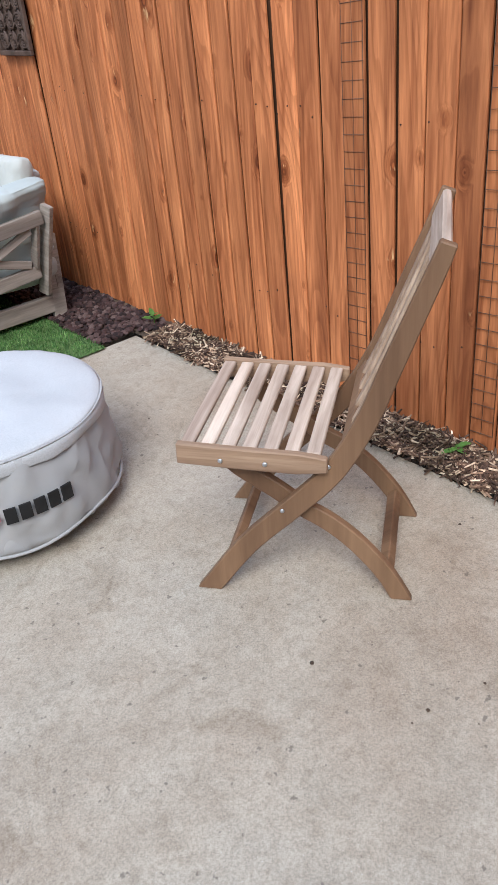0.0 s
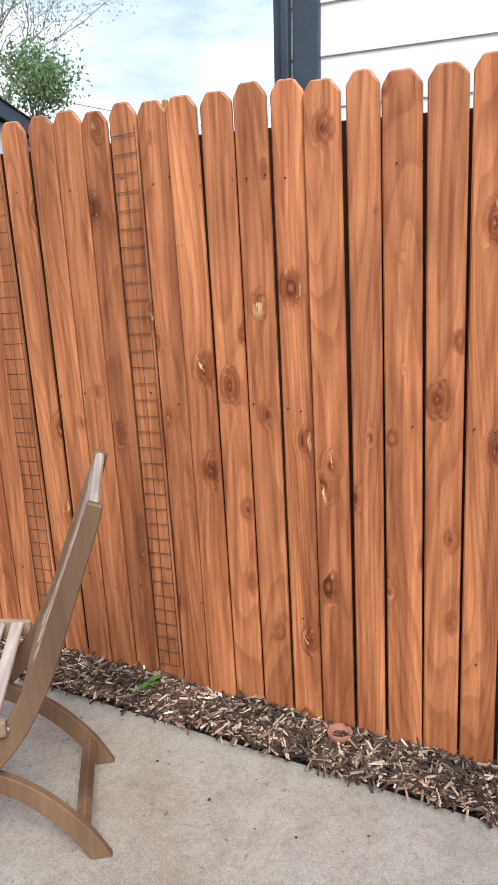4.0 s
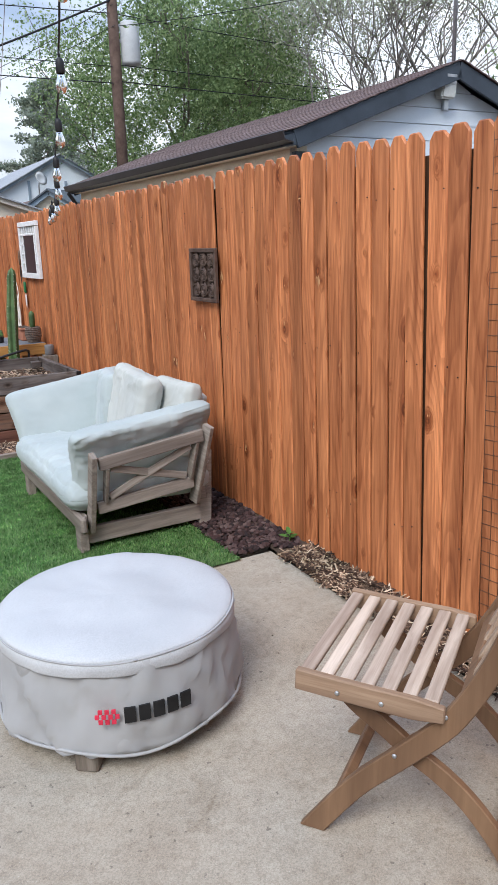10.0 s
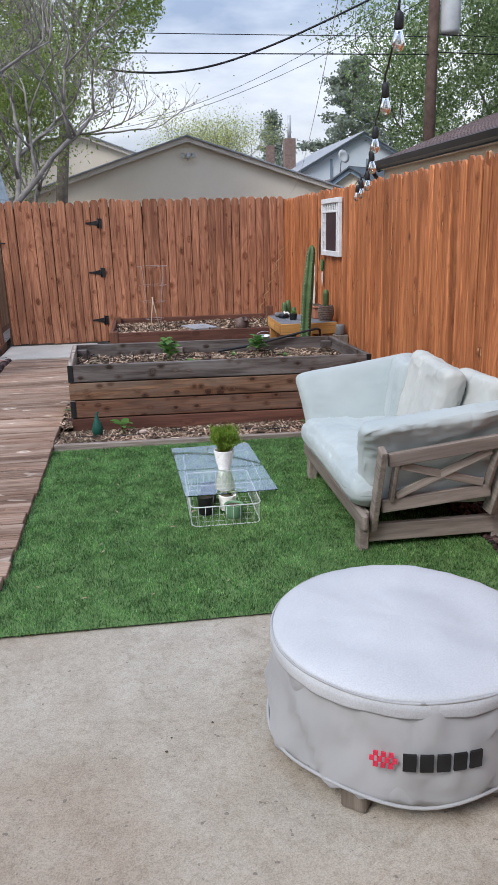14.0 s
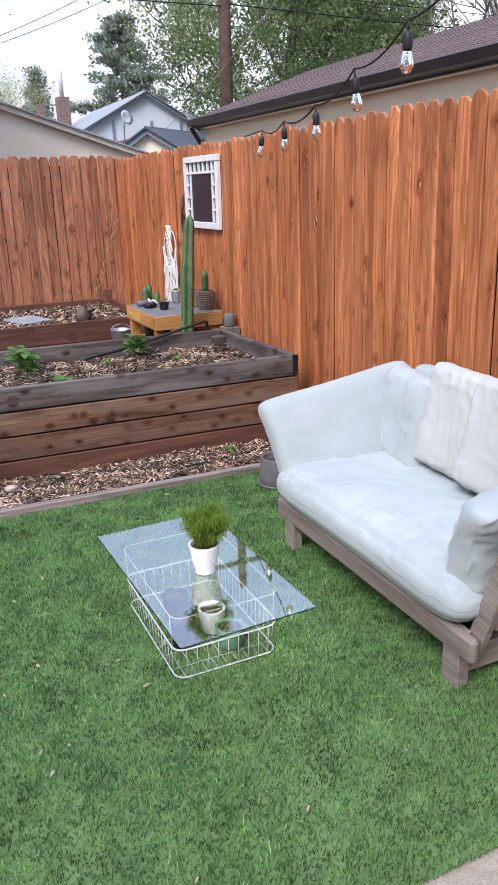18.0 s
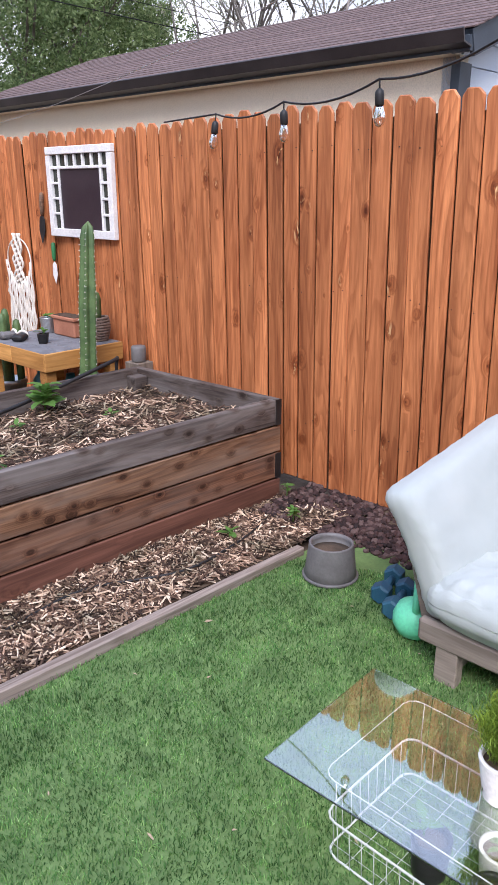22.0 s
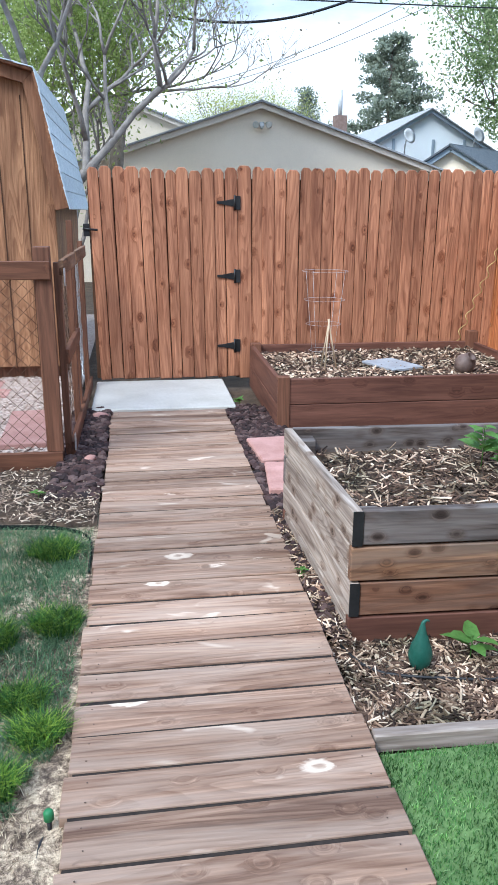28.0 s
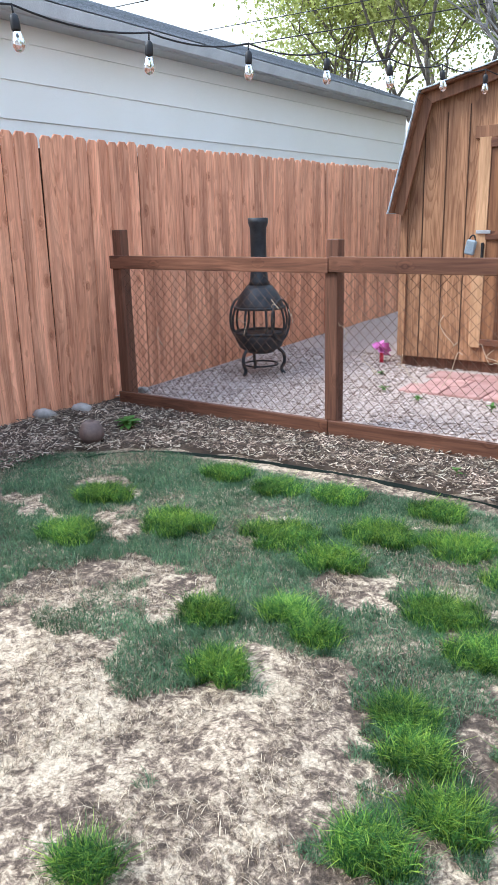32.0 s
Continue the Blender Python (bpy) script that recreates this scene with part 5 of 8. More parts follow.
plane_sheet("turf_mat", steps(DECK_R + 0.004, -0.34, 0.1), steps(PATIO_Y - 0.03, TURF_Y1, 0.1), lambda x, y: 0.009 + 0.004 * noise.noise((x * 3, y * 3, 1)), M["turf_base"], label="backing of the artificial turf")
n = 165000
xy = np.stack([nrng.uniform(DECK_R + 0.002, -0.335, n), nrng.uniform(PATIO_Y - 0.036, TURF_Y1, n)], 1)
xy = xy[[turf_in(x, y) for x, y in xy]]
blade_field("artificial_turf", xy, (0.009, 0.021), 0.0026, 1.0, M["turf"], "bright green artificial turf with short curled blades", "turf", 41, np.full(len(xy), 0.008))
g = random.Random(44)
dry = mesh_of("dry_leaf", [(0, 0, 0), (0.012, 0.006, 0.005), (0.03, 0.004, 0.002), (0.04, 0, 0.006), (0.026, -0.006, 0.006), (0.01, -0.005, 0.001)], [(0, 1, 2, 3, 4, 5)], M["straw"])
for k in range(34):
    x, y = g.uniform(-2.45, -0.5), g.uniform(3.4, 5.6)
    tagged(put("dry_leaf", dry, None, pose(x, y, 0.024, g.uniform(-20, 20), g.uniform(-20, 20), g.uniform(0, 360)) @ Matrix.Scale(g.uniform(0.4, 1.0), 4)), "dry straw-coloured leaf on the turf", "leaf", "fallen leaves")
timber = tagged(between("timber_edging", (DECK_R + 0.01, 5.715, 0.014), (-0.60, 5.66, 0.014), 0.06, 0.04, M["timber"], bevel=0.004), "weathered grey timber edging between turf and mulch", "edging", kind="structure")

# ---- mulch bed in front of the raised bed ----
def bed_front(x, y):
    return 0.008 + 0.014 * noise.noise((x * 4, y * 4, 2)) - 0.045 * max(0.0, min(1.0, (y - 5.80) / 0.45))


plane_sheet("mulch_bed", steps(DECK_R + 0.003, -0.02, 0.08), steps(5.735, 7.9, 0.08), bed_front, M["soil"], label="soil bed before the raised planter")
scatter("wood_mulch", 11500, (DECK_R + 0.005, 5.745, -0.15, 6.30), bed_front, chip_shape(0.010, 0.080, 0.0070, 0.0035, 0.024, 0.32), M["mulch_mid"], "shredded pale wood mulch round the raised bed", "mulch", 42, keep=lambda x, y: y < 6.30 - 0.04 * (x + 2.57))
hose = tagged(tube("drip_hose", bend([(-2.52, 6.28, 0.04), (-2.44, 6.06, 0.05), (-2.2, 5.97, 0.05), (-2.02, 5.95, 0.05), (-1.65, 6.06, 0.055), (-1.39, 6.06, 0.055), (-1.07, 5.88, 0.05), (-0.75, 5.90, 0.05), (-0.5, 5.98, 0.05), (-0.25, 6.1, 0.05)], 8, bed_front, 0.022), 0.0052, M["cable"]), "black drip irrigation hose across the mulch", "hose")
leafy("pepper_seedling", (-2.09, 6.10, 0.01), 0.09, 7, "young broad-leaved plant in the mulch", 51, True)
leafy("weed_sprout", (-0.19, 6.10, 0.01), 0.12, 7, "tall thin green weed at the bed corner", 52)
leafy("weed_sprout", (-0.42, 5.86, 0.04), 0.06, 14, "low green weed in the mulch", 53)
leafy("weed_sprout", (-0.70, 5.99, 0.01), 0.05, 9, "low green weed in the mulch", 54)
flat = tagged(put("pale_stone", mesh_of("pale_stone", *rock_shape(0.03, 0.045, 0.5)(random.Random(9)), M["pink_stone"], True), None, pose(-1.94, 6.03, 0.0)), "smooth pale pink stone in the mulch", "stone")
gourd = thing("garden_gnome_hat", "dark green glazed gourd-shaped ornament in the mulch", "ornament", pose(-2.28, 6.08, -0.015))
lathe("body", [(0.030, 0.0), (0.040, 0.04), (0.043, 0.06), (0.036, 0.09), (0.024, 0.12), (0.014, 0.15), (0.009, 0.17), (0.004, 0.178)], M["green_glaze"], gourd, seg=24, wobble=lambda r, z, a: (r, z))
tube("tip", bend([(0, 0, 0.165), (0.002, 0, 0.18), (0.012, 0, 0.188), (0.022, 0, 0.184)], 4), [0.010 - 0.0006 * k for k in range(13)], M["green_glaze"], gourd, 8)
gourd.name = "gourd_ornament"


# ---- raised bed ----
def raised_bed():
    b = thing("raised_bed", "tall raised garden bed of weathered redwood boards", "planter", pose(-2.481, 6.279, 0, 0, 0, -2.35))
    L, D, T, H = 2.336, 1.06, 0.038, 0.1385
    S = -0.085        # the box has racked: its rear edge stands off to one side
    slant = 90 + math.degrees(math.atan2(-S, D))
    mats = [M["bed_red"], M["bed_brown2"], M["bed_brown"], M["bed_grey"]]
    for k, mt in enumerate(mats):
        z = 0.50 - H * (3 - k) - H / 2
        lap = k in (3, 1)
        x0 = T if lap else 0.0
        bar("front_board", (L - 2 * x0, T, H - 0.009), (L / 2, T / 2 + (0.002 if k % 2 else 0), z), mt, b, bevel=0.004)
        bar("rear_board", (L - 2 * x0, T, H - 0.004), (L / 2 + S, D - T / 2, z), M["bed_grey"] if k > 1 else mt, b, bevel=0.004)
        y0 = 0 if lap else T
        for x in (T / 2, L - T / 2):
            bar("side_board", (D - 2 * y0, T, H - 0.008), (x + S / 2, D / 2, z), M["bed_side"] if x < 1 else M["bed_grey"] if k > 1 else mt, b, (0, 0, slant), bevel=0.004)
            if lap:
                bar("end_cap", (T * 0.96, 0.004, H - 0.008), (x, -0.002, z), M["black"], b, bevel=0.0, label="black painted board end")
    for x in (T + 0.045, L - T - 0.045):
        for y in (T + 0.045, D - T - 0.045):
            bar("corner_post", (0.085, 0.085, 0.46), (x + S * y / D, y, 0.235), M["bed_grey"], b)
    for x in (L * 0.36, L * 0.68):
        bar("stake", (0.085, 0.04, 0.44), (x, D - T - 0.02, 0.23), M["bed_grey_post"], b)
    soil = box_bm(L - 2 * T - 0.010, D - 2 * T - 0.004, 0.30, 0)
    for v in soil.verts:
        v.co.x += S * v.co.y / D
    part("bed_soil", soil, M["soil"], b, "dark soil in the bed", m=pose(L / 2 + S / 2, D / 2, 0.23))
    return b


raised_bed()
IN_BED = (-2.50, 6.30, -0.20, 7.24)


def bed_top(x, y):
    return 0.383 + 0.014 * noise.noise((x * 4, y * 4, 5))


scatter("wood_mulch", 5200, IN_BED, bed_top, chip_shape(0.010, 0.080, 0.0078, 0.0035, 0.026, 0.32), M["mulch_mid"], "shredded wood mulch filling the raised bed", "mulch", 43, keep=lambda x, y: y > 6.33 - 0.041 * (x + 2.44) and y < 7.26 - 0.041 * (x + 2.44) and -2.42 < x + 0.040 * (y - 6.3) and x + 0.040 * (y - 6.3) < -0.20)
leafy("pepper_plant", (-1.70, 6.70, 0.39), 0.24, 30, "leafy green pepper plant in the raised bed", 61, True, 0.08, "plants in the raised bed")
leafy("pepper_plant", (-1.70, 6.95, 0.39), 0.30, 14, "taller light green plant in the raised bed", 62, True, 0.05, "plants in the raised bed")
leafy("pepper_plant", (-0.92, 7.08, 0.39), 0.18, 24, "bushy green plant in the raised bed", 63, True, 0.06, "plants in the raised bed")
leafy("pepper_plant", (-1.53, 6.55, 0.39), 0.05, 9, "low green seedling in the raised bed", 64, True, 0.05, "plants in the raised bed")
leafy("pepper_plant", (-1.15, 6.95, 0.39), 0.05, 6, "small green seedling in the raised bed", 65, False, 0.03, "plants in the raised bed")
leafy("pepper_plant", (-0.72, 6.80, 0.39), 0.05, 6, "small green seedling in the raised bed", 66, False, 0.03, "plants in the raised bed")
tagged(tube("soaker_hose", bend([(-1.25, 7.12, 0.42), (-0.95, 7.18, 0.45), (-0.6, 7.20, 0.52), (-0.38, 7.23, 0.56), (-0.30, 7.30, 0.55), (-0.28, 7.34, 0.48), (-0.28, 7.35, 0.02)], 7), 0.011, M["cable"]), "black hose hooked over the rear edge of the bed", "hose")


# ---- rear bed ----
def rear_bed():
    b = thing("low_planter", "low reddish-brown two-board garden bed by the back fence", "planter", pose(-2.26, 8.96, 0, 0, 0, -0.5))
    L, D, T = 2.05, 1.44, 0.038
    for k in range(2):
        z = 0.0 + 0.093 + 0.186 * k
        for y, n in ((T / 2, "front_board"), (D - T / 2, "rear_board")):
            bar(n, (L - 0.08, T, 0.182), (L / 2, y, z), M["bed_red"], b, bevel=0.004)
        for x in (T / 2, L - T / 2):
            bar("side_board", (D, T, 0.182), (x, D / 2, z), M["bed_red"], b, (0, 0, 90), bevel=0.004)
    for x in (0.045, L - 0.045):
        bar("corner_post", (0.088, 0.088, 0.385), (x, 0.035, 0.1925), M["post"], b)
        bar("corner_post", (0.088, 0.088, 0.47 if x > 1 else 0.39), (x, D - 0.06, 0.235 if x > 1 else 0.195), M["post"], b)
    part("bed_soil", box_bm(L - 2 * T - 0.004, D - 2 * T - 0.004, 0.26, 0), M["soil"], b, "dark soil in the bed", m=pose(L / 2, D / 2, 0.17))
    return b


rear_bed()
scatter("wood_mulch", 3510, (-2.20, 9.03, -0.27, 10.32), lambda x, y: 0.300, chip_shape(0.02, 0.08, 0.016, 0.006, 0.022), M["mulch_mid"], "pale wood mulch filling the rear bed", "mulch", 45)
tagged(bar("grey_slab", (0.30, 0.40, 0.02), (-1.22, 9.60, 0.325), M["slate"], None, (0, 0, 20)), "flat grey slate tile lying on the mulch", "tile")
tp = thing("bean_tripod", "tripod of pale bamboo canes tied at the top", "plant support", pose(-1.76, 9.55, 0.30))
for a in (0, 120, 240):
    tube("cane", [(0.075 * math.cos(radians(a)), 0.075 * math.sin(radians(a)), 0), (-0.006 * math.cos(radians(a)), -0.006 * math.sin(radians(a)), 0.40)], 0.006, M["straw_pole"], tp, 6)
tc = thing("tomato_cage", "thin wire tomato cage standing in the rear bed", "plant support", pose(-1.74, 9.80, 0.30))
for z, r in ((0.12, 0.11), (0.33, 0.14), (0.52, 0.16), (0.74, 0.18)):
    tube("hoop", [(r * math.cos(a), r * math.sin(a), z) for a in np.linspace(0, 6.2832, 25)[:-1]], 0.0011, M["trim_grey"], tc, 5, True)
for a in (45, 135, 225, 315):
    tube("leg", [(0.09 * math.cos(radians(a)), 0.09 * math.sin(radians(a)), 0), (0.18 * math.cos(radians(a)), 0.18 * math.sin(radians(a)), 0.75)], 0.0011, M["trim_grey"], tc, 5)
urn = thing("clay_jug", "round brown clay jug lying in the mulch", "jug", pose(-0.74, 9.32, 0.375, 0, 40, -60))
lathe("body", [(0.012, -0.075), (0.05, -0.065), (0.078, -0.02), (0.078, 0.02), (0.055, 0.06), (0.034, 0.075), (0.040, 0.09), (0.030, 0.088), (0.024, 0.06)], M["clay_dark"], urn, seg=28)
tagged(tube("spiral_stake", [(-0.03 - 0.34 * (1 - u) + 0.022 * math.sin(u * 40), 10.36 + 0.014 * math.cos(u * 40), 0.36 + 0.87 * u) for u in np.linspace(0, 1, 90)], 0.004, M["brass"], None, 6), "thin twisted yellow plant stake leaning in the corner", "plant support")


# ---- potting bench ----
def bench():
    b = thing("potting_bench", "small golden wood potting bench with a grey top", "bench", pose(0, 0, 0))
    x0, x1, y0, y1, z = -0.60, -0.05, 7.58, 8.34, 0.575
    for k in range(5):
        bar("top_board", ((x1 - x0) / 5 - 0.004, y1 - y0 - 0.04, 0.018), (x0 + (x1 - x0) * (k + 0.5) / 5, (y0 + y1) / 2, z - 0.009), M["bench_top"], b)
    bar("apron", (x1 - x0, 0.022, 0.105), ((x0 + x1) / 2, y0 + 0.011, z - 0.055), M["tan_wood"], b)
    bar("apron", (x1 - x0, 0.022, 0.105), ((x0 + x1) / 2, y1 - 0.011, z - 0.055), M["tan_wood"], b)
    for x in (x0 + 0.011, x1 - 0.011):
        for yy in (0.25, 0.75):
            bar("apron", ((y1 - y0) / 2 - 0.003, 0.022, 0.105), (x, y0 + (y1 - y0) * yy, z - 0.054), M["tan_wood"], b, (0, 0, 90))
    for x in (x0 + 0.05, x1 - 0.05):
        for y in (y0 + 0.06, y1 - 0.06):
            bar("leg", (0.07, 0.07, 0.465), (x, y, 0.2325), M["tan_wood"], b)
    bar("lower_shelf", (x1 - x0 - 0.14, y1 - y0 - 0.14, 0.02), ((x0 + x1) / 2, (y0 + y1) / 2, 0.14), M["tan_wood"], b)
    return b


bench()
cactus = thing("column_cactus", "tall ribbed green column cactus in a pot", "cactus", pose(-0.40, 7.46, 0))
v, f = [], []
for i, u in enumerate(np.linspace(0, 1, 36)):
    r = 0.052 * (1 - 0.25 * u) * (math.sqrt(max(0.0, 1 - ((u - 0.9) / 0.1) ** 2)) if u > 0.9 else 1) + 0.001
    for k in range(30):
        a = 2 * math.pi * k / 30
        rr = r * (1 + 0.07 * math.sin(13 * u)) * (1.14 - 0.03 * (i % 2), 0.95, 0.70, 0.58, 0.70, 0.95)[k % 6]
        v.append((rr * math.cos(a) + 0.07 * u * u, rr * math.sin(a) - 0.02 * math.sin(3 * u), 0.20 + 1.10 * u))
for i in range(35):
    for k in range(30):
        f.append((i * 30 + k, i * 30 + (k + 1) % 30, (i + 1) * 30 + (k + 1) % 30, (i + 1) * 30 + k))
put("trunk", mesh_of("trunk", v, f, M["cactus"], True), cactus)
sp = []
g = random.Random(3)
for i in range(1, 34):
    for k in range(0, 30, 6):
        p = Vector(v[i * 30 + k])
        sp.append(([p - Vector((0, 0, 0.003)), p + Vector((0, 0, 0.003))], 0.0026))
        for _ in range(2):
            sp.append(([p, p + Vector((g.gauss(0, 1), g.gauss(0, 1), g.gauss(0, 0.5))).normalized() * 0.010], 0.0006))
tubes("spines", sp, M["rope"], cactus, 3)
lathe("pot", [(0.08, 0), (0.11, 0.2), (0.12, 0.2), (0.12, 0.235), (0.10, 0.235), (0.09, 0.2)], M["terracotta"], cactus, seg=28)
bp = thing("basket_pot", "woven brown basket pot with a small cactus", "planter", pose(-0.13, 7.72, 0.575))
for k in range(9):
    r = 0.055 + 0.017 * math.sin(k / 8 * 2.6)
    tube("weave", [(r * math.cos(a), r * math.sin(a), 0.008 + 0.0165 * k + 0.002 * math.sin(a * 14 + (k % 2) * 3.14)) for a in np.linspace(0, 6.2832, 57)[:-1]], 0.0088, M["weave"], bp, 6, True)
lathe("soil", [(0.055, 0.1), (0.055, 0.135), (0.002, 0.14)], M["soil"], bp, seg=20)
lathe("cactus", [(0.02, 0.13), (0.026, 0.17), (0.026, 0.26), (0.018, 0.29), (0.004, 0.30)], M["cactus"], bp, seg=16, wobble=lambda r, z, a: (r * (1 + 0.12 * math.cos(8 * a)), z), label="small green ribbed cactus")
wb = thing("window_box", "rectangular terracotta-coloured plastic planter box", "planter", pose(-0.16, 7.98, 0.575, 0, 0, 90))
part("box", box_bm(0.24, 0.10, 0.115, 0.008), M["terracotta"], wb, m=pose(0, 0, 0.0575))
part("rim", box_bm(0.26, 0.12, 0.022, 0.005), M["terracotta"], wb, m=pose(0, 0, 0.115))
part("soil", box_bm(0.235, 0.095, 0.01, 0), M["soil"], wb, m=pose(0, 0, 0.124))
pot("zinc_pot", (-0.20, 8.18, 0.575), 0.04, 0.05, 0.10, M["steel"], "small grey metal pot with a succulent")
leafy("succulent", (-0.20, 8.18, 0.665), 0.03, 10, "pale grey-green succulent in a metal pot", 71)
pot("nursery_pot", (-0.42, 7.88, 0.575), 0.032, 0.042, 0.06, M["black"], "small square black nursery pot on the bench", seg=4)
leafy("seedling", (-0.42, 7.88, 0.625), 0.05, 8, "small green seedling in a black pot", 72)
for k, (x, y) in enumerate(((-0.50, 8.16), (-0.48, 8.05))):
    t = thing("garden_glove", "crumpled dark and white garden glove on the bench", "glove", pose(x, y, 0.576, 0, 0, 35 * k), "gloves")
    put("palm", cushion_mesh(0.11, 0.07, 0.04, M["black"] if k else M["grey_pot"], 20 + k, 0.5, 0.012, 8), t, pose(0, 0, 0.022))
    tube("cuff", [(0.045 + 0.002 * math.cos(a), 0.03 * math.cos(a), 0.03 + 0.022 * math.sin(a)) for a in np.linspace(0, 6.28, 17)[:-1]], 0.008, M["rope"], t, 6, True)
cc = thing("clump_cactus", "three-stemmed small green cactus by the bench", "cactus", pose(-0.36, 8.44, 0.0))
for k, (dx, dy, h) in enumerate(((0, 0, 0.72), (-0.05, -0.05, 0.70), (0.05, -0.05, 0.65))):
    lathe("stem", [(0.022, 0.20), (0.026, 0.4), (0.026, h - 0.05), (0.018, h - 0.01), (0.004, h)], M["cactus"], cc, (dx, dy, 0), 18, wobble=lambda r, z, a: (r * (1 + 0.14 * math.cos(7 * a)), z))
lathe("pot", [(0.08, 0), (0.10, 0.22), (0.105, 0.22), (0.105, 0.25), (0.09, 0.25), (0.085, 0.21)], M["steel"], cc, seg=24)
bk = thing("metal_bucket", "small galvanised bucket beside the bench", "bucket", pose(-0.60, 8.57, 0))
lathe("body", [(0.065, 0), (0.07, 0.02), (0.085, 0.33), (0.09, 0.335), (0.082, 0.33), (0.065, 0.05)], M["steel"], bk, seg=28)
tube("handle", [(0.087 * math.cos(a), 0, 0.33 + 0.05 * math.sin(a)) for a in np.linspace(0, 3.1416, 14)], 0.003, M["steel"], bk, 6)
sm = tagged(lathe("spool", [(0.04, 0), (0.045, 0.01), (0.045, 0.085), (0.04, 0.095), (0.01, 0.095)], M["grey_pot"], None, (-0.06, 7.30, 0.0), 20), "small dark grey ribbed cylinder by the fence", "spool")
sm.location = (-0.07, 7.40, 0.48)
bar("ledge_block", (0.12, 0.12, 0.48), (-0.07, 7.40, 0.24), M["bed_grey_post"], None)
bpy.data.objects["ledge_block"]["label"] = "weathered wooden post stub behind the raised bed"
bpy.data.objects["ledge_block"]["category"] = "post"
for k, (x, y) in enumerate(((-0.30, 7.80), (-0.35, 8.05))):
    tagged(lathe("blue_jug", [(0.05, 0), (0.06, 0.02), (0.06, 0.16), (0.03, 0.2), (0.025, 0.23)], M["teal"], None, (x, y, 0.15), 20), "teal plastic jug on the bench's lower shelf", "jug", "jugs under the bench")


# ---- on the fence above the bench ----
def old_window():
    w = thing("old_window_sash", "old white multi-pane window sash hung on the fence", "window sash", pose(-0.005, 7.967, 1.445, 0, 0, -90))
    W, H, T = 0.695, 0.54, 0.034
    f = 0.045
    for sx, sz, x, z in ((W, f, 0, H / 2 - f / 2), (W, f * 1.1, 0, -H / 2 + f * 0.55), (f, H - 2.1 * f, -W / 2 + f / 2, -0.002), (f, H - 2.1 * f, W / 2 - f / 2, -0.002)):
        bar("sash_rail", (sx, T, sz), (x, -T / 2, z), M["white_paint"], w, bevel=0.003)
    ix0, ix1, iz0, iz1 = -W / 2 + f, W / 2 - f, -H / 2 + 1.1 * f, H / 2 - f
    cw = 0.078
    for x in (ix0 + cw, ix1 - cw):
        bar("muntin", (0.018, T * 0.7, iz1 - iz0), (x, -T * 0.42, (iz0 + iz1) / 2), M["white_paint"], w, bevel=0.003)
    bar("muntin", (ix1 - ix0, T * 0.68, 0.018), (0, -T * 0.42, iz1 - cw), M["white_paint"], w, bevel=0.003)
    for k in range(1, 5):
        x = ix0 + cw + (ix1 - ix0 - 2 * cw) * k / 5
        bar("muntin", (0.016, T * 0.66, cw), (x, -T * 0.42, iz1 - cw / 2), M["white_paint"], w, bevel=0.003)
    for k in range(1, 4):
        z = iz0 + (iz1 - cw - iz0) * k / 4
        for x in (ix0 + cw / 2, ix1 - cw / 2):
            bar("muntin", (cw, T * 0.66, 0.016), (x, -T * 0.42, z), M["white_paint"], w, bevel=0.003)
    bar("dark_pane", (ix1 - ix0 - 2 * cw, 0.006, iz1 - cw - iz0), (0, -0.012, (iz0 + iz1 - cw) / 2), M["dark_pane"], w, bevel=0, label="dark chalkboard panel")
    bar("small_panes", (ix1 - ix0, 0.003, cw), (0, -0.007, iz1 - cw / 2), M["pane_dark"], w, bevel=0, label="dark old glass panes")
    for x in (ix0 + cw / 2, ix1 - cw / 2):
        bar("small_panes", (cw, 0.003, iz1 - cw - iz0), (x, -0.007, (iz0 + iz1 - cw) / 2), M["pane_dark"], w, bevel=0, label="dark old glass panes")
    return w


old_window()
mc = thing("macrame_hanging", "white cotton macrame wall hanging with a ring and fringe", "wall hanging", pose(-0.03, 8.77, 1.17))
tube("ring", [(0, 0.155 * math.cos(a), -0.185 + 0.155 * math.sin(a)) for a in np.linspace(0, 6.2832, 41)[:-1]], 0.005, M["rope"], mc, 6, True, "thin white hoop")
g = random.Random(6)
for k in range(7):
    # knotted cords that cross the hoop
    y0 = 0.016 * (k - 3)
    pts = [(-0.008 + 0.004 * math.sin(u * 22 + k * 2.1), y0 + 0.016 * math.sin(u * 19 + k * 1.7), 0.0 - 0.34 * u) for u in np.linspace(0, 1, 22)]
    tube("knotted_cord", pts, 0.0085, M["rope"], mc, 6)
for k in range(22):
    u0 = (k - 10.5) / 10.5
    y = 0.165 * u0
    top = -0.185 - 0.155 * math.sqrt(max(0.0, 1 - min(1.0, abs(u0)) ** 2)) * 0.9
    lo = -0.70 - 0.06 * math.cos(u0 * 1.4) + g.uniform(-0.04, 0.03)
    pts = [(-0.008 + g.uniform(-0.008, 0.008), y * (0.92 + 0.10 * u) + g.uniform(-0.009, 0.009), top + (lo - top) * u) for u in np.linspace(0, 1, 10)]
    tube("fringe", pts, [(0.0075 + 0.0035 * math.sin(i * 2.1 + k)) * (1 if i < 9 else 0.5) for i in range(10)], M["rope"], mc, 5)
tr = thing("hand_trowel", "green-handled garden trowel hung on the fence", "trowel", pose(-0.02, 8.33, 0.88))
lathe("handle", [(0.008, 0.13), (0.013, 0.15), (0.015, 0.20), (0.012, 0.245), (0.006, 0.25)], M["green_handle"], tr, seg=12)
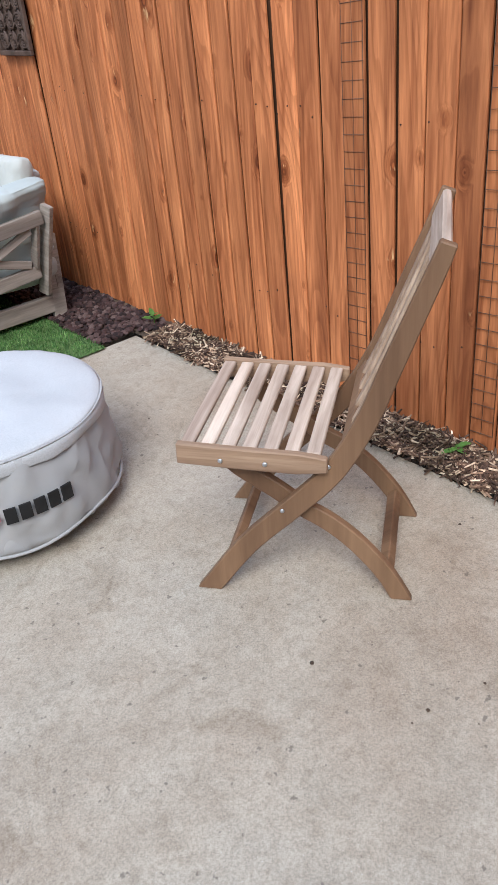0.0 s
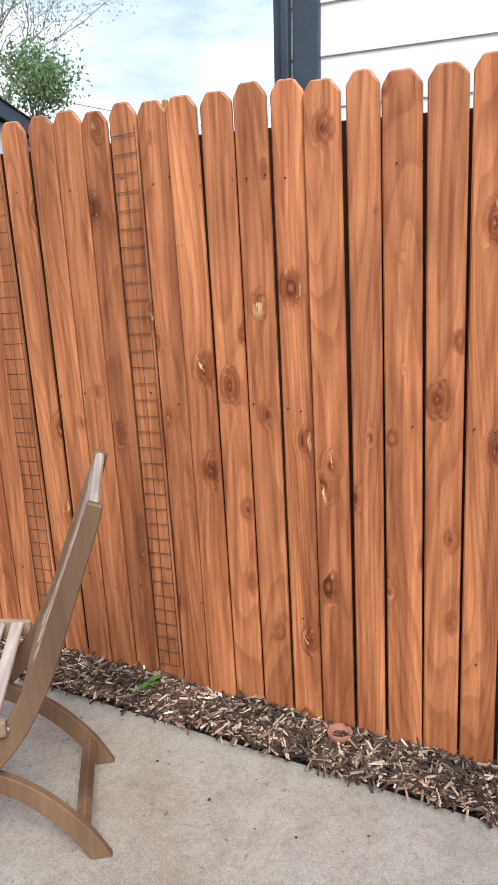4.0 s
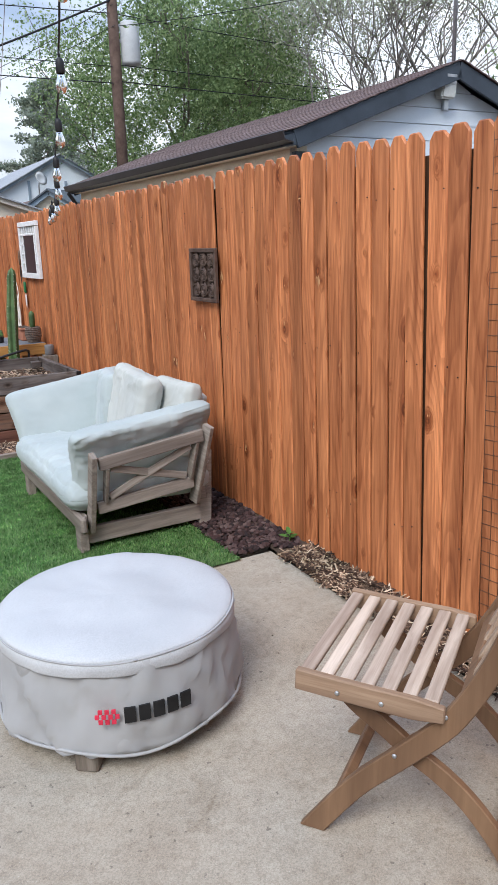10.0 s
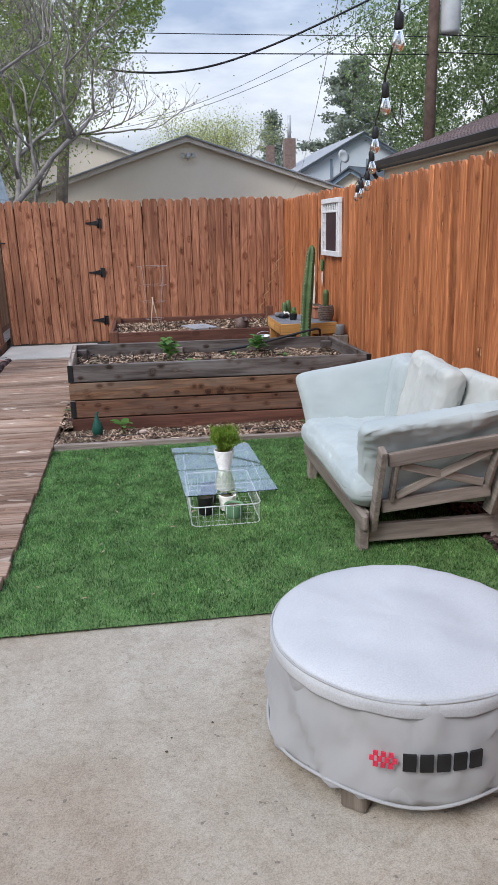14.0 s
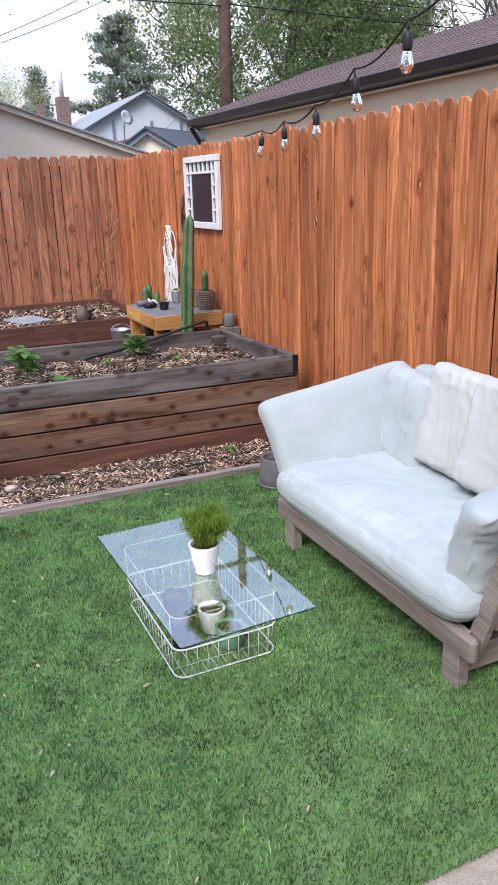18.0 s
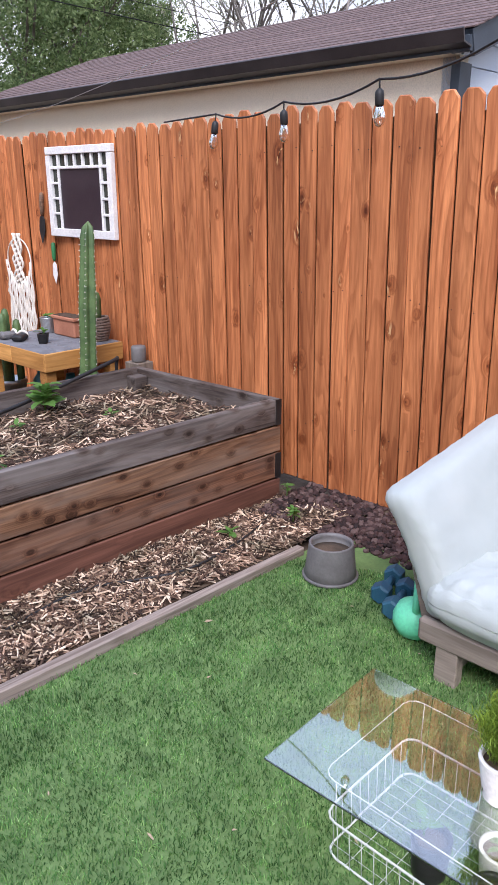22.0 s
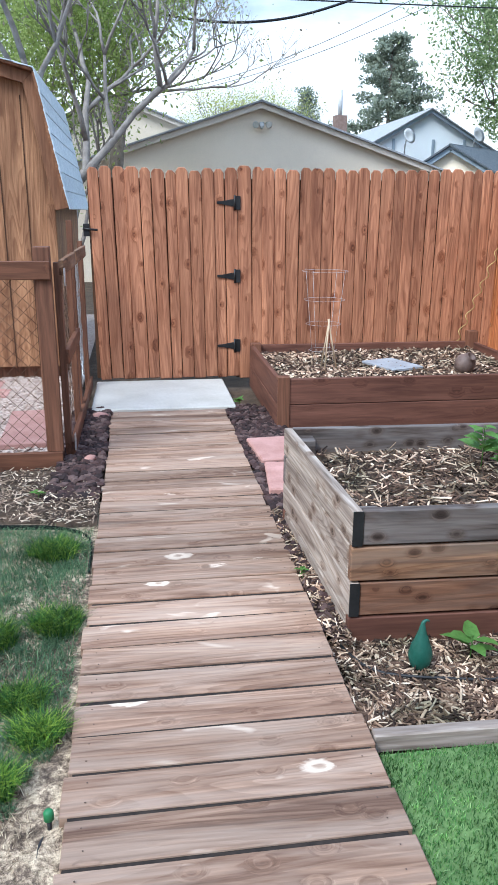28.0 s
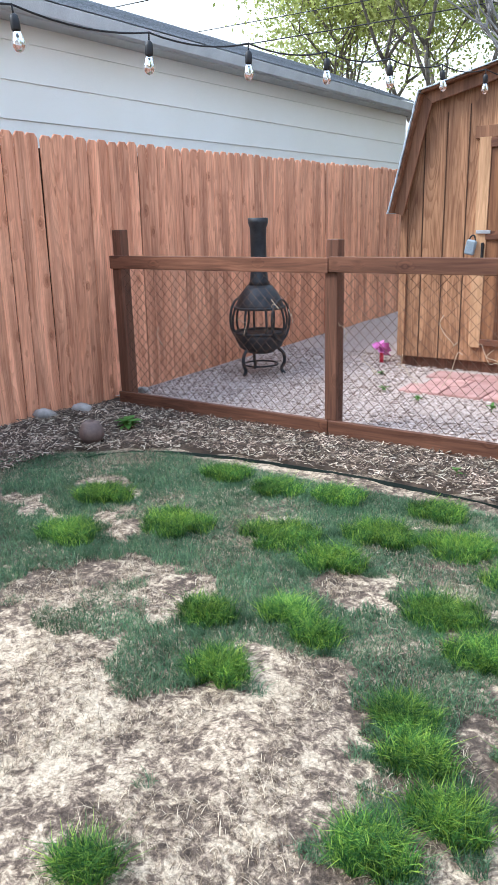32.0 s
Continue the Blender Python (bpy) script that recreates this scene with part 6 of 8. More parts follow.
part("blade", sheet_bm([(-0.022, 0.11), (-0.028, 0.04), (0, -0.02), (0.028, 0.04), (0.022, 0.11), (0, 0.13)], 0.004, 0.001), M["white_paint"], tr, "worn pale blade", m=pose(0, 0, 0, 0, 0, 90))
tr2 = thing("hand_trowel", "old trowel with wooden handle hung on the fence", "trowel", pose(-0.02, 8.45, 1.17, 6, 0, 0))
lathe("handle", [(0.010, 0.13), (0.014, 0.16), (0.016, 0.22), (0.013, 0.27), (0.005, 0.275)], M["bed_brown"], tr2, seg=12)
part("blade", sheet_bm([(-0.03, 0.11), (-0.036, 0.03), (0, -0.06), (0.036, 0.03), (0.03, 0.11), (0, 0.14)], 0.004, 0.001), M["iron"], tr2, "dark steel blade", m=pose(0, 0, 0, 0, 0, 90))


# ---- lawn ----
def lawn_edge(x):
    """The curved far edge of the lawn."""
    return 7.36 + 0.22 * math.sin(max(0.0, min(1.0, (-3.45 - x) / 3.3)) * math.pi) - 0.55 * max(0.0, (-6.3 - x)) ** 1.5


def lawn_height(x, y):
    return 0.006 + 0.022 * noise.noise((x * 2.2, y * 2.2, 4)) + 0.010 * noise.noise((x * 9, y * 9, 4))


plane_sheet("lawn", steps(LX + 0.02, DECK_L + 0.03, 0.07), steps(2.6, 7.75, 0.07), lawn_height, M["lawn"], label="patchy dry lawn soil with straw-coloured thatch")
def border_height(y):
    """The border falls towards the wire fence."""
    return 0.036 - 0.034 * min(1.0, max(0.0, (y - 7.75) / 0.4))


plane_sheet("mulch_border", steps(LX + 0.02, DECK_L - 0.012, 0.09), steps(6.3, 9.6, 0.09), lambda x, y: -0.06 if (y < lawn_edge(x) + 0.06 and x > -7.2) or (y > 8.46 and x < -3.74) else border_height(y) + 0.008 * noise.noise((x * 4, y * 4, 8)), M["soil"], label="soil border round the fenced plot")
CLUMPS = [(-6.17, 6.57, .22), (-5.93, 6.1, .22), (-5.56, 6.46, .26), (-5.79, 7.2, .2), (-5.4, 7.15, .2), (-5.05, 7.2, .2), (-5.03, 6.6, .26), (-4.7, 6.5, .2), (-4.63, 6.85, .24), (-4.5, 7.25, .2),
          (-4.27, 6.9, .24), (-3.95, 6.7, .2), (-4.88, 5.84, .15), (-4.62, 6.0, .14), (-4.45, 5.92, .12), (-4.62, 5.57, .15), (-4.12, 6.3, .2), (-3.9, 6.1, .18), (-4.0, 5.66, .13), (-3.9, 5.52, .14),
          (-3.75, 5.35, .14), (-3.87, 5.16, .14), (-3.6, 6.02, .1), (-3.52, 5.86, .1), (-3.62, 5.66, .1), (-3.6, 7.1, .15), (-4.0, 7.15, .16), (-3.53, 6.47, .13), (-3.76, 6.4, .14), (-4.4, 4.75, .1)]


def clump_points():
    pts, hs = [], []
    for x, y, r in CLUMPS:
        m = int(26000 * r)
        a, q = nrng.uniform(0, 6.28, m), 0.98 * r * np.sqrt(nrng.uniform(0, 1, m))
        q = q * (0.80 + 0.40 * np.sin(3 * a + x * 9) + 0.2 * np.sin(7 * a + y * 5))
        pts.append(np.stack([x + q * np.cos(a), y + q * np.sin(a) * 0.8], 1))
        hs.append(1.15 - 0.7 * q / r)
    m = 330000
    more = np.stack([nrng.uniform(-7.3, DECK_L - 0.03, m), nrng.uniform(4.3, 7.4, m)], 1)
    keep = np.array([noise.noise((x * 2.6, y * 2.6, 7)) + 0.30 * noise.noise((x * 9, y * 9, 3)) + 0.45 * (y - 5.9) > -0.04 for x, y in more])
    pts.append(more[keep])
    hs.append(np.full(keep.sum(), 0.45))
    p, h = np.concatenate(pts), np.concatenate(hs)
    k = (p[:, 0] < DECK_L - 0.03) & (p[:, 1] < np.array([lawn_edge(x) for x in p[:, 0]]) - 0.02)
    return p[k], h[k]


gp_xy, gp_h = clump_points()
low = gp_h <= 0.6
core = (gp_h > 0.86) & (nrng.uniform(0, 1, len(gp_h)) < 0.34 * np.array([noise.noise((x * 1.3, y * 1.3, 5)) > 0.0 for x, y in gp_xy]) + 0.06)
tall = ~low & ~core
blade_field("lawn_grass", gp_xy[core], (0.035, 0.092), 0.0030, 1.3, M["grass_lime"], "lime green young blades in the hearts of the tufts", "grass", 54, np.zeros(core.sum()))
blade_field("lawn_grass", gp_xy[tall], (0.03, 0.095), 0.0030, 1.3, M["grass"], "tall tufts of lawn grass, dark green to lime", "grass", 51, np.zeros(tall.sum()))
blade_field("lawn_grass", gp_xy[low], (0.015, 0.045), 0.0026, 1.5, M["grass_low"], "short thin bluish-green grass between the tufts", "grass", 52, np.zeros(low.sum()))
m = 110000
st = np.stack([nrng.uniform(-7.8, DECK_L - 0.03, m), nrng.uniform(4.0, 7.4, m)], 1)
st = st[[noise.noise((x * 4, y * 4, 17)) > -0.05 for x, y in st]]
blade_field("dry_thatch", st, (0.008, 0.026), 0.0022, 2.4, M["straw"], "dry pale thatch and clippings on the lawn", "grass", 53, np.array([lawn_height(x, y) for x, y in st]) + 0.002)
edge = bend([(DECK_L - 0.02, 6.9, 0.035), (-3.46, 7.25, 0.04), (-3.62, 7.40, 0.04)] + [(x, lawn_edge(x), 0.04) for x in (-3.9, -4.4, -5.0, -5.6, -6.1, -6.5)] + [(-6.78, 7.1, 0.04), (-6.82, 6.8, 0.035), (-7.3, 6.55, 0.03), (-7.85, 6.4, 0.03)], 5)
V, F = [], []
for i, p in enumerate(edge):
    d = (edge[min(i + 1, len(edge) - 1)] - edge[max(i - 1, 0)]).normalized()
    q = Vector((-d.y, d.x, 0)) * 0.004
    V += [p + q + Vector((0, 0, -0.020)), p - q + Vector((0, 0, -0.020)), p - q - Vector((0, 0, 0.09)), p + q - Vector((0, 0, 0.09))]
    if i:
        o = (i - 1) * 4
        F += [(o + k, o + (k + 1) % 4, o + 4 + (k + 1) % 4, o + 4 + k) for k in range(4)]
tagged(put("lawn_edging", mesh_of("lawn_edging", V, F, M["edging"], True)), "dark green plastic edging curving round the lawn", "edging", kind="structure")


def border_ok(x, y):
    return (y > lawn_edge(x) - 0.01 or x < -7.0) and y < 8.30 and x < DECK_L - 0.02


scatter("wood_mulch", 26000, (LX + 0.05, 6.4, DECK_L - 0.02, 8.30), lambda x, y: border_height(y) + 0.002, chip_shape(0.008, 0.060, 0.0058, 0.0035, 0.022, 0.3), M["mulch_pale"], "shredded wood mulch border along the wire fence", "mulch", 54, keep=border_ok)
scatter("lava_rock", 1000, (-3.70, 7.7, DECK_L - 0.015, 9.55), lambda x, y: 0.028, rock_shape(0.012, 0.034), M["lava"], "dark lava rock beside the boardwalk", "rock", 55)
scatter("lava_rock", 2600, (DECK_R + 0.01, 6.3, -2.20, 9.6), lambda x, y: 0.012, rock_shape(0.012, 0.032), M["lava"], "dark lava rock between boardwalk and beds", "rock", 56, keep=lambda x, y: x < -2.49 or y > 7.36)
scatter("lava_rock", 420, (DECK_R + 0.005, 6.25, -2.475, 7.45), lambda x, y: 0.012, rock_shape(0.010, 0.024), M["lava"], "dark lava rock in the gap beside the raised bed", "rock", 58)
scatter("wood_mulch", 567, (DECK_R + 0.005, 6.2, -2.475, 7.45), lambda x, y: 0.025, chip_shape(0.010, 0.058, 0.0065, 0.004, 0.02), M["mulch_mid"], "mulch chips in the gap beside the raised bed", "mulch", 59)
for k, (x, y, tz) in enumerate(((-2.36, 8.40, 4), (-2.36, 7.88, -6))):
    tagged(bar("stepping_stone", (0.30, 0.46, 0.045), (x, y, 0.040), M["brick_red"], None, (0, 0, tz), 0.008), "flat pinkish-red stepping stone between the beds", "paver", "stepping stones")
for k, (x, y, s) in enumerate(((-3.52, 8.35, .055), (-3.50, 9.35, .06), (-7.80, 7.55, .1), (-7.72, 7.85, .1), (-7.75, 8.62, .07))):
    tagged(put("field_stone", mesh_of("field_stone", *rock_shape(s * .95, s, 0.55)(random.Random(k + 5)), M["stone"] if k > 1 else M["brick_red"], True), None, pose(x, y, 0.02)), "rough stone lying at the edge of the mulch", "stone", "edge stones")
ball = thing("clay_ball", "dark brown glazed clay ball on the mulch", "ornament", pose(-6.96, 7.25, 0.03))
lathe("body", [(0.012, 0), (0.055, 0.012), (0.085, 0.06), (0.085, 0.095), (0.06, 0.145), (0.03, 0.162), (0.024, 0.155), (0.02, 0.12)], M["clay_dark"], ball, seg=28)
leafy("strawberry_plant", (-6.98, 7.62, 0.04), 0.10, 26, "leafy green plant in the mulch border", 81, True, 0.10)
leafy("weed_sprout", (-4.62, 7.82, 0.04), 0.05, 7, "small yellow-green weed in the mulch", 82)
leafy("weed_sprout", (-3.75, 7.75, 0.04), 0.04, 7, "small green weed in the mulch", 83)
leafy("weed_sprout", (-2.44, 9.65, 0.02), 0.06, 16, "green weed beside the gate landing", 84)
leafy("weed_sprout", (-2.55, 6.75, 0.02), 0.04, 8, "green weed beside the boardwalk", 85)


valve = thing("drip_valve", "small green and black drip valve beside the boardwalk", "valve", pose(-3.455, 5.52, -0.02))
tube("riser", [(0, 0, -0.01), (0, 0, 0.05)], 0.006, M["cable"], valve, 8)
lathe("cap", [(0.008, 0.05), (0.013, 0.054), (0.013, 0.075), (0.008, 0.082), (0.002, 0.083)], M["green_handle"], valve, seg=14, label="green screw cap")
tube("hose", bend([(0, 0, 0.015), (-0.02, -0.05, 0.02), (-0.015, -0.14, 0.015), (0.01, -0.26, 0.01)], 5), 0.006, M["cable"], valve, 6)


# ---- gate ----
gate = thing("gate", "brown-stained cedar picket gate with three black strap hinges", "gate", pose(-3.585, BY, 0))
HINGES = (1.55, 0.95, 0.35)
for z in HINGES:
    h = new("hinge")
    h.parent = gate
    h.matrix_basis = pose(1.215, -0.004, z)
    part("leaf_plate", sheet_bm([(0.0, -0.055), (0.05, -0.055), (0.05, 0.055), (0.0, 0.055)], 0.008, 0.001), M["black"], h)
    part("strap", sheet_bm([(0.0, -0.032), (0.0, 0.032), (-0.10, 0.014), (-0.15, 0.010), (-0.15, -0.010), (-0.10, -0.014)], 0.007, 0.001), M["black"], h)
    tube("pin", [(0, -0.006, -0.06), (0, -0.006, 0.06)], 0.008, M["black"], h, 8)
for z in (0.35, 1.0, 1.6):
    bar("rail", (1.22, 0.04, 0.09), (0.62, 0.06, z), M["rail"], gate)
lt = new("latch")
lt.parent = gate
lt.matrix_basis = pose(0.02, -0.02, 1.33)
part("latch_plate", box_bm(0.05, 0.012, 0.10, 0.003), M["black"], lt, m=pose(-0.03, 0, 0))
tube("latch_bar", [(-0.06, -0.01, 0.01), (0.06, -0.01, 0.0)], 0.009, M["black"], lt, 8)


# ---- wire-fenced plot ----
GY = 8.34
plot = thing("wire_fence", "low brown timber fence with diamond wire mesh round a gravel plot", "fence")
POSTS = ((-7.68, 1.42), (-5.72, 1.33), (-3.72, 1.29))
for x, h in POSTS:
    bar("post", (0.09, 0.09, h + 0.1), (x, GY + 0.06, h / 2 - 0.05), M["post"], plot, (0, 0, 0), 0.004)
    bar("post_face", (0.09, 0.03, 1.008), (x + 0.01, GY - 0.001, 0.615), M["post"], plot)
for a, b in zip(POSTS[:-1], POSTS[1:]):
    between("top_rail", (a[0] - (0.04 if a[0] < -7 else -0.002), GY - 0.022, 1.172), (b[0] + (0.05 if b[0] > -4 else -0.002), GY - 0.022, 1.165), 0.10, 0.036, M["rail"], plot)
    between("bottom_rail", (a[0] - (0.04 if a[0] < -7 else -0.002), GY - 0.022, 0.045), (b[0] + (0.05 if b[0] > -4 else -0.002), GY - 0.022, 0.045), 0.13, 0.036, M["rail"], plot)


def mesh_wires(name, x0, x1, z0, z1, y, step, parent, mat, r=0.0016, axis="x"):
    runs = []
    h = z1 - z0
    c = x0 - h
    while c < x1:
        for sg in (1, -1):
            a, b = c, c + h
            lo, hi = max(a, x0), min(b, x1)
            if hi - lo > 0.01:
                za, zb = z0 + (lo - a), z0 + (hi - a)
                if sg < 0:
                    za, zb = z1 - (lo - a), z1 - (hi - a)
                n = 2
                pts = [((lo + (hi - lo) * k / n), y + 0.004 * math.sin(c * 31 + k * 2), za + (zb - za) * k / n) for k in range(n + 1)]
                if axis == "y":
                    pts = [(q[1], q[0], q[2]) for q in pts]
                runs.append((pts, r))
        c += step
    return tubes(name, runs, mat, parent, 4)


for a, b in zip(POSTS[:-1], POSTS[1:]):
    mesh_wires("diamond_mesh", a[0] + 0.05, b[0] - 0.04, 0.11, 1.125, GY + 0.022, 0.078, plot, M["link"])
g = random.Random(12)
for k in range(16):
    x, z = g.uniform(-7.3, -3.9), g.uniform(0.45, 1.05)
    pts = [(x, GY + 0.012, z)]
    for _ in range(5):
        pts.append((pts[-1][0] + g.uniform(-0.05, 0.07), GY + 0.012 + g.uniform(-0.008, 0.008), pts[-1][2] + g.uniform(-0.08, 0.03)))
    tube("dry_vine", bend(pts, 3), 0.0022, M["straw_pole"], plot, 4, label="dead pale vine caught in the mesh")
side = thing("side_gate", "narrow timber and wire side gate of the plot", "gate", pose(-3.645, GY + 0.06, 0, 0, 0, 90))
for x, h in ((0.06, 1.20), (0.78, 1.20), (1.02, 1.42), (1.88, 1.25)):
    bar("upright", (0.06, 0.04, h), (x, 0, h / 2), M["post"], side)
for z, x0, x1 in ((1.17, 0.03, 0.9), (0.66, 0.03, 0.9), (0.09, 0.03, 0.9), (1.17, 1.0, 1.95), (0.09, 0.9, 1.95)):
    between("crossbar", (x0, -0.024, z), (x1, -0.024, z), 0.085, 0.03, M["rail"] if z < 1 else M["bed_brown"], side)
mesh_wires("diamond_mesh", 0.08, 0.78, 0.13, 1.13, 0.02, 0.078, side, M["link"])
mesh_wires("chicken_wire", 1.04, 1.86, 0.13, 1.13, 0.02, 0.038, side, M["steel"], 0.0016)
for z in (0.14, 1.12):
    part("gate_hinge", box_bm(0.05, 0.008, 0.10, 0.002), M["steel"], side, m=pose(0.02, -0.043, z))
gravel_z = 0.03
plane_sheet("gravel_bed", steps(LX + 0.01, -3.70, 0.2), steps(GY + 0.08, 14.5, 0.2), lambda x, y: gravel_z + 0.016 * max(0, y - 9) + 0.01 * noise.noise((x * 2, y * 2, 9)), M["gravel_base"], label="pale gravel ground of the fenced plot")
scatter("gravel", 11000, (LX + 0.05, GY + 0.1, -3.72, 11.2), lambda x, y: gravel_z + 0.016 * max(0, y - 9), rock_shape(0.007, 0.017, 0.6), M["gravel"], "loose pale gravel in the fenced plot", "gravel", 57, keep=lambda x, y: not (-5.85 < x < -4.36 and 9.65 < y < 10.7))
for r in range(3):
    for c in range(4):
        x = -5.62 + 0.36 * c + (0.10 if r % 2 else 0)
        w = 0.35
        tagged(bar("paver", (w, 0.30, 0.045), (x, 9.82 + 0.31 * r, gravel_z + 0.012), M["brick_red"], None, (g.gauss(0, 0.6), g.gauss(0, 0.6), g.gauss(0, 0.8)), 0.006), "flat red concrete paver before the shed door", "paver", "pavers before the shed")
tagged(bar("paver", (0.30, 0.85, 0.04), (-3.98, 9.1, gravel_z + 0.012), M["brick_red"], None, (0, 0, 3), 0.006), "long red paver inside the side gate", "paver", "pavers before the shed")
for k, (x, y) in enumerate(((-6.2, 10.2), (-5.9, 9.6), (-4.3, 9.5), (-4.9, 9.35), (-5.5, 9.4))):
    leafy("weed_sprout", (x, y, gravel_z + 0.02), 0.05, 12, "low green weed growing through the gravel", 90 + k, False, 0.06)


# ---- chiminea ----
def chiminea():
    c = thing("chiminea", "black cast-iron chiminea with a tall flue on curved legs", "chiminea", pose(-7.28, 9.80, 0.045, 0, 0, -20))
    I = M["iron"]
    lathe("flue", [(0.105, 0.84), (0.085, 0.88), (0.075, 1.0), (0.073, 1.25), (0.078, 1.36), (0.092, 1.40), (0.094, 1.44), (0.084, 1.445), (0.07, 1.44), (0.066, 1.3), (0.066, 0.9)], I, c, seg=28)
    lathe("hood", [(0.235, 0.62), (0.225, 0.66), (0.19, 0.74), (0.14, 0.81), (0.10, 0.845), (0.095, 0.83), (0.13, 0.79), (0.18, 0.72), (0.21, 0.63)], I, c, seg=32)
    lathe("bowl", [(0.03, 0.19), (0.12, 0.205), (0.20, 0.26), (0.24, 0.34), (0.245, 0.40), (0.238, 0.40), (0.19, 0.28), (0.03, 0.22)], I, c, seg=32)
    lathe("grate", [(0.225, 0.385), (0.225, 0.39), (0.01, 0.39)], I, c, seg=24)
    for k in range(8):
        a = radians(45 * k + 22)
        pts = [(r * math.cos(a), r * math.sin(a), z) for r, z in ((0.243, 0.39), (0.262, 0.46), (0.262, 0.54), (0.235, 0.64))]
        tube("bar", bend(pts, 4), 0.011, I, c, 6)
    for z, r in ((0.40, 0.248), (0.635, 0.238)):
        tube("hoop", [(r * math.cos(a), r * math.sin(a), z) for a in np.linspace(0, 6.2832, 37)[:-1]], 0.012, I, c, 6, True)
    for s0 in (0, 180):
        pts = [(0.25 * math.sin(radians(a)) * 0.62, 0.25 * math.cos(radians(20)), 0.52 + 0.19 * math.cos(radians(a))) for a in range(-180, 181, 15)]
        R = Matrix.Rotation(radians(s0 - 70), 3, "Z")
        tube("door_arch", [R @ Vector(p) for p in pts[:-1]], 0.012, I, c, 6, True)
    for k in range(3):
        a = radians(120 * k + 40)
        pts = [(r * math.cos(a), r * math.sin(a), z) for r, z in ((0.17, 0.25), (0.225, 0.20), (0.235, 0.12), (0.205, 0.05), (0.235, 0.0))]
        tube("leg", bend(pts, 4), 0.016, I, c, 7)
    tube("leg_ring", [(0.165 * math.cos(a), 0.165 * math.sin(a), 0.09) for a in np.linspace(0, 6.2832, 31)[:-1]], 0.009, I, c, 6, True)
    return c


chiminea()
pk = thing("pink_pinwheel_flower", "crumpled bright pink flower ornament on the gravel", "ornament", pose(-6.45, 10.75, 0.06))
pk.name = "pink_ornament"
g = random.Random(8)
for k in range(14):
    put("petal", MESHES.setdefault("petal", leaf_mesh(M["pink"], 0.11, 0.09, 0.5)), pk, pose(0, 0, 0.08 + 0.005 * k, g.uniform(-60, 20), g.uniform(-70, 0), k * 47))
lathe("stem", [(0.02, 0), (0.02, 0.1), (0.004, 0.11)], M["red_mark"], pk, seg=10)


# ---- shed ----
def shed():
    s = thing("garden_shed", "brown wooden gambrel-roofed garden shed with a closed plank door", "shed", pose(-5.05, 10.65, 0))
    Z0 = 0.17
    prof = [(-1.185, Z0), (-1.185, 1.56), (-0.92, 2.45), (0.16, 2.70), (1.03, 2.48), (1.20, 1.56), (1.20, Z0)]
    D = 2.3
    part("front_wall", sheet_bm(prof, 0.03), M["shed_wood"], s, m=pose(0, 0.015, 0))
    part("rear_wall", sheet_bm(prof, 0.03), M["shed_wood"], s, m=pose(0, D, 0))
    for x in (-1.17, 1.185):
        bar("side_wall", (0.03, D - 0.05, 1.40), (x, D / 2, Z0 + 0.70), M["shed_wood"], s)
    bar("skid", (2.36, 2.2, 0.16), (0, D / 2 + 0.02, 0.085), M["post"], s)
    # siding grooves are not cut: dark strips paint their shade on the wall
    for x in (-0.98, -0.78, -0.58, 0.58, 0.78, 0.98):
        h = 2.69 - 0.26 * abs(x - 0.16) if abs(x) < 1.0 else 1.95
        bar("groove_batten", (0.008, 0.006, h - Z0 - 0.12), (x, -0.002, Z0 + (h - Z0 - 0.12) / 2), M["groove_shade"], s, bevel=0)
    roofs = [((-1.225, 1.50), (-0.975, 2.48)), ((-0.975, 2.48), (0.16, 2.745)), ((0.16, 2.745), (1.10, 2.51)), ((1.10, 2.51), (1.30, 1.50))]
    for k, (a, b) in enumerate(roofs):
        d = Vector((b[0] - a[0], 0, b[1] - a[1]))
        ang = math.degrees(math.atan2(d.z, d.x))
        n = Vector((-d.z, 0, d.x)).normalized()
        mid = Vector(((a[0] + b[0]) / 2, 1.12, (a[1] + b[1]) / 2)) + n * 0.012
        bar("roof_deck", (d.length, 2.56, 0.02), tuple(mid), M["shed_trim"], s, (0, -ang, 0))
        rows = 7 if k in (0, 3) else 8
        for i in range(rows):
            u = (i + 0.5) / rows
            if k < 2:
                c = Vector((a[0], 1.12, a[1])) + d * u + n * (0.030 - 0.004)
                tilt = -ang + 2.2
            else:
                c = Vector((a[0], 1.12, a[1])) + d * u + n * (0.030 - 0.004)
                tilt = -ang - 2.2
            bar("shingle_course", (d.length / rows * 1.22, 2.60, 0.008), tuple(c), M["shingle_blue"], s, (0, tilt, 0), 0.002)
    run = [Vector((x, 0, z)) for x, z in ((-1.225, 1.50), (-0.975, 2.48), (0.16, 2.745), (1.10, 2.51), (1.30, 1.50))]
    inner = []
    for i, q in enumerate(run):
        nn = []
        for u, w in ((i - 1, i), (i, i + 1)):
            if u >= 0 and w < len(run):
                e = (run[w] - run[u]).normalized()
                nn.append(Vector((e.z, 0, -e.x)))
        m = sum(nn, Vector()).normalized()
        inner.append(q + m * (0.092 / max(0.5, m.dot(nn[0]))))
    for i in range(4):
        part("fascia", sheet_bm([(q.x, q.z) for q in (run[i], run[i + 1], inner[i + 1], inner[i])], 0.03, 0.002), M["shed_trim"], s, m=pose(0, -0.075, 0))
    # the door and its frame
    bar("door_trim", (0.105, 0.028, 1.80), (-0.43, -0.016, 1.20), M["shed_light"], s)
    bar("door_trim", (0.105, 0.028, 1.80), (0.44, -0.016, 1.20), M["shed_light"], s)
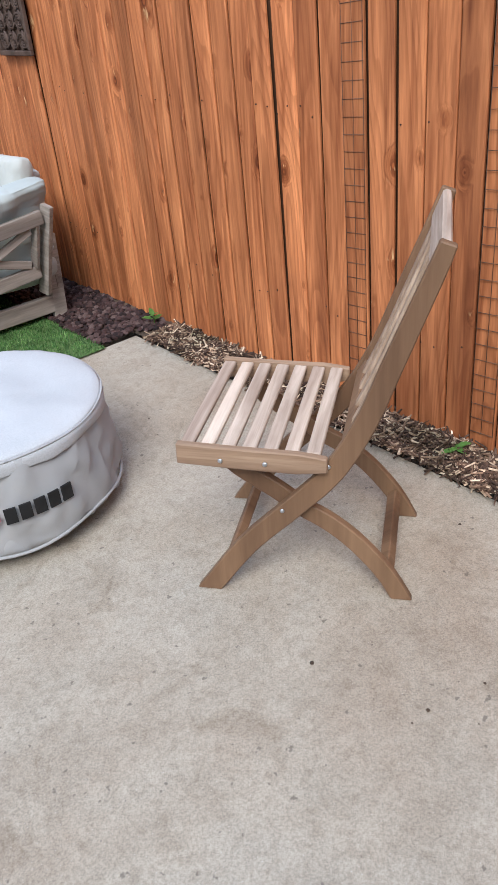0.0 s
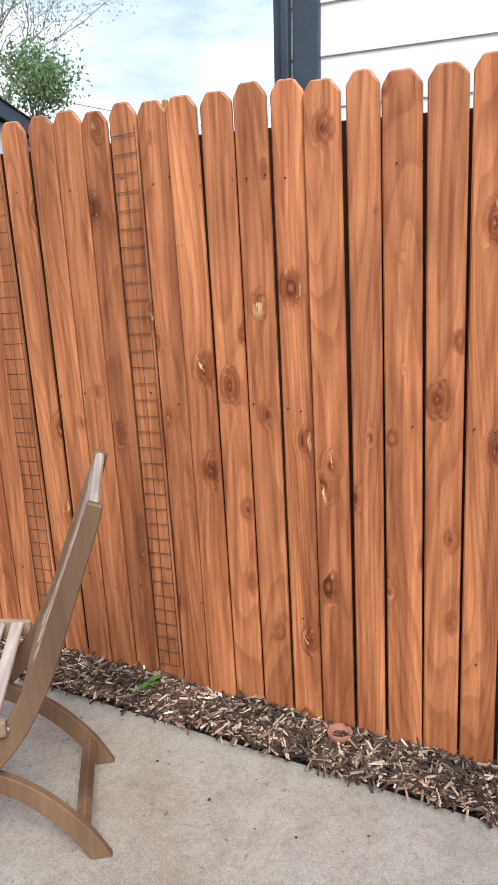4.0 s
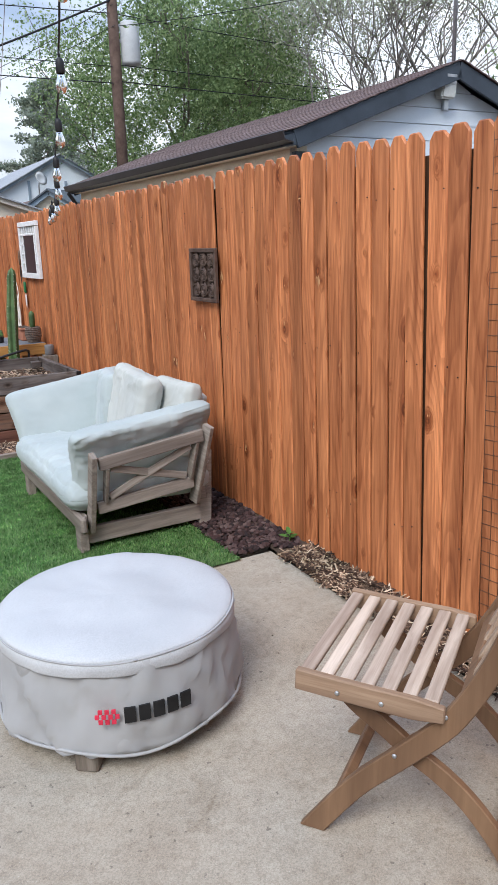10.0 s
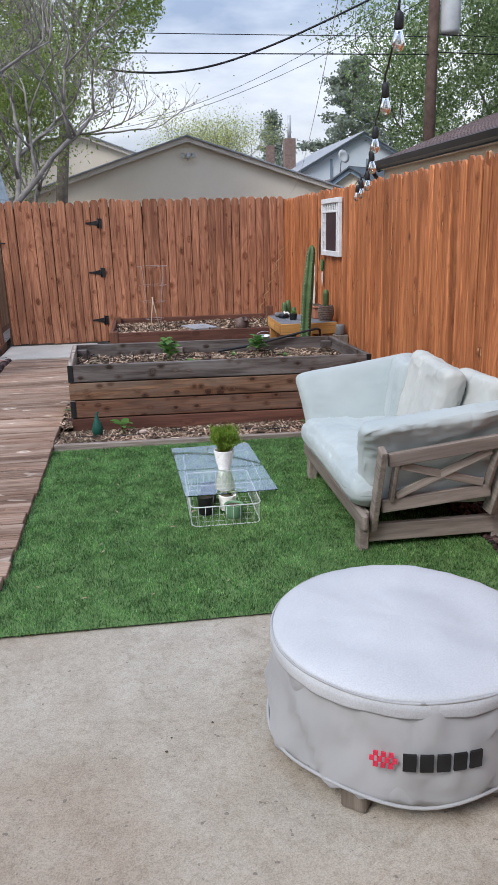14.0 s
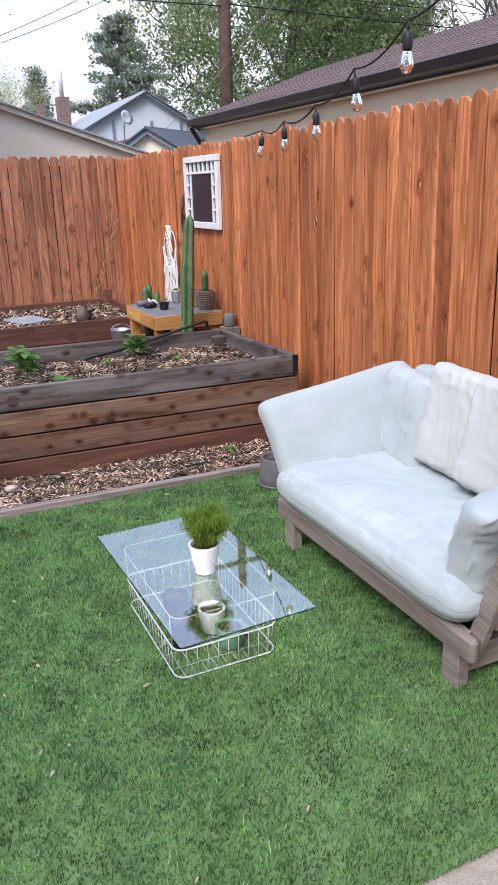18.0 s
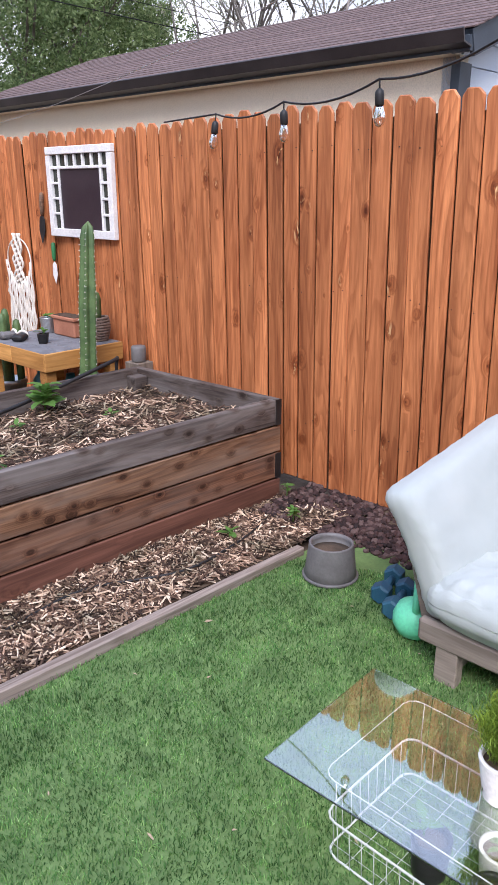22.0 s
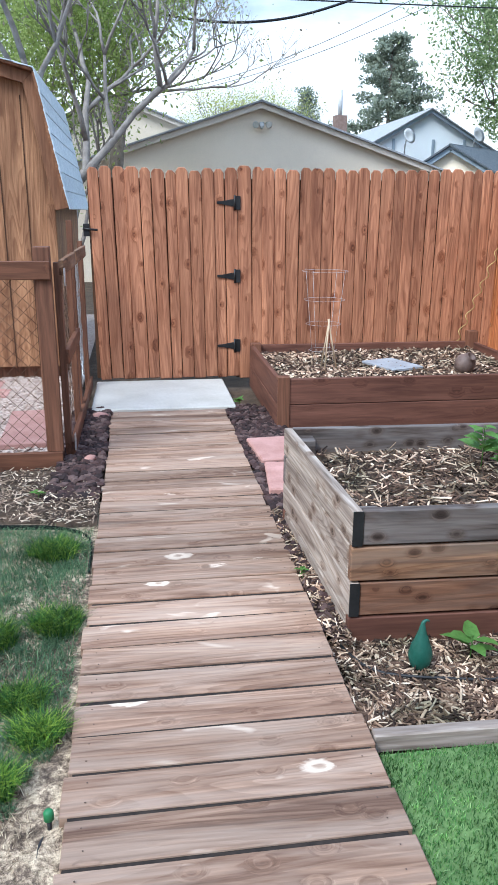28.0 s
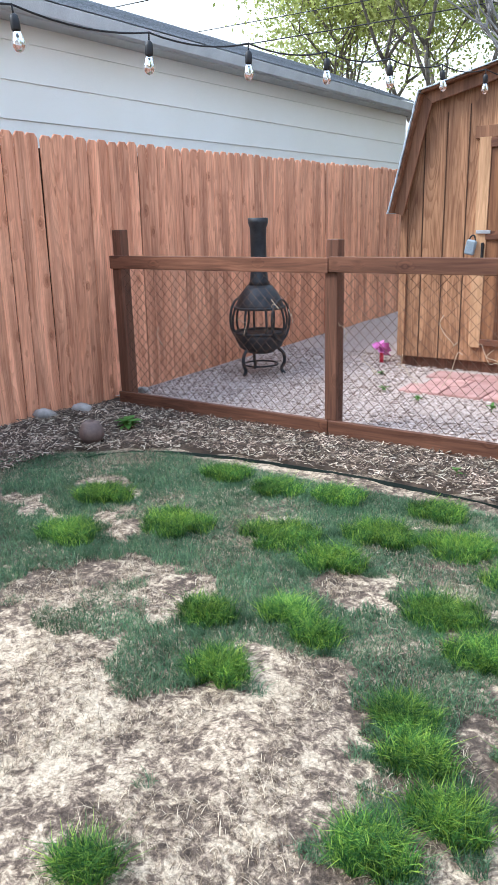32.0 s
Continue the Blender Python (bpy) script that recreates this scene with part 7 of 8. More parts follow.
    between("door_trim", (-0.52, -0.014, 2.14), (0.54, -0.014, 2.14), 0.10, 0.03, M["shed_trim"], s)
    bar("corner_trim", (0.07, 0.022, 1.36), (1.165, -0.014, 0.85), M["shed_wood"], s)
    bar("corner_trim", (0.07, 0.022, 1.36), (-1.150, -0.014, 0.85), M["shed_wood"], s)
    d = new("door")
    d.parent = s
    for k in range(4):
        bar("door_plank", (0.185, 0.02, 1.74), (-0.285 + 0.19 * k, -0.008, 1.19), M["shed_dark"], d)
    for z, hh in ((2.05, 0.075), (1.29, 0.075), (0.35, 0.06)):
        bar("door_rail", (0.76, 0.024, hh), (0, -0.030, z), M["rail"], d)
    for z in (1.80, 0.58):
        h = part("strap_hinge", sheet_bm([(0.0, -0.05), (0.035, -0.05), (0.035, 0.05), (0, 0.05), (0, 0.022), (-0.14, 0.012), (-0.14, -0.012), (0, -0.022)], 0.008, 0.001), M["steel"], d, "bright steel strap hinge", m=pose(0.44, -0.036, z))
    part("hasp", box_bm(0.13, 0.008, 0.03, 0.002), M["steel"], d, "steel hasp", m=pose(-0.40, -0.046, 1.32))
    lk = new("padlock")
    lk.parent = s
    lk.matrix_basis = pose(-0.50, -0.06, 1.19, 0, 12, 0)
    part("lock_body", box_bm(0.09, 0.04, 0.13, 0.012), M["lock"], lk)
    tube("shackle", [(0.028 * math.cos(a), 0, 0.05 + 0.055 * math.sin(a)) for a in np.linspace(0, 3.1416, 13)], 0.007, M["black"], lk, 7)
    part("handle", box_bm(0.02, 0.03, 0.14, 0.005), M["black"], s, m=pose(-0.40, -0.04, 1.16))
    # a small shelf and a box under the peak
    bar("shelf", (0.22, 0.10, 0.02), (-0.08, -0.05, 2.24), M["rail"], s)
    bar("shelf_back", (0.16, 0.02, 0.20), (-0.10, -0.010, 2.36), M["shed_wood"], s)
    return s


shed()
bh = thing("birdhouse", "small wooden bird feeder with a pale roof hung before the shed", "birdhouse", pose(-4.735, 10.46, 2.135))
part("roof_box", box_bm(0.22, 0.17, 0.12, 0.006), M["birdhouse"], bh, "weathered pale roof", m=pose(0, 0, 0.33))
part("floor_tray", box_bm(0.15, 0.12, 0.02, 0.003), M["tan_wood"], bh, m=pose(0, 0, 0.04))
part("centre_board", box_bm(0.075, 0.05, 0.27, 0.004), M["straw_pole"], bh, m=pose(0.01, 0, 0.16))
for x in (-0.055, 0.055):
    lathe("seed_tube", [(0.018, 0.04), (0.018, 0.27), (0.012, 0.28)], M["bulb_glass"], bh, (x, -0.03, 0), 12)
    lathe("collar", [(0.02, 0.19), (0.02, 0.22)], M["black"], bh, (x, -0.03, 0), 12)
tube("hook", [(0, 0, 0.38), (0, 0.02, 0.62), (0.02, 0.10, 0.66), (0.02, 0.17, 0.60)], 0.006, M["black"], bh, 6)


# ---- string lights ----
def light_string(label, cable, bulbs, seed):
    """A cable through given points, with a bulb hanging at each of some of them."""
    t = thing("string_lights", label, "string lights", pose(0, 0, 0), "string lights over the yard")
    tube("cable", cable, 0.0042, M["cable"], t, 6)
    g = random.Random(seed)
    for x, y, z in bulbs:
        b = new("bulb")
        b.parent = t
        b.matrix_basis = pose(x, y, z, g.gauss(0, 3), g.gauss(0, 3), 0)
        tube("cord", [(0, 0, 0.004), (0, 0, -0.035)], 0.0035, M["cable"], b, 6)
        lathe("socket", [(0.006, -0.03), (0.014, -0.037), (0.0165, -0.05), (0.0165, -0.082), (0.014, -0.086)], M["cable"], b, seg=14)
        lathe("glass", [(0.0125, -0.086), (0.016, -0.10), (0.0225, -0.122), (0.0225, -0.135), (0.014, -0.152), (0.003, -0.157)], M["bulb_glass"], b, seg=16)
        tube("filament", [(-0.006, 0, -0.095), (-0.005, 0, -0.125), (0.005, 0, -0.125), (0.006, 0, -0.095)], 0.0012, M["brass"], b, 4)
    return t


A = [(-0.02, 7.15, 1.80), (-0.148, 6.618, 1.80), (-0.289, 6.067, 1.805), (-0.413, 5.512, 1.83), (-0.57, 4.94, 1.90), (-0.71, 4.41, 1.965), (-0.84, 3.88, 2.07), (-0.975, 3.33, 2.20), (-1.11, 2.80, 2.36), (-1.25, 2.25, 2.56), (-1.6, 0.6, 3.1)]
cable = []
for i in range(len(A) - 1):
    cable += sag(A[i], A[i + 1], 0.035 if i else 0.0, 8)[:-1]
cable.append(Vector(A[-1]))
light_string("black outdoor string lights with clear bulbs by the long fence", cable, A[1:-1], 1)
tagged(tube("support_wire", sag((0.03, 10.3, 1.86), (-1.6, 0.6, 3.14), 0.42, 20), 0.0016, M["steel"], None, 5), "thin steel wire carrying the string lights", "wire")
C = [Vector((-5.02, 9.97, 2.45)).lerp(Vector((-5.51, 6.41, 2.20)), k / 6) for k in range(7)]
C = [Vector((-4.93, 10.48, 2.58))] + C + [Vector((-5.60, 5.80, 2.20)), Vector((-5.70, 5.2, 2.25)), Vector((-6.4, 0.5, 2.9))]
cable = []
for i in range(len(C) - 1):
    cable += sag(C[i], C[i + 1], 0.03, 8)[:-1]
cable.append(C[-1])
light_string("black outdoor string lights running out from the shed peak", cable, [tuple(p) for p in C[1:-1]], 2)
E3 = [Vector((-4.70, 10.52, 2.72)), Vector((-4.58, 9.85, 2.72)), Vector((-4.47, 9.2, 2.76)), Vector((-4.33, 8.5, 2.86)), Vector((-4.2, 7.8, 2.98)), Vector((-3.6, 3.5, 3.7)), Vector((-3.2, 0.0, 3.9))]
cable = []
for i in range(len(E3) - 1):
    cable += sag(E3[i], E3[i + 1], 0.03, 8)[:-1]
cable.append(E3[-1])
light_string("black outdoor string lights rising from the shed over the lawn", cable, [tuple(p) for p in E3[1:4]], 3)


# ---- neighbouring houses ----
def wall_poly(name, pts, mat, parent, thick=0.1, m=None):
    return part(name, sheet_bm(pts, thick), mat, parent, m=m)


def east_house():
    h = thing("neighbour_garage", "neighbour's low garage with brown shingle roof and pale blue gable", "house", pose(0, 0, 0))
    x0, x1, y0, y1, xe, ze, xr, zr = 2.37, 6.2, 6.80, 13.65, 2.25, 2.42, 4.33, 3.175
    bar("side_wall", (0.12, y1 - y0, 2.4), (x0 + 0.06, (y0 + y1) / 2, 1.15), M["stucco"], h, bevel=0)
    bar("side_wall", (0.12, y1 - y0, 2.4), (x1 - 0.06, (y0 + y1) / 2, 1.15), M["stucco"], h, bevel=0)
    prof = [(x0, -0.05), (x0, 2.42), (xr, zr - 0.10), (x1, 2.42), (x1, -0.05)]
    # wall darker than its boards, so the open gaps paint the lap shadows
    wall_poly("gable_wall", prof, M["trim_grey"], h, 0.1, pose(0, y0 + 0.08, 0))
    wall_poly("rear_wall", prof, M["stucco"], h, 0.1, pose(0, y1, 0))
    def reach(z):
        return (xr - x0) if z < 2.40 else max(0.02, (zr - 0.10 - z) / (zr - 0.10 - 2.40) * (xr - x0))

    for k in range(9):
        z = 1.80 + 0.165 * k
        lo, hi = reach(z), reach(z + 0.156)
        part("siding_board", sheet_bm([(-lo, z), (lo, z), (hi, z + 0.156), (-hi, z + 0.156)], 0.018), M["siding_blue"], h, m=pose(xr, y0 + 0.018 + 0.0, 0))
    bar("corner_board", (0.16, 0.07, 2.4), (x0 + 0.05, y0 + 0.01, 1.1), M["trim_dark"], h)
    for sg in (-1, 1):
        run = xr - xe
        a, b = Vector((xr - sg * -run if sg > 0 else xe, 0, ze)), Vector((xr, 0, zr))
        a.x = xe if sg < 0 else 2 * xr - xe
        d = b - a
        n = Vector((-d.z, 0, d.x)).normalized()
        if n.z < 0:
            n = -n
        ang = math.degrees(math.atan2(d.z, d.x))
        ym = (y0 + y1) / 2
        ly = y1 - y0 + 0.30
        mid = (a + b) / 2
        bar("roof_deck", (d.length, ly, 0.05), (mid.x + n.x * 0.03, ym, mid.z + n.z * 0.03), M["trim_dark"], h, (0, -ang, 0), 0.002)
        rows = 17
        for i in range(rows):
            c = a + d * ((i + 0.5) / rows) + n * 0.066
            bar("shingle_course", (d.length / rows * 1.2, ly + 0.06, 0.012), (c.x, ym, c.z), M["shingle"], h, (0, -ang + (2.4 if sg < 0 else -2.4), 0), 0.002)
        for yy in (y0 - 0.14, y1 + 0.14):
            p, q = a - n * 0.03, b - n * 0.03
            between("barge_board", (p.x, yy, p.z), (q.x, yy, q.z), 0.17, 0.035, M["trim_dark"], h)
    for k in range(2):
        bar("fascia", (0.04, y1 - y0 + 0.3, 0.10), (xe - 0.0 + 4.16 * k, (y0 + y1) / 2, ze - 0.03), M["trim_dark"], h)
    prof = [(0, 0), (-0.10, 0.02), (-0.125, 0.10), (-0.115, 0.11), (-0.09, 0.03), (0, 0.012)]
    part("gutter", sheet_bm(prof, y1 - y0 + 0.32), M["gutter"], h, "brown metal gutter", m=pose(xe - 0.02, (y0 + y1) / 2, ze - 0.06))
    tube("downspout", bend([(xe - 0.06, y1 + 0.2, ze - 0.05), (xe + 0.1, y1 + 0.2, ze - 0.3), (x0 - 0.04, y1 + 0.1, ze - 0.42), (x0 - 0.04, y1 + 0.1, 0.0)], 5), 0.035, M["gutter"], h, 8)
    bar("soffit", (x0 - xe + 0.02, y1 - y0, 0.02), ((x0 + xe) / 2, (y0 + y1) / 2, ze - 0.07), M["stucco"], h, bevel=0)
    return h


east_house()
lamp = thing("flood_light", "pale box-shaped security light on the gable", "lamp", pose(4.22, 6.78, 2.88))
part("housing", box_bm(0.20, 0.14, 0.26, 0.02, 2), M["lamp_white"], lamp, m=pose(0, -0.05, 0.12, 8, 0, 0))
part("lens", box_bm(0.15, 0.02, 0.10, 0.008), M["steel"], lamp, "dusty lens", m=pose(0, -0.125, 0.17, 8, 0, 0))
part("stem", box_bm(0.06, 0.05, 0.12, 0.006), M["steel"], lamp, m=pose(0.03, -0.01, -0.06))
mast = tagged(tube("roof_mast", [(4.33, 6.75, 3.17), (4.33, 6.75, 6.2)], 0.022, M["steel"], None, 8), "thin metal mast on the garage peak", "mast")


def siding_house(name, label, x, y0, y1, z1, course, mat, sign, top=None):
    """A long wall that faces the yard, of lapped boards; sign: to which side the house lies."""
    h = thing(name, label, "house", pose(0, 0, 0))
    bar("wall", (0.1, y1 - y0, z1 + 0.1), (x + sign * 0.07, (y0 + y1) / 2, (z1 - 0.1) / 2), mat, h, bevel=0)
    k = 0
    top = top or z1
    while course * k < z1 - 0.02:
        z = top - course * (k + 0.5)
        if z > 0.9:
            bar("siding_board", (0.03, y1 - y0, course * 1.01), (x + sign * 0.014, (y0 + y1) / 2, z), mat, h, (0, sign * 2.6, 0), 0.002)
        k += 1
    for y in (y0, y1):
        bar("end_wall", (3.6, 0.1, z1 + 0.1), (x + sign * 1.85, y, (z1 - 0.1) / 2), mat, h, bevel=0)
    return h


w = siding_house("neighbour_house", "long white-sided neighbour house with a grey shingle roof", LX - 1.6, 2.0, 18.2, 3.40, 0.345, M["siding_white"], -1, 3.49)
wx = LX - 1.6
a, b = Vector((wx + 0.28, 0, 3.42)), Vector((wx - 2.6, 0, 4.55))
d = b - a
ang = math.degrees(math.atan2(d.z, -d.x))
for i in range(14):
    c = a + d * ((i + 0.5) / 14) + Vector((0.3, 0, 0.9)) * 0.06
    bar("shingle_course", (d.length / 14 * 1.2, 17.0, 0.012), (c.x, 10.25, c.z), M["shingle_grey"], w, (0, ang - 2.2, 0), 0.002)
mid = (a + b) / 2
bar("roof_deck", (d.length, 16.9, 0.05), (mid.x, 10.25, mid.z), M["trim_grey"], w, (0, ang, 0), 0.002)
bar("fascia", (0.03, 16.9, 0.13), (wx + 0.27, 10.25, 3.36), M["trim_grey"], w)
part("gutter", sheet_bm([(0, 0), (0.10, 0.0), (0.13, 0.11), (0.12, 0.115), (0.09, 0.02), (0, 0.012)], 16.95), M["trim_grey"], w, "pale grey gutter", m=pose(wx + 0.285, 10.25, 3.31))
bar("soffit", (0.27, 16.8, 0.02), (wx + 0.14, 10.25, 3.315), M["trim_grey"], w, bevel=0)
n = siding_house("neighbour_house", "tall neighbour house with white lap siding and dark corner trim", 3.0, -6.0, 2.33, 4.8, 0.30, M["siding_white"], 1, 4.655)
bar("corner_board", (0.05, 0.17, 4.9), (2.975, 2.17, 2.4), M["trim_dark"], n)
bar("corner_board", (0.17, 0.05, 4.9), (3.05, 2.37, 2.4), M["trim_dark"], n)
bar("downspout", (0.07, 0.055, 4.8), (2.94, 2.30, 2.4), M["trim_dark"], n, bevel=0.012)
tagged(bar("yellow_post", (0.05, 0.05, 0.5), (4.2, 4.02, 2.40), M["tan_wood"], None, bevel=0.01), "yellow painted post top beyond the fence", "post")
bar("post_base", (0.05, 0.05, 2.2), (4.2, 4.02, 1.05), M["post"], bpy.data.objects["yellow_post"]).matrix_basis = pose(0, 0, -1.35)


def gable_house(name, label, yf, xm, zp, half, ze, depth, wall, roof, trim, wall_z=-0.05, over=0.25):
    h = thing(name, label, "house", pose(xm, yf, 0))
    prof = [(-half, wall_z), (-half, ze), (0, zp), (half, ze), (half, wall_z)]
    wall_poly("gable_wall", prof, wall, h, 0.15, pose(0, 0.08, 0))
    wall_poly("rear_wall", prof, wall, h, 0.15, pose(0, depth, 0))
    for x in (-half + 0.07, half - 0.07):
        bar("side_wall", (0.13, depth, ze + 0.05), (x, depth / 2, ze / 2), wall, h, bevel=0)
    for sg in (-1, 1):
        a, b = Vector((sg * (half + over), 0, ze - over * (zp - ze) / half)), Vector((0, 0, zp))
        d = b - a
        ang = math.degrees(math.atan2(d.z, d.x))
        m = (a + b) / 2
        bar("roof_slab", (d.length + 0.06, depth + 0.5, 0.04), (m.x, depth / 2, m.z + 0.065), roof, h, (0, -ang, 0), 0.004)
        between("barge_board", (a.x, -0.16, a.z + 0.0), (b.x, -0.16, b.z + 0.0), 0.14, 0.04, trim, h)
    return h


bg = gable_house("beige_house", "beige neighbour house with a wide low gable", 21.3, -0.46, 3.66, 5.2, 1.98, 9.0, M["beige_wall"], M["shingle_grey"], M["beige_trim"])
sc = new("security_light")
sc.parent = bg
sc.matrix_basis = pose(0.02, -0.1, 3.27)
for x in (-0.10, 0.10):
    lathe("lamp_head", [(0.03, 0), (0.07, 0.10), (0.075, 0.11), (0.05, 0.1)], M["lamp_white"], sc, (x, 0, 0.02), 14, turn=(110, 0, x * 250))
part("base", box_bm(0.10, 0.06, 0.10, 0.01), M["steel"], sc)
lathe("sensor", [(0.03, -0.09), (0.035, -0.05), (0.02, -0.03)], M["lamp_white"], sc, seg=12)
gh = gable_house("white_house", "white neighbour house with blue-grey trim and dormer", 32.0, 7.4, 4.95, 3.3, 3.15, 8.0, M["siding_blue"], M["shingle_grey"], M["trim_blue"])
for x in (-1.3, 0.2, 1.4):
    bar("timber_strip", (0.10, 0.05, 1.6), (x, -0.02, 3.2), M["trim_blue"], gh)
gable_house("dark_roof_house", "small pinkish outbuilding with a dark roof behind the fence", 21.3, 4.0, 2.86, 1.3, 2.15, 4.0, M["stucco"], M["shingle_slate"], M["trim_blue"]).matrix_basis = pose(4.0, 21.3, 0, 0, 0, -48)
gable_house("red_roof_house", "house with a brown roof far behind", 27.5, 5.2, 2.95, 1.3, 2.4, 4.0, M["siding_white"], M["shingle"], M["trim_blue"])
gable_house("beige_house", "second beige roof behind the first", 27.0, -3.6, 4.45, 3.0, 3.35, 6.0, M["beige_wall"], M["shingle_grey"], M["beige_trim"])
ch = thing("chimney", "tall dark brick chimney with a metal flue", "chimney", pose(5.38, 37.0, 0))
bar("chimney_body", (0.50, 0.50, 5.3), (0, 0, 2.65), M["chimney"], ch)
tube("flue_pipe", [(0, 0, 5.3), (0, 0, 6.3)], 0.09, M["trim_grey"], ch, 10)
ch2 = thing("chimney", "short pale brick chimney", "chimney", pose(5.0, 40.0, 0))
bar("chimney_body", (0.38, 0.38, 5.3), (0, 0, 2.65), M["chimney"], ch2)
for k, (x, y, z) in enumerate(((6.35, 31.2, 4.0), (8.6, 30.5, 4.0))):
    ds = thing("satellite_dish", "grey satellite dish on a roof bracket", "satellite dish", pose(x, y, z), "satellite dishes")
    lathe("dish", [(0.02, 0.0), (0.15, 0.03), (0.26, 0.09), (0.27, 0.095), (0.15, 0.045), (0.02, 0.015)], M["trim_grey"], ds, (0, 0, 0), 24, turn=(70, 0, 25))
    tube("bracket", [(0, 0.05, 0), (0, 0.25, -0.25), (0, 0.3, -1.2)], 0.025, M["steel"], ds, 6)


# ---- utility pole and wires ----
up = thing("utility_pole", "dark wooden utility pole with a grey transformer", "utility pole", pose(5.83, 20.69, 0))
tube("pole", [(0, 0, -0.1), (0, 0, 5), (0, 0, 10.5)], [0.17, 0.15, 0.12], M["pole"], up, 14)
lathe("transformer", [(0.05, 6.0), (0.24, 6.02), (0.25, 6.1), (0.25, 7.0), (0.22, 7.05), (0.05, 7.1)], M["trim_grey"], up, (0.42, -0.05, 0), 20, label="grey transformer can")
bar("crossarm", (2.2, 0.10, 0.12), (0, -0.15, 9.6), M["pole"], up)
bar("bracket", (0.3, 0.06, 0.06), (0.15, 0, 6.6), M["steel"], up)
WIRES = [((5.7, 20.6, 5.55), (-40, 19.0, 5.9), 0.25, 0.014), ((5.7, 20.6, 5.95), (-40, 19.0, 6.3), 0.2, 0.010), ((5.7, 20.6, 7.2), (-40, 15.0, 6.6), 0.7, 0.013), ((5.9, 20.6, 5.6), (40, 21.5, 6.0), 0.3, 0.014), ((5.9, 20.6, 6.0), (40, 21.5, 6.4), 0.3, 0.010), ((5.9, 20.6, 7.2), (40, 22, 7.5), 0.5, 0.012),
         ((5.9, 20.5, 6.9), (10.5, -3.0, 5.4), 0.6, 0.009), ((5.8, 20.5, 7.4), (-1.5, 33.0, 5.6), 0.5, 0.008), ((5.8, 20.5, 6.9), (-2.5, 33.0, 5.3), 0.5, 0.008), ((-9.2, 17.0, 4.4), (-20.0, 30.0, 6.0), 0.3, 0.01), ((-13.0, 20.0, 6.2), (-2.0, 19.8, 6.0), 0.15, 0.008)]
for a, b, dr, r in WIRES:
    tagged(tube("power_line", sag(a, b, dr, 24), r, M["cable"], None, 5), "thin dark overhead power line", "power line", "overhead lines")
tagged(tube("service_cable", bend([(5.75, 20.6, 7.5), (3.5, 20.8, 6.5), (1.6, 21.0, 5.75), (0.0, 21.0, 5.28), (-1.6, 20.9, 5.15), (-3.2, 20.7, 5.35), (-5.0, 20.4, 5.9)], 8), 0.026, M["cable"], None, 6), "thick twisted service cable sagging between poles", "power line", "overhead lines")


# ---- trees ----
def leaf_cards(name, P, size, mat, parent, seed, flat=0.0):
    g = np.random.default_rng(seed)
    n = len(P)
    a = g.normal(size=(n, 3))
    a /= np.linalg.norm(a, axis=1)[:, None]
    b = np.cross(a, g.normal(size=(n, 3)))
    b /= np.linalg.norm(b, axis=1)[:, None] + 1e-9
    s = size * g.uniform(0.5, 1.3, n)[:, None]
    V = np.empty((n, 4, 3))
    V[:, 0], V[:, 1], V[:, 2], V[:, 3] = P - a * s, P + b * s * 0.5, P + a * s, P - b * s * 0.5
    me = bpy.data.meshes.new(name)
    me.vertices.add(n * 4)
    me.vertices.foreach_set("co", V.ravel())
    me.loops.add(n * 4)
    me.loops.foreach_set("vertex_index", np.arange(n * 4, dtype=np.int32))
    me.polygons.add(n)
    me.polygons.foreach_set("loop_start", (np.arange(n) * 4).astype(np.int32))
    me.update(calc_edges=True)
    me.materials.append(mat)
    return put(name, me, parent)


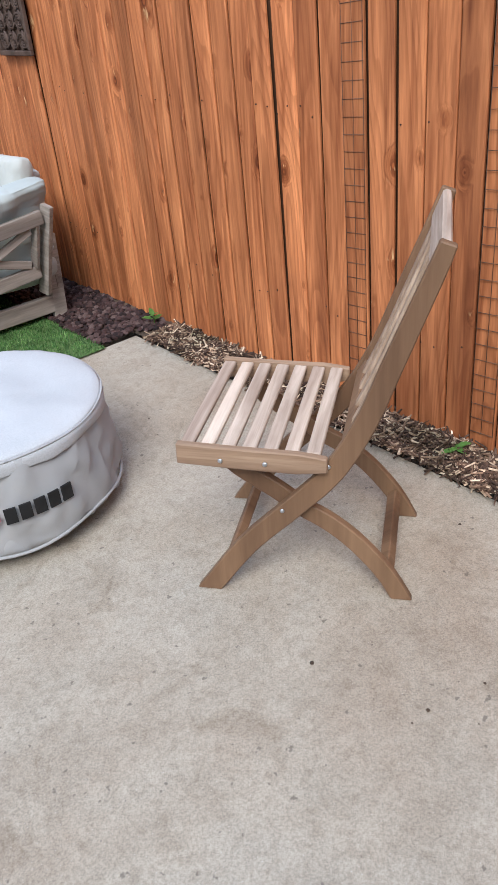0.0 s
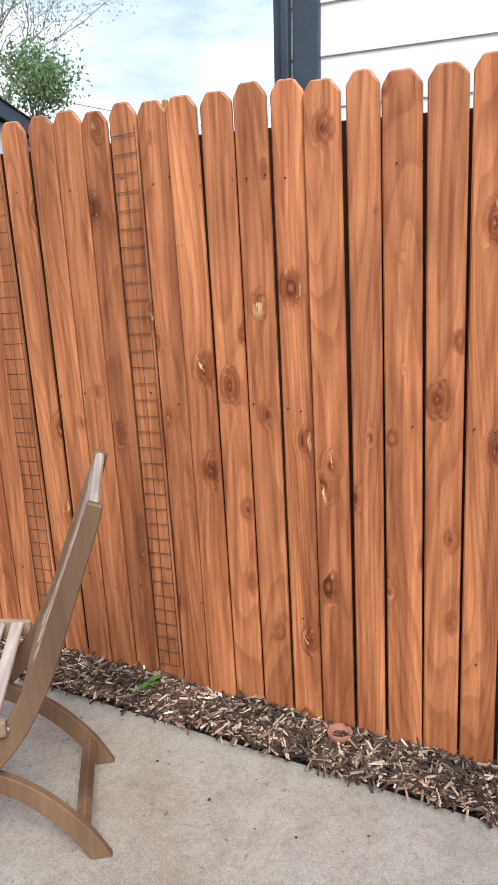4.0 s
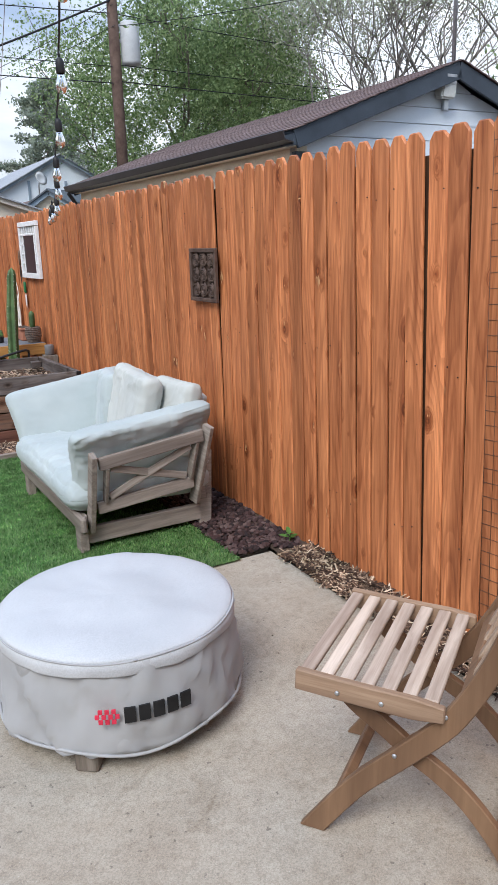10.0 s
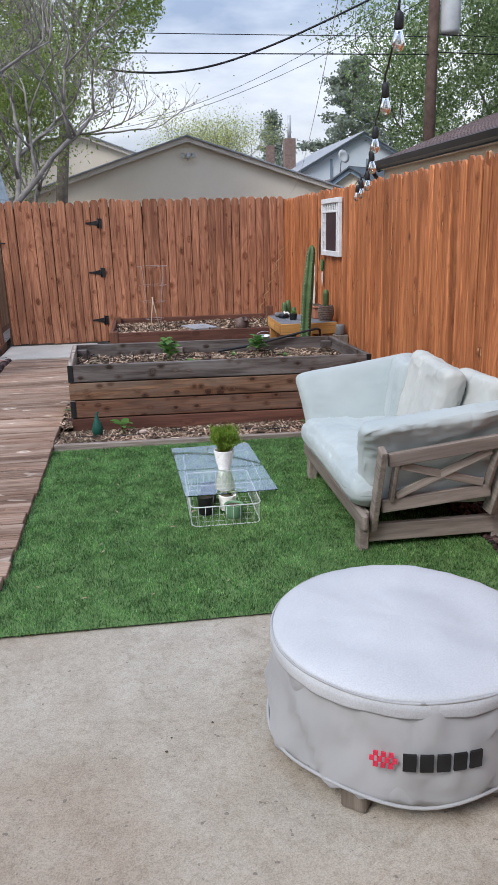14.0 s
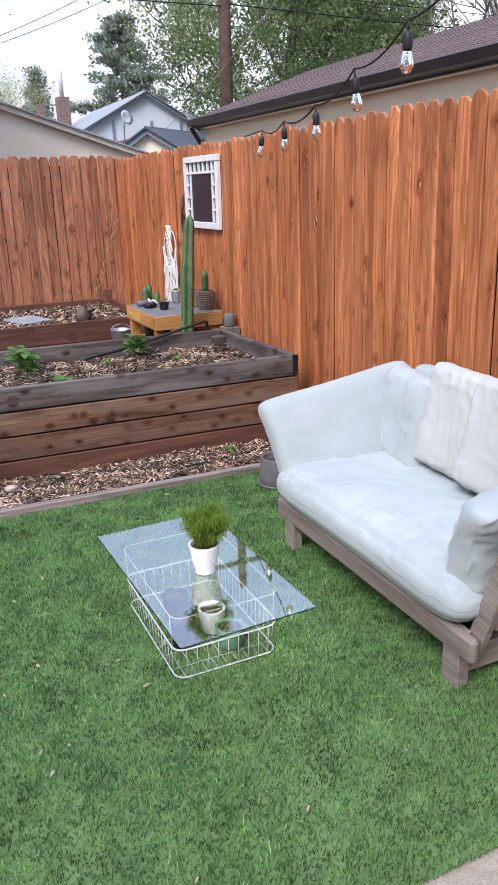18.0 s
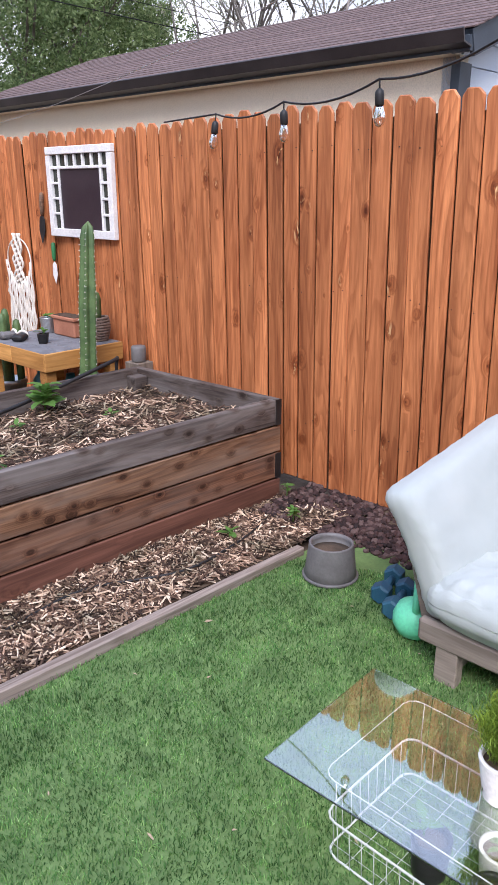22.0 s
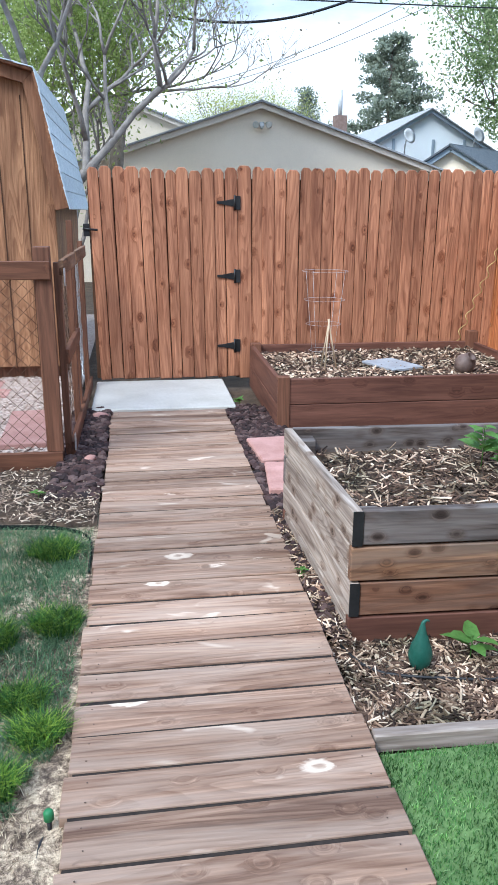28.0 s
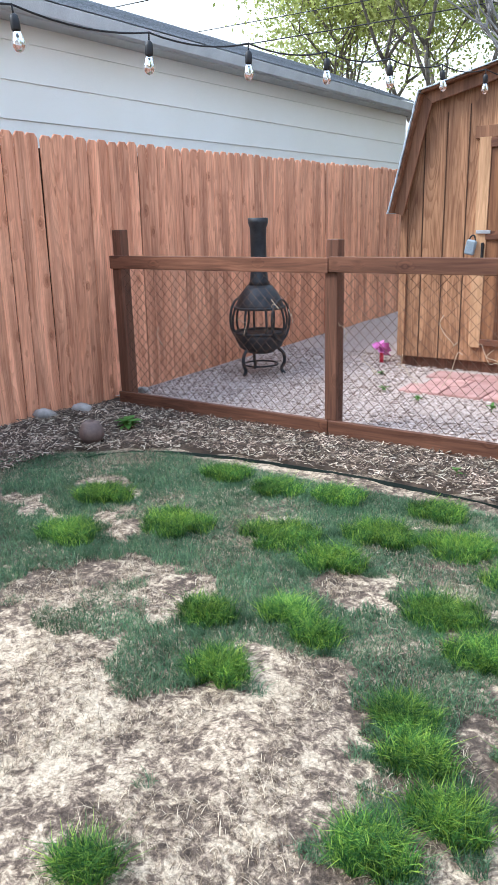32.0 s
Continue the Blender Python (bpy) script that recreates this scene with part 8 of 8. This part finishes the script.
def tree(name, label, at, height, radius, bark, leaf, leaves, size, seed, fork=0.28, twigs=0, tall=1.0, clump=0.5, depth=4, r0=None, thin=0.56, body=None):
    """Trunk and limbs that fork and thin out, and leaves in clumps round the outer twigs."""
    g = random.Random(seed)
    t = thing(name, label, "tree", pose(*at))
    runs, tips = [], []
    r0 = r0 or height * 0.014

    def grow(p, d, ln, r, k):
        q, pts = p, [p]
        rs = [r]
        for i in range(4):
            d = (d + Vector((g.gauss(0, 0.16), g.gauss(0, 0.16), 0.05 + g.gauss(0, 0.08)))).normalized()
            q = q + d * ln / 4
            pts.append(q)
            rs.append(r * (1 - 0.11 * (i + 1)))
        runs.append((pts, rs))
        if k >= (0 if leaves > 8000 else 1):
            tips.extend(pts[1:] if k >= depth - 1 else pts[2:])
        if k < depth:
            for i in range(3 if k < 2 else 2 + (g.random() < 0.5)):
                a = g.uniform(0, 6.28)
                s = g.uniform(0.45, 0.95)
                nd = (d + Vector((math.cos(a) * s, math.sin(a) * s, g.uniform(-0.15, 0.35)))).normalized()
                at_ = pts[g.choice((2, 3, 4))] if i else pts[4]
                grow(at_, nd, ln * g.uniform(0.6, 0.8), r * thin, k + 1)

    trunk = [Vector((0, 0, -0.2)), Vector((g.gauss(0, 0.05), 0, height * fork * 0.5)), Vector((g.gauss(0, 0.1), g.gauss(0, 0.1), height * fork))]
    tube("trunk", trunk, [r0 * 1.25, r0, r0 * 0.85], bark, t, 10)
    for i in range(4):
        a = i * 1.57 + g.uniform(-0.4, 0.4)
        s = g.uniform(0.25, 0.8) * radius / height * 2.2
        grow(trunk[2], Vector((math.cos(a) * s, math.sin(a) * s, tall)).normalized(), height * (1 - fork) * 0.42, r0 * 0.6, 0)
    V, F = [], []
    for pts, rs in runs:
        v, f = tube_data(pts, rs, 5)
        o = len(V)
        V += v
        F += [tuple(i + o for i in q) for q in f]
    put("branching", mesh_of("branching", V, F, bark, True), t)
    if leaves:
        gg = np.random.default_rng(seed)
        T = np.array([tuple(p) for p in tips])
        pick = T[gg.integers(0, len(T), leaves)]
        P = pick + gg.normal(0, clump, (leaves, 3)) * np.array([1, 1, 0.7])
        if body:
            # boughs that fill the crown, with holes between them
            dx, dy, cz, rx, rz, count = body
            u = gg.normal(size=(count, 3))
            u *= (gg.uniform(0.15, 1, count) ** 0.45 / np.linalg.norm(u, axis=1))[:, None]
            Q = u * np.array([rx, rx, rz]) + np.array([dx, dy, cz])
            Q = Q[[noise.noise((q[0] * 0.9, q[1] * 0.9, q[2] * 1.2 + seed)) + 0.6 * noise.noise((q[0] * 2.6, q[1] * 2.6, q[2] * 2.9 + seed)) > 0.06 for q in Q]]
            P = np.concatenate([P, Q])
        leaf_cards("crown", P, size, leaf, t, seed)
    return t


def conifer(name, label, at, height, radius, seed, leaves=9000):
    g = np.random.default_rng(seed)
    t = thing(name, label, "tree", pose(*at))
    tube("trunk", [(0, 0, -0.2), (0, 0, height * 0.5), (0, 0, height)], [height * 0.02, height * 0.013, 0.02], M["bark"], t, 8)
    runs, P = [], []
    z = height * 0.18
    while z < height * 0.98:
        u = (z / height - 0.18) / 0.82
        for k in range(5):
            a = g.uniform(0, 6.28)
            ln = radius * (1 - u) ** 0.75 * g.uniform(0.55, 1.15) + 0.15
            d = np.array([math.cos(a), math.sin(a), 0.12 - 0.25 * (1 - u)])
            runs.append(([Vector((0, 0, z)), Vector(tuple(d * ln * 0.6)) + Vector((0, 0, z)), Vector(tuple(d * ln)) + Vector((0, 0, z + 0.12 * ln))], [0.05, 0.03, 0.01]))
            m = int(leaves / 90 * (0.4 + ln / radius))
            s = g.uniform(0.25, 1.0, m)[:, None]
            P.append(np.array([0, 0, z]) + d * ln * s + g.normal(0, 0.17 + 0.12 * ln / radius, (m, 3)) * np.array([1, 1, 0.8]))
        z += height * 0.045
    V, F = [], []
    for pts, rs in runs:
        v, f = tube_data(pts, rs, 4)
        o = len(V)
        V += v
        F += [tuple(i + o for i in q) for q in f]
    put("branching", mesh_of("branching", V, F, M["bark"], True), t)
    leaf_cards("needles", np.concatenate(P), 0.16 * height / 14, M["needles"], t, seed)
    return t


tree("broadleaf_tree", "large dense green tree behind the utility pole", (9.8, 24.5, 0), 9.6, 4.2, M["bark"], M["crown"], 26000, 0.058, 1, 0.2, clump=0.40, body=(0, 0, 5.6, 4.1, 3.4, 120000))
tree("budding_tree", "pale budding tree beyond the garage roof", (14.2, 20.5, 0), 10.5, 4.2, M["bark_pale"], M["buds_green"], 15000, 0.045, 2, 0.2, clump=0.35, depth=5, r0=0.10, thin=0.60)
tree("broadleaf_tree", "green tree beyond the garage", (13.4, 26.5, 0), 9.6, 4.2, M["bark"], M["crown"], 12000, 0.058, 12, 0.2, clump=0.38, body=(0, 0, 5.4, 3.6, 3.0, 75000))
tree("budding_tree", "tall thin-limbed tree just coming into leaf", (15.8, 18.6, 0), 12.0, 4.2, M["bark_pale"], M["buds_green"], 16000, 0.045, 3, 0.2, clump=0.35, depth=5, r0=0.11, thin=0.60)
tree("budding_tree", "tall budding tree beyond the garage", (15.5, 21.5, 0), 12.5, 4.2, M["bark_pale"], M["buds_green"], 16000, 0.045, 13, 0.2, clump=0.35, depth=5, r0=0.11, thin=0.60)
tree("small_tree", "small fresh green tree behind the garage", (10.15, 10.8, 0), 5.1, 0.8, M["bark"], M["crown"], 3000, 0.05, 4, 0.66, clump=0.20, depth=3, r0=0.04)
tree("budding_tree", "bare twiggy shrub tops beyond the fence", (20.0, 6.5, 0), 6.2, 2.2, M["bark_pale"], M["buds"], 2500, 0.05, 14, 0.3, clump=0.3, r0=0.06)
conifer("pine_tree", "tall dark spreading pine in the distance", (14.9, 60.0, 0), 13.6, 6.2, 5, 26000)
conifer("pine_tree", "narrow dark spruce in the distance", (7.6, 54.0, 0), 9.0, 1.9, 6, 9000)
tree("bare_tree", "grey bare-limbed tree behind the shed", (-4.0, 13.6, 0), 5.6, 4.2, M["bark_pale"], M["buds"], 2600, 0.026, 7, 0.30, clump=0.25, depth=7, r0=0.095, thin=0.62, tall=0.75)
tree("bare_tree", "grey bare-limbed tree behind the back fence", (-5.6, 17.5, 0), 7.0, 4.4, M["bark_pale"], M["buds"], 3000, 0.03, 17, 0.25, clump=0.3, depth=6, r0=0.10, thin=0.62, tall=0.75)
tree("broadleaf_tree", "large green tree behind the shed", (-3.6, 19.2, 0), 10.0, 3.0, M["bark"], M["crown_fresh"], 12000, 0.045, 8, 0.38, clump=0.45, body=(0.2, 0, 6.9, 2.6, 2.4, 80000))
tree("broadleaf_tree", "bright green tree far behind the shed", (-9.5, 30.0, 0), 10.0, 4.0, M["bark"], M["crown_fresh"], 30000, 0.08, 18, 0.2, clump=0.55)
tree("lime_tree", "yellow-green tree coming into leaf beyond the house", (-10.5, 23.0, 0), 10.0, 4.2, M["bark"], M["crown_lime"], 38000, 0.065, 9, 0.25, clump=0.45)
tree("lime_tree", "yellow-green tree coming into leaf behind the white house", (-15.0, 27.0, 0), 10.5, 4.4, M["bark"], M["crown_lime"], 38000, 0.07, 19, 0.25, clump=0.5)
tree("lime_tree", "pale green young tree behind the beige house", (1.6, 46.0, 0), 7.6, 2.4, M["bark_pale"], M["crown_lime"], 6400, 0.05, 10, 0.3, clump=0.4)
tree("lime_tree", "pale green young tree far behind the roofs", (4.0, 48.0, 0), 7.6, 2.4, M["bark_pale"], M["crown_lime"], 6400, 0.05, 20, 0.3, clump=0.4)
tree("lime_tree", "yellow-green shrub by the back fence", (-4.3, 16.6, 0), 4.6, 1.6, M["bark_pale"], M["crown_fresh"], 22000, 0.036, 21, 0.15, clump=0.35)


# ---- fences ----
def picket_mesh(width, height, mat, thick=0.016, ear=0.022, seed=0):
    g = random.Random(seed)
    w = width / 2
    o = [(-w, 0), (w, 0), (w, height - ear * 1.25 - g.uniform(0, .006)), (w - ear * g.uniform(.9, 1.2), height - g.uniform(0, .003)), (-w + ear * g.uniform(.9, 1.2), height), (-w, height - ear * 1.25 - g.uniform(0, .006))]
    bm = sheet_bm(o, thick, 0.0045)
    me = bpy.data.meshes.new("picket")
    bm.to_mesh(me)
    bm.free()
    me.materials.append(mat)
    return me


def picket_row(fence, edges, along, face, height, mat, seed, lean, base=0.03, gaps=(0.005, 0.006, 0.007, 0.009, 0.013)):
    """Pickets one by one between given edges along a line; face: the angle that their good side looks to; lean: how far they tip along the line."""
    g = random.Random(seed)
    kinds = {}
    for a, b in zip(edges[:-1], edges[1:]):
        s = (a + b) / 2
        w = round((b - a - g.choice(gaps)) / 0.002) * 0.002
        h = round((height(s) + g.choice((-0.010, -0.005, 0, 0, 0.005, 0.009))) / 0.004) * 0.004
        v = g.randrange(3)
        if (w, h, v) not in kinds:
            kinds[(w, h, v)] = picket_mesh(w, h - base, mat, seed=v)
        tip = lean(s)
        x, y = along(s - math.tan(radians(tip)) * (1.15 - base))
        off = g.uniform(-0.005, 0.005)
        put("picket", kinds[(w, h, v)], fence, pose(x + off * math.sin(radians(face)), y + off * math.cos(radians(face)), base + g.uniform(-0.008, 0.006), g.gauss(0, 0.08), (tip if face >= 0 else -tip) + g.gauss(0, 0.10), face))


def edges_from(start, widths, before=0, after=0, pitch=0.0998):
    """Picket edges along a fence: measured widths, with even ones before and after."""
    e = [start - pitch * k for k in range(before, 0, -1)] + [start]
    for w in widths:
        e.append(e[-1] + w)
    return e + [e[-1] + pitch * (k + 1) for k in range(after)]


def steps_between(table):
    """A height that glides from place to place."""
    xs, zs = zip(*table)
    return lambda s: float(np.interp(s, xs, zs))


long_fence = thing("fence_long", "tall orange-stained cedar privacy fence with dog-eared pickets", "fence", kind="structure")
LONG_W = [0.104, 0.098, 0.105, 0.100, 0.099, 0.100, 0.100, 0.098, 0.102, 0.094, 0.105, 0.103, 0.108, 0.099, 0.099, 0.106, 0.105, 0.104, 0.102, 0.101, 0.097, 0.102, 0.101, 0.096, 0.099, 0.101, 0.099, 0.096, 0.104, 0.110,
          0.097, 0.104, 0.109, 0.096, 0.102, 0.099, 0.106, 0.112, 0.100, 0.104, 0.105, 0.099, 0.095, 0.108, 0.099, 0.099, 0.106, 0.104, 0.101, 0.103, 0.099, 0.103, 0.099, 0.099, 0.103, 0.100, 0.099, 0.099, 0.102, 0.101,
          0.100, 0.107, 0.090, 0.098, 0.104, 0.099, 0.100, 0.100, 0.093, 0.107, 0.096, 0.106, 0.102, 0.104, 0.098, 0.110, 0.118, 0.096]
LONG_H = steps_between([(-3, 1.855), (1.0, 1.852), (1.6, 1.848), (2.2, 1.838), (4.4, 1.831), (5.4, 1.827), (6.5, 1.814), (7.5, 1.808), (10.5, 1.80)])
LONG_TIP = steps_between([(-3, 1.6), (2.3, 1.7), (3.0, 0.8), (4.4, 0.8), (5.0, 1.4), (6.0, 1.2), (8.5, 1.0), (9.8, 0.0)])
LONG_E = edges_from(0.634, LONG_W, 31, 22)
picket_row(long_fence, [e for e in LONG_E if e < 10.47] + [10.50], lambda s: (FX + 0.008, s), -90, LONG_H, M["fence"], 3, LONG_TIP)
# added dark boards behind every picket row carry the shade of the gaps
bar("backing_board", (12.9, 0.012, 1.70), (FX + 0.031, 4.02, 0.90), M["groove_shade"], long_fence, (0, 0, 90))
for z in (0.35, 1.0, 1.62):
    bar("rail", (12.9, 0.04, 0.09), (FX + 0.06, 4.02, z), M["rail"], long_fence, (0, 0, 90))
V, F, g = [], [], random.Random(77)
for y in [(a + b) / 2 for a, b in zip(LONG_E[:-1], LONG_E[1:]) if b < 10.5]:
    for z in (0.36, 1.01, 1.63):
        for d in (-0.026, 0.026):
            if g.random() < 0.5:
                continue
            v, f = tube_data([(0, 0, 0), (-0.003, 0, 0)], 0.0026, 5)
            o, c = len(V), Vector((FX - 0.0005, y + d + g.uniform(-0.008, 0.008), z + g.uniform(-0.02, 0.02)))
            V += [c + q for q in v]
            F += [tuple(i + o for i in q) for q in f]
put("nail_heads", mesh_of("nail_heads", V, F, M["black"]), long_fence)["kind"] = "stuff"
back_fence = thing("fence_back", "tall brown-stained cedar fence along the back of the yard", "fence", kind="structure")
BACK_W = [0.118, 0.087, 0.103, 0.100, 0.111, 0.096, 0.104, 0.107, 0.098, 0.103, 0.106, 0.094, 0.117, 0.095, 0.106, 0.105, 0.097, 0.101, 0.110, 0.102, 0.083, 0.103, 0.088]
picket_row(back_fence, edges_from(-2.335, BACK_W), lambda s: (s, BY + 0.008), 0, lambda s: 1.83, M["fence_back"], 5, steps_between([(-2.4, -0.6), (-1.6, 0.0), (-0.8, 0.2), (-0.1, -0.4)]), base=0.05, gaps=(0.002, 0.003, 0.004, 0.006))
bar("backing_board", (2.3, 0.012, 1.68), (-1.2, BY + 0.031, 0.90), M["groove_shade"], back_fence)
for z in (0.35, 1.0, 1.62):
    bar("rail", (2.4, 0.04, 0.09), (-1.2, BY + 0.06, z), M["rail"], back_fence)
left_fence = thing("fence_left", "tall reddish-brown cedar fence on the far side of the lawn", "fence", kind="structure")
picket_row(left_fence, edges_from(7.494, [0.1175] * 60, 50, pitch=0.1175), lambda s: (LX - 0.008, s), 90, lambda s: 2.12, M["fence_left"], 8, lambda s: 0.8, base=0.0, gaps=(0.001, 0.002, 0.002, 0.007))
bar("backing_board", (12.9, 0.012, 1.98), (LX - 0.031, 8.1, 1.03), M["groove_shade"], left_fence, (0, 0, 90))
for z in (0.35, 1.1, 1.9):
    bar("rail", (13.0, 0.04, 0.09), (LX - 0.06, 8.1, z), M["rail"], left_fence, (0, 0, 90))
picket_row(gate, edges_from(0.024, [0.096, 0.105, 0.102, 0.118, 0.093, 0.108, 0.092, 0.103, 0.105, 0.104, 0.089, 0.107]), lambda s: (s, 0.008), 0, lambda s: 1.82, M["fence_back"], 9, lambda s: -0.9, base=0.075, gaps=(0.003, 0.004, 0.005, 0.007))
bar("backing_board", (1.22, 0.012, 1.66), (0.62, 0.012 + 0.019, 0.91), M["groove_shade"], gate)
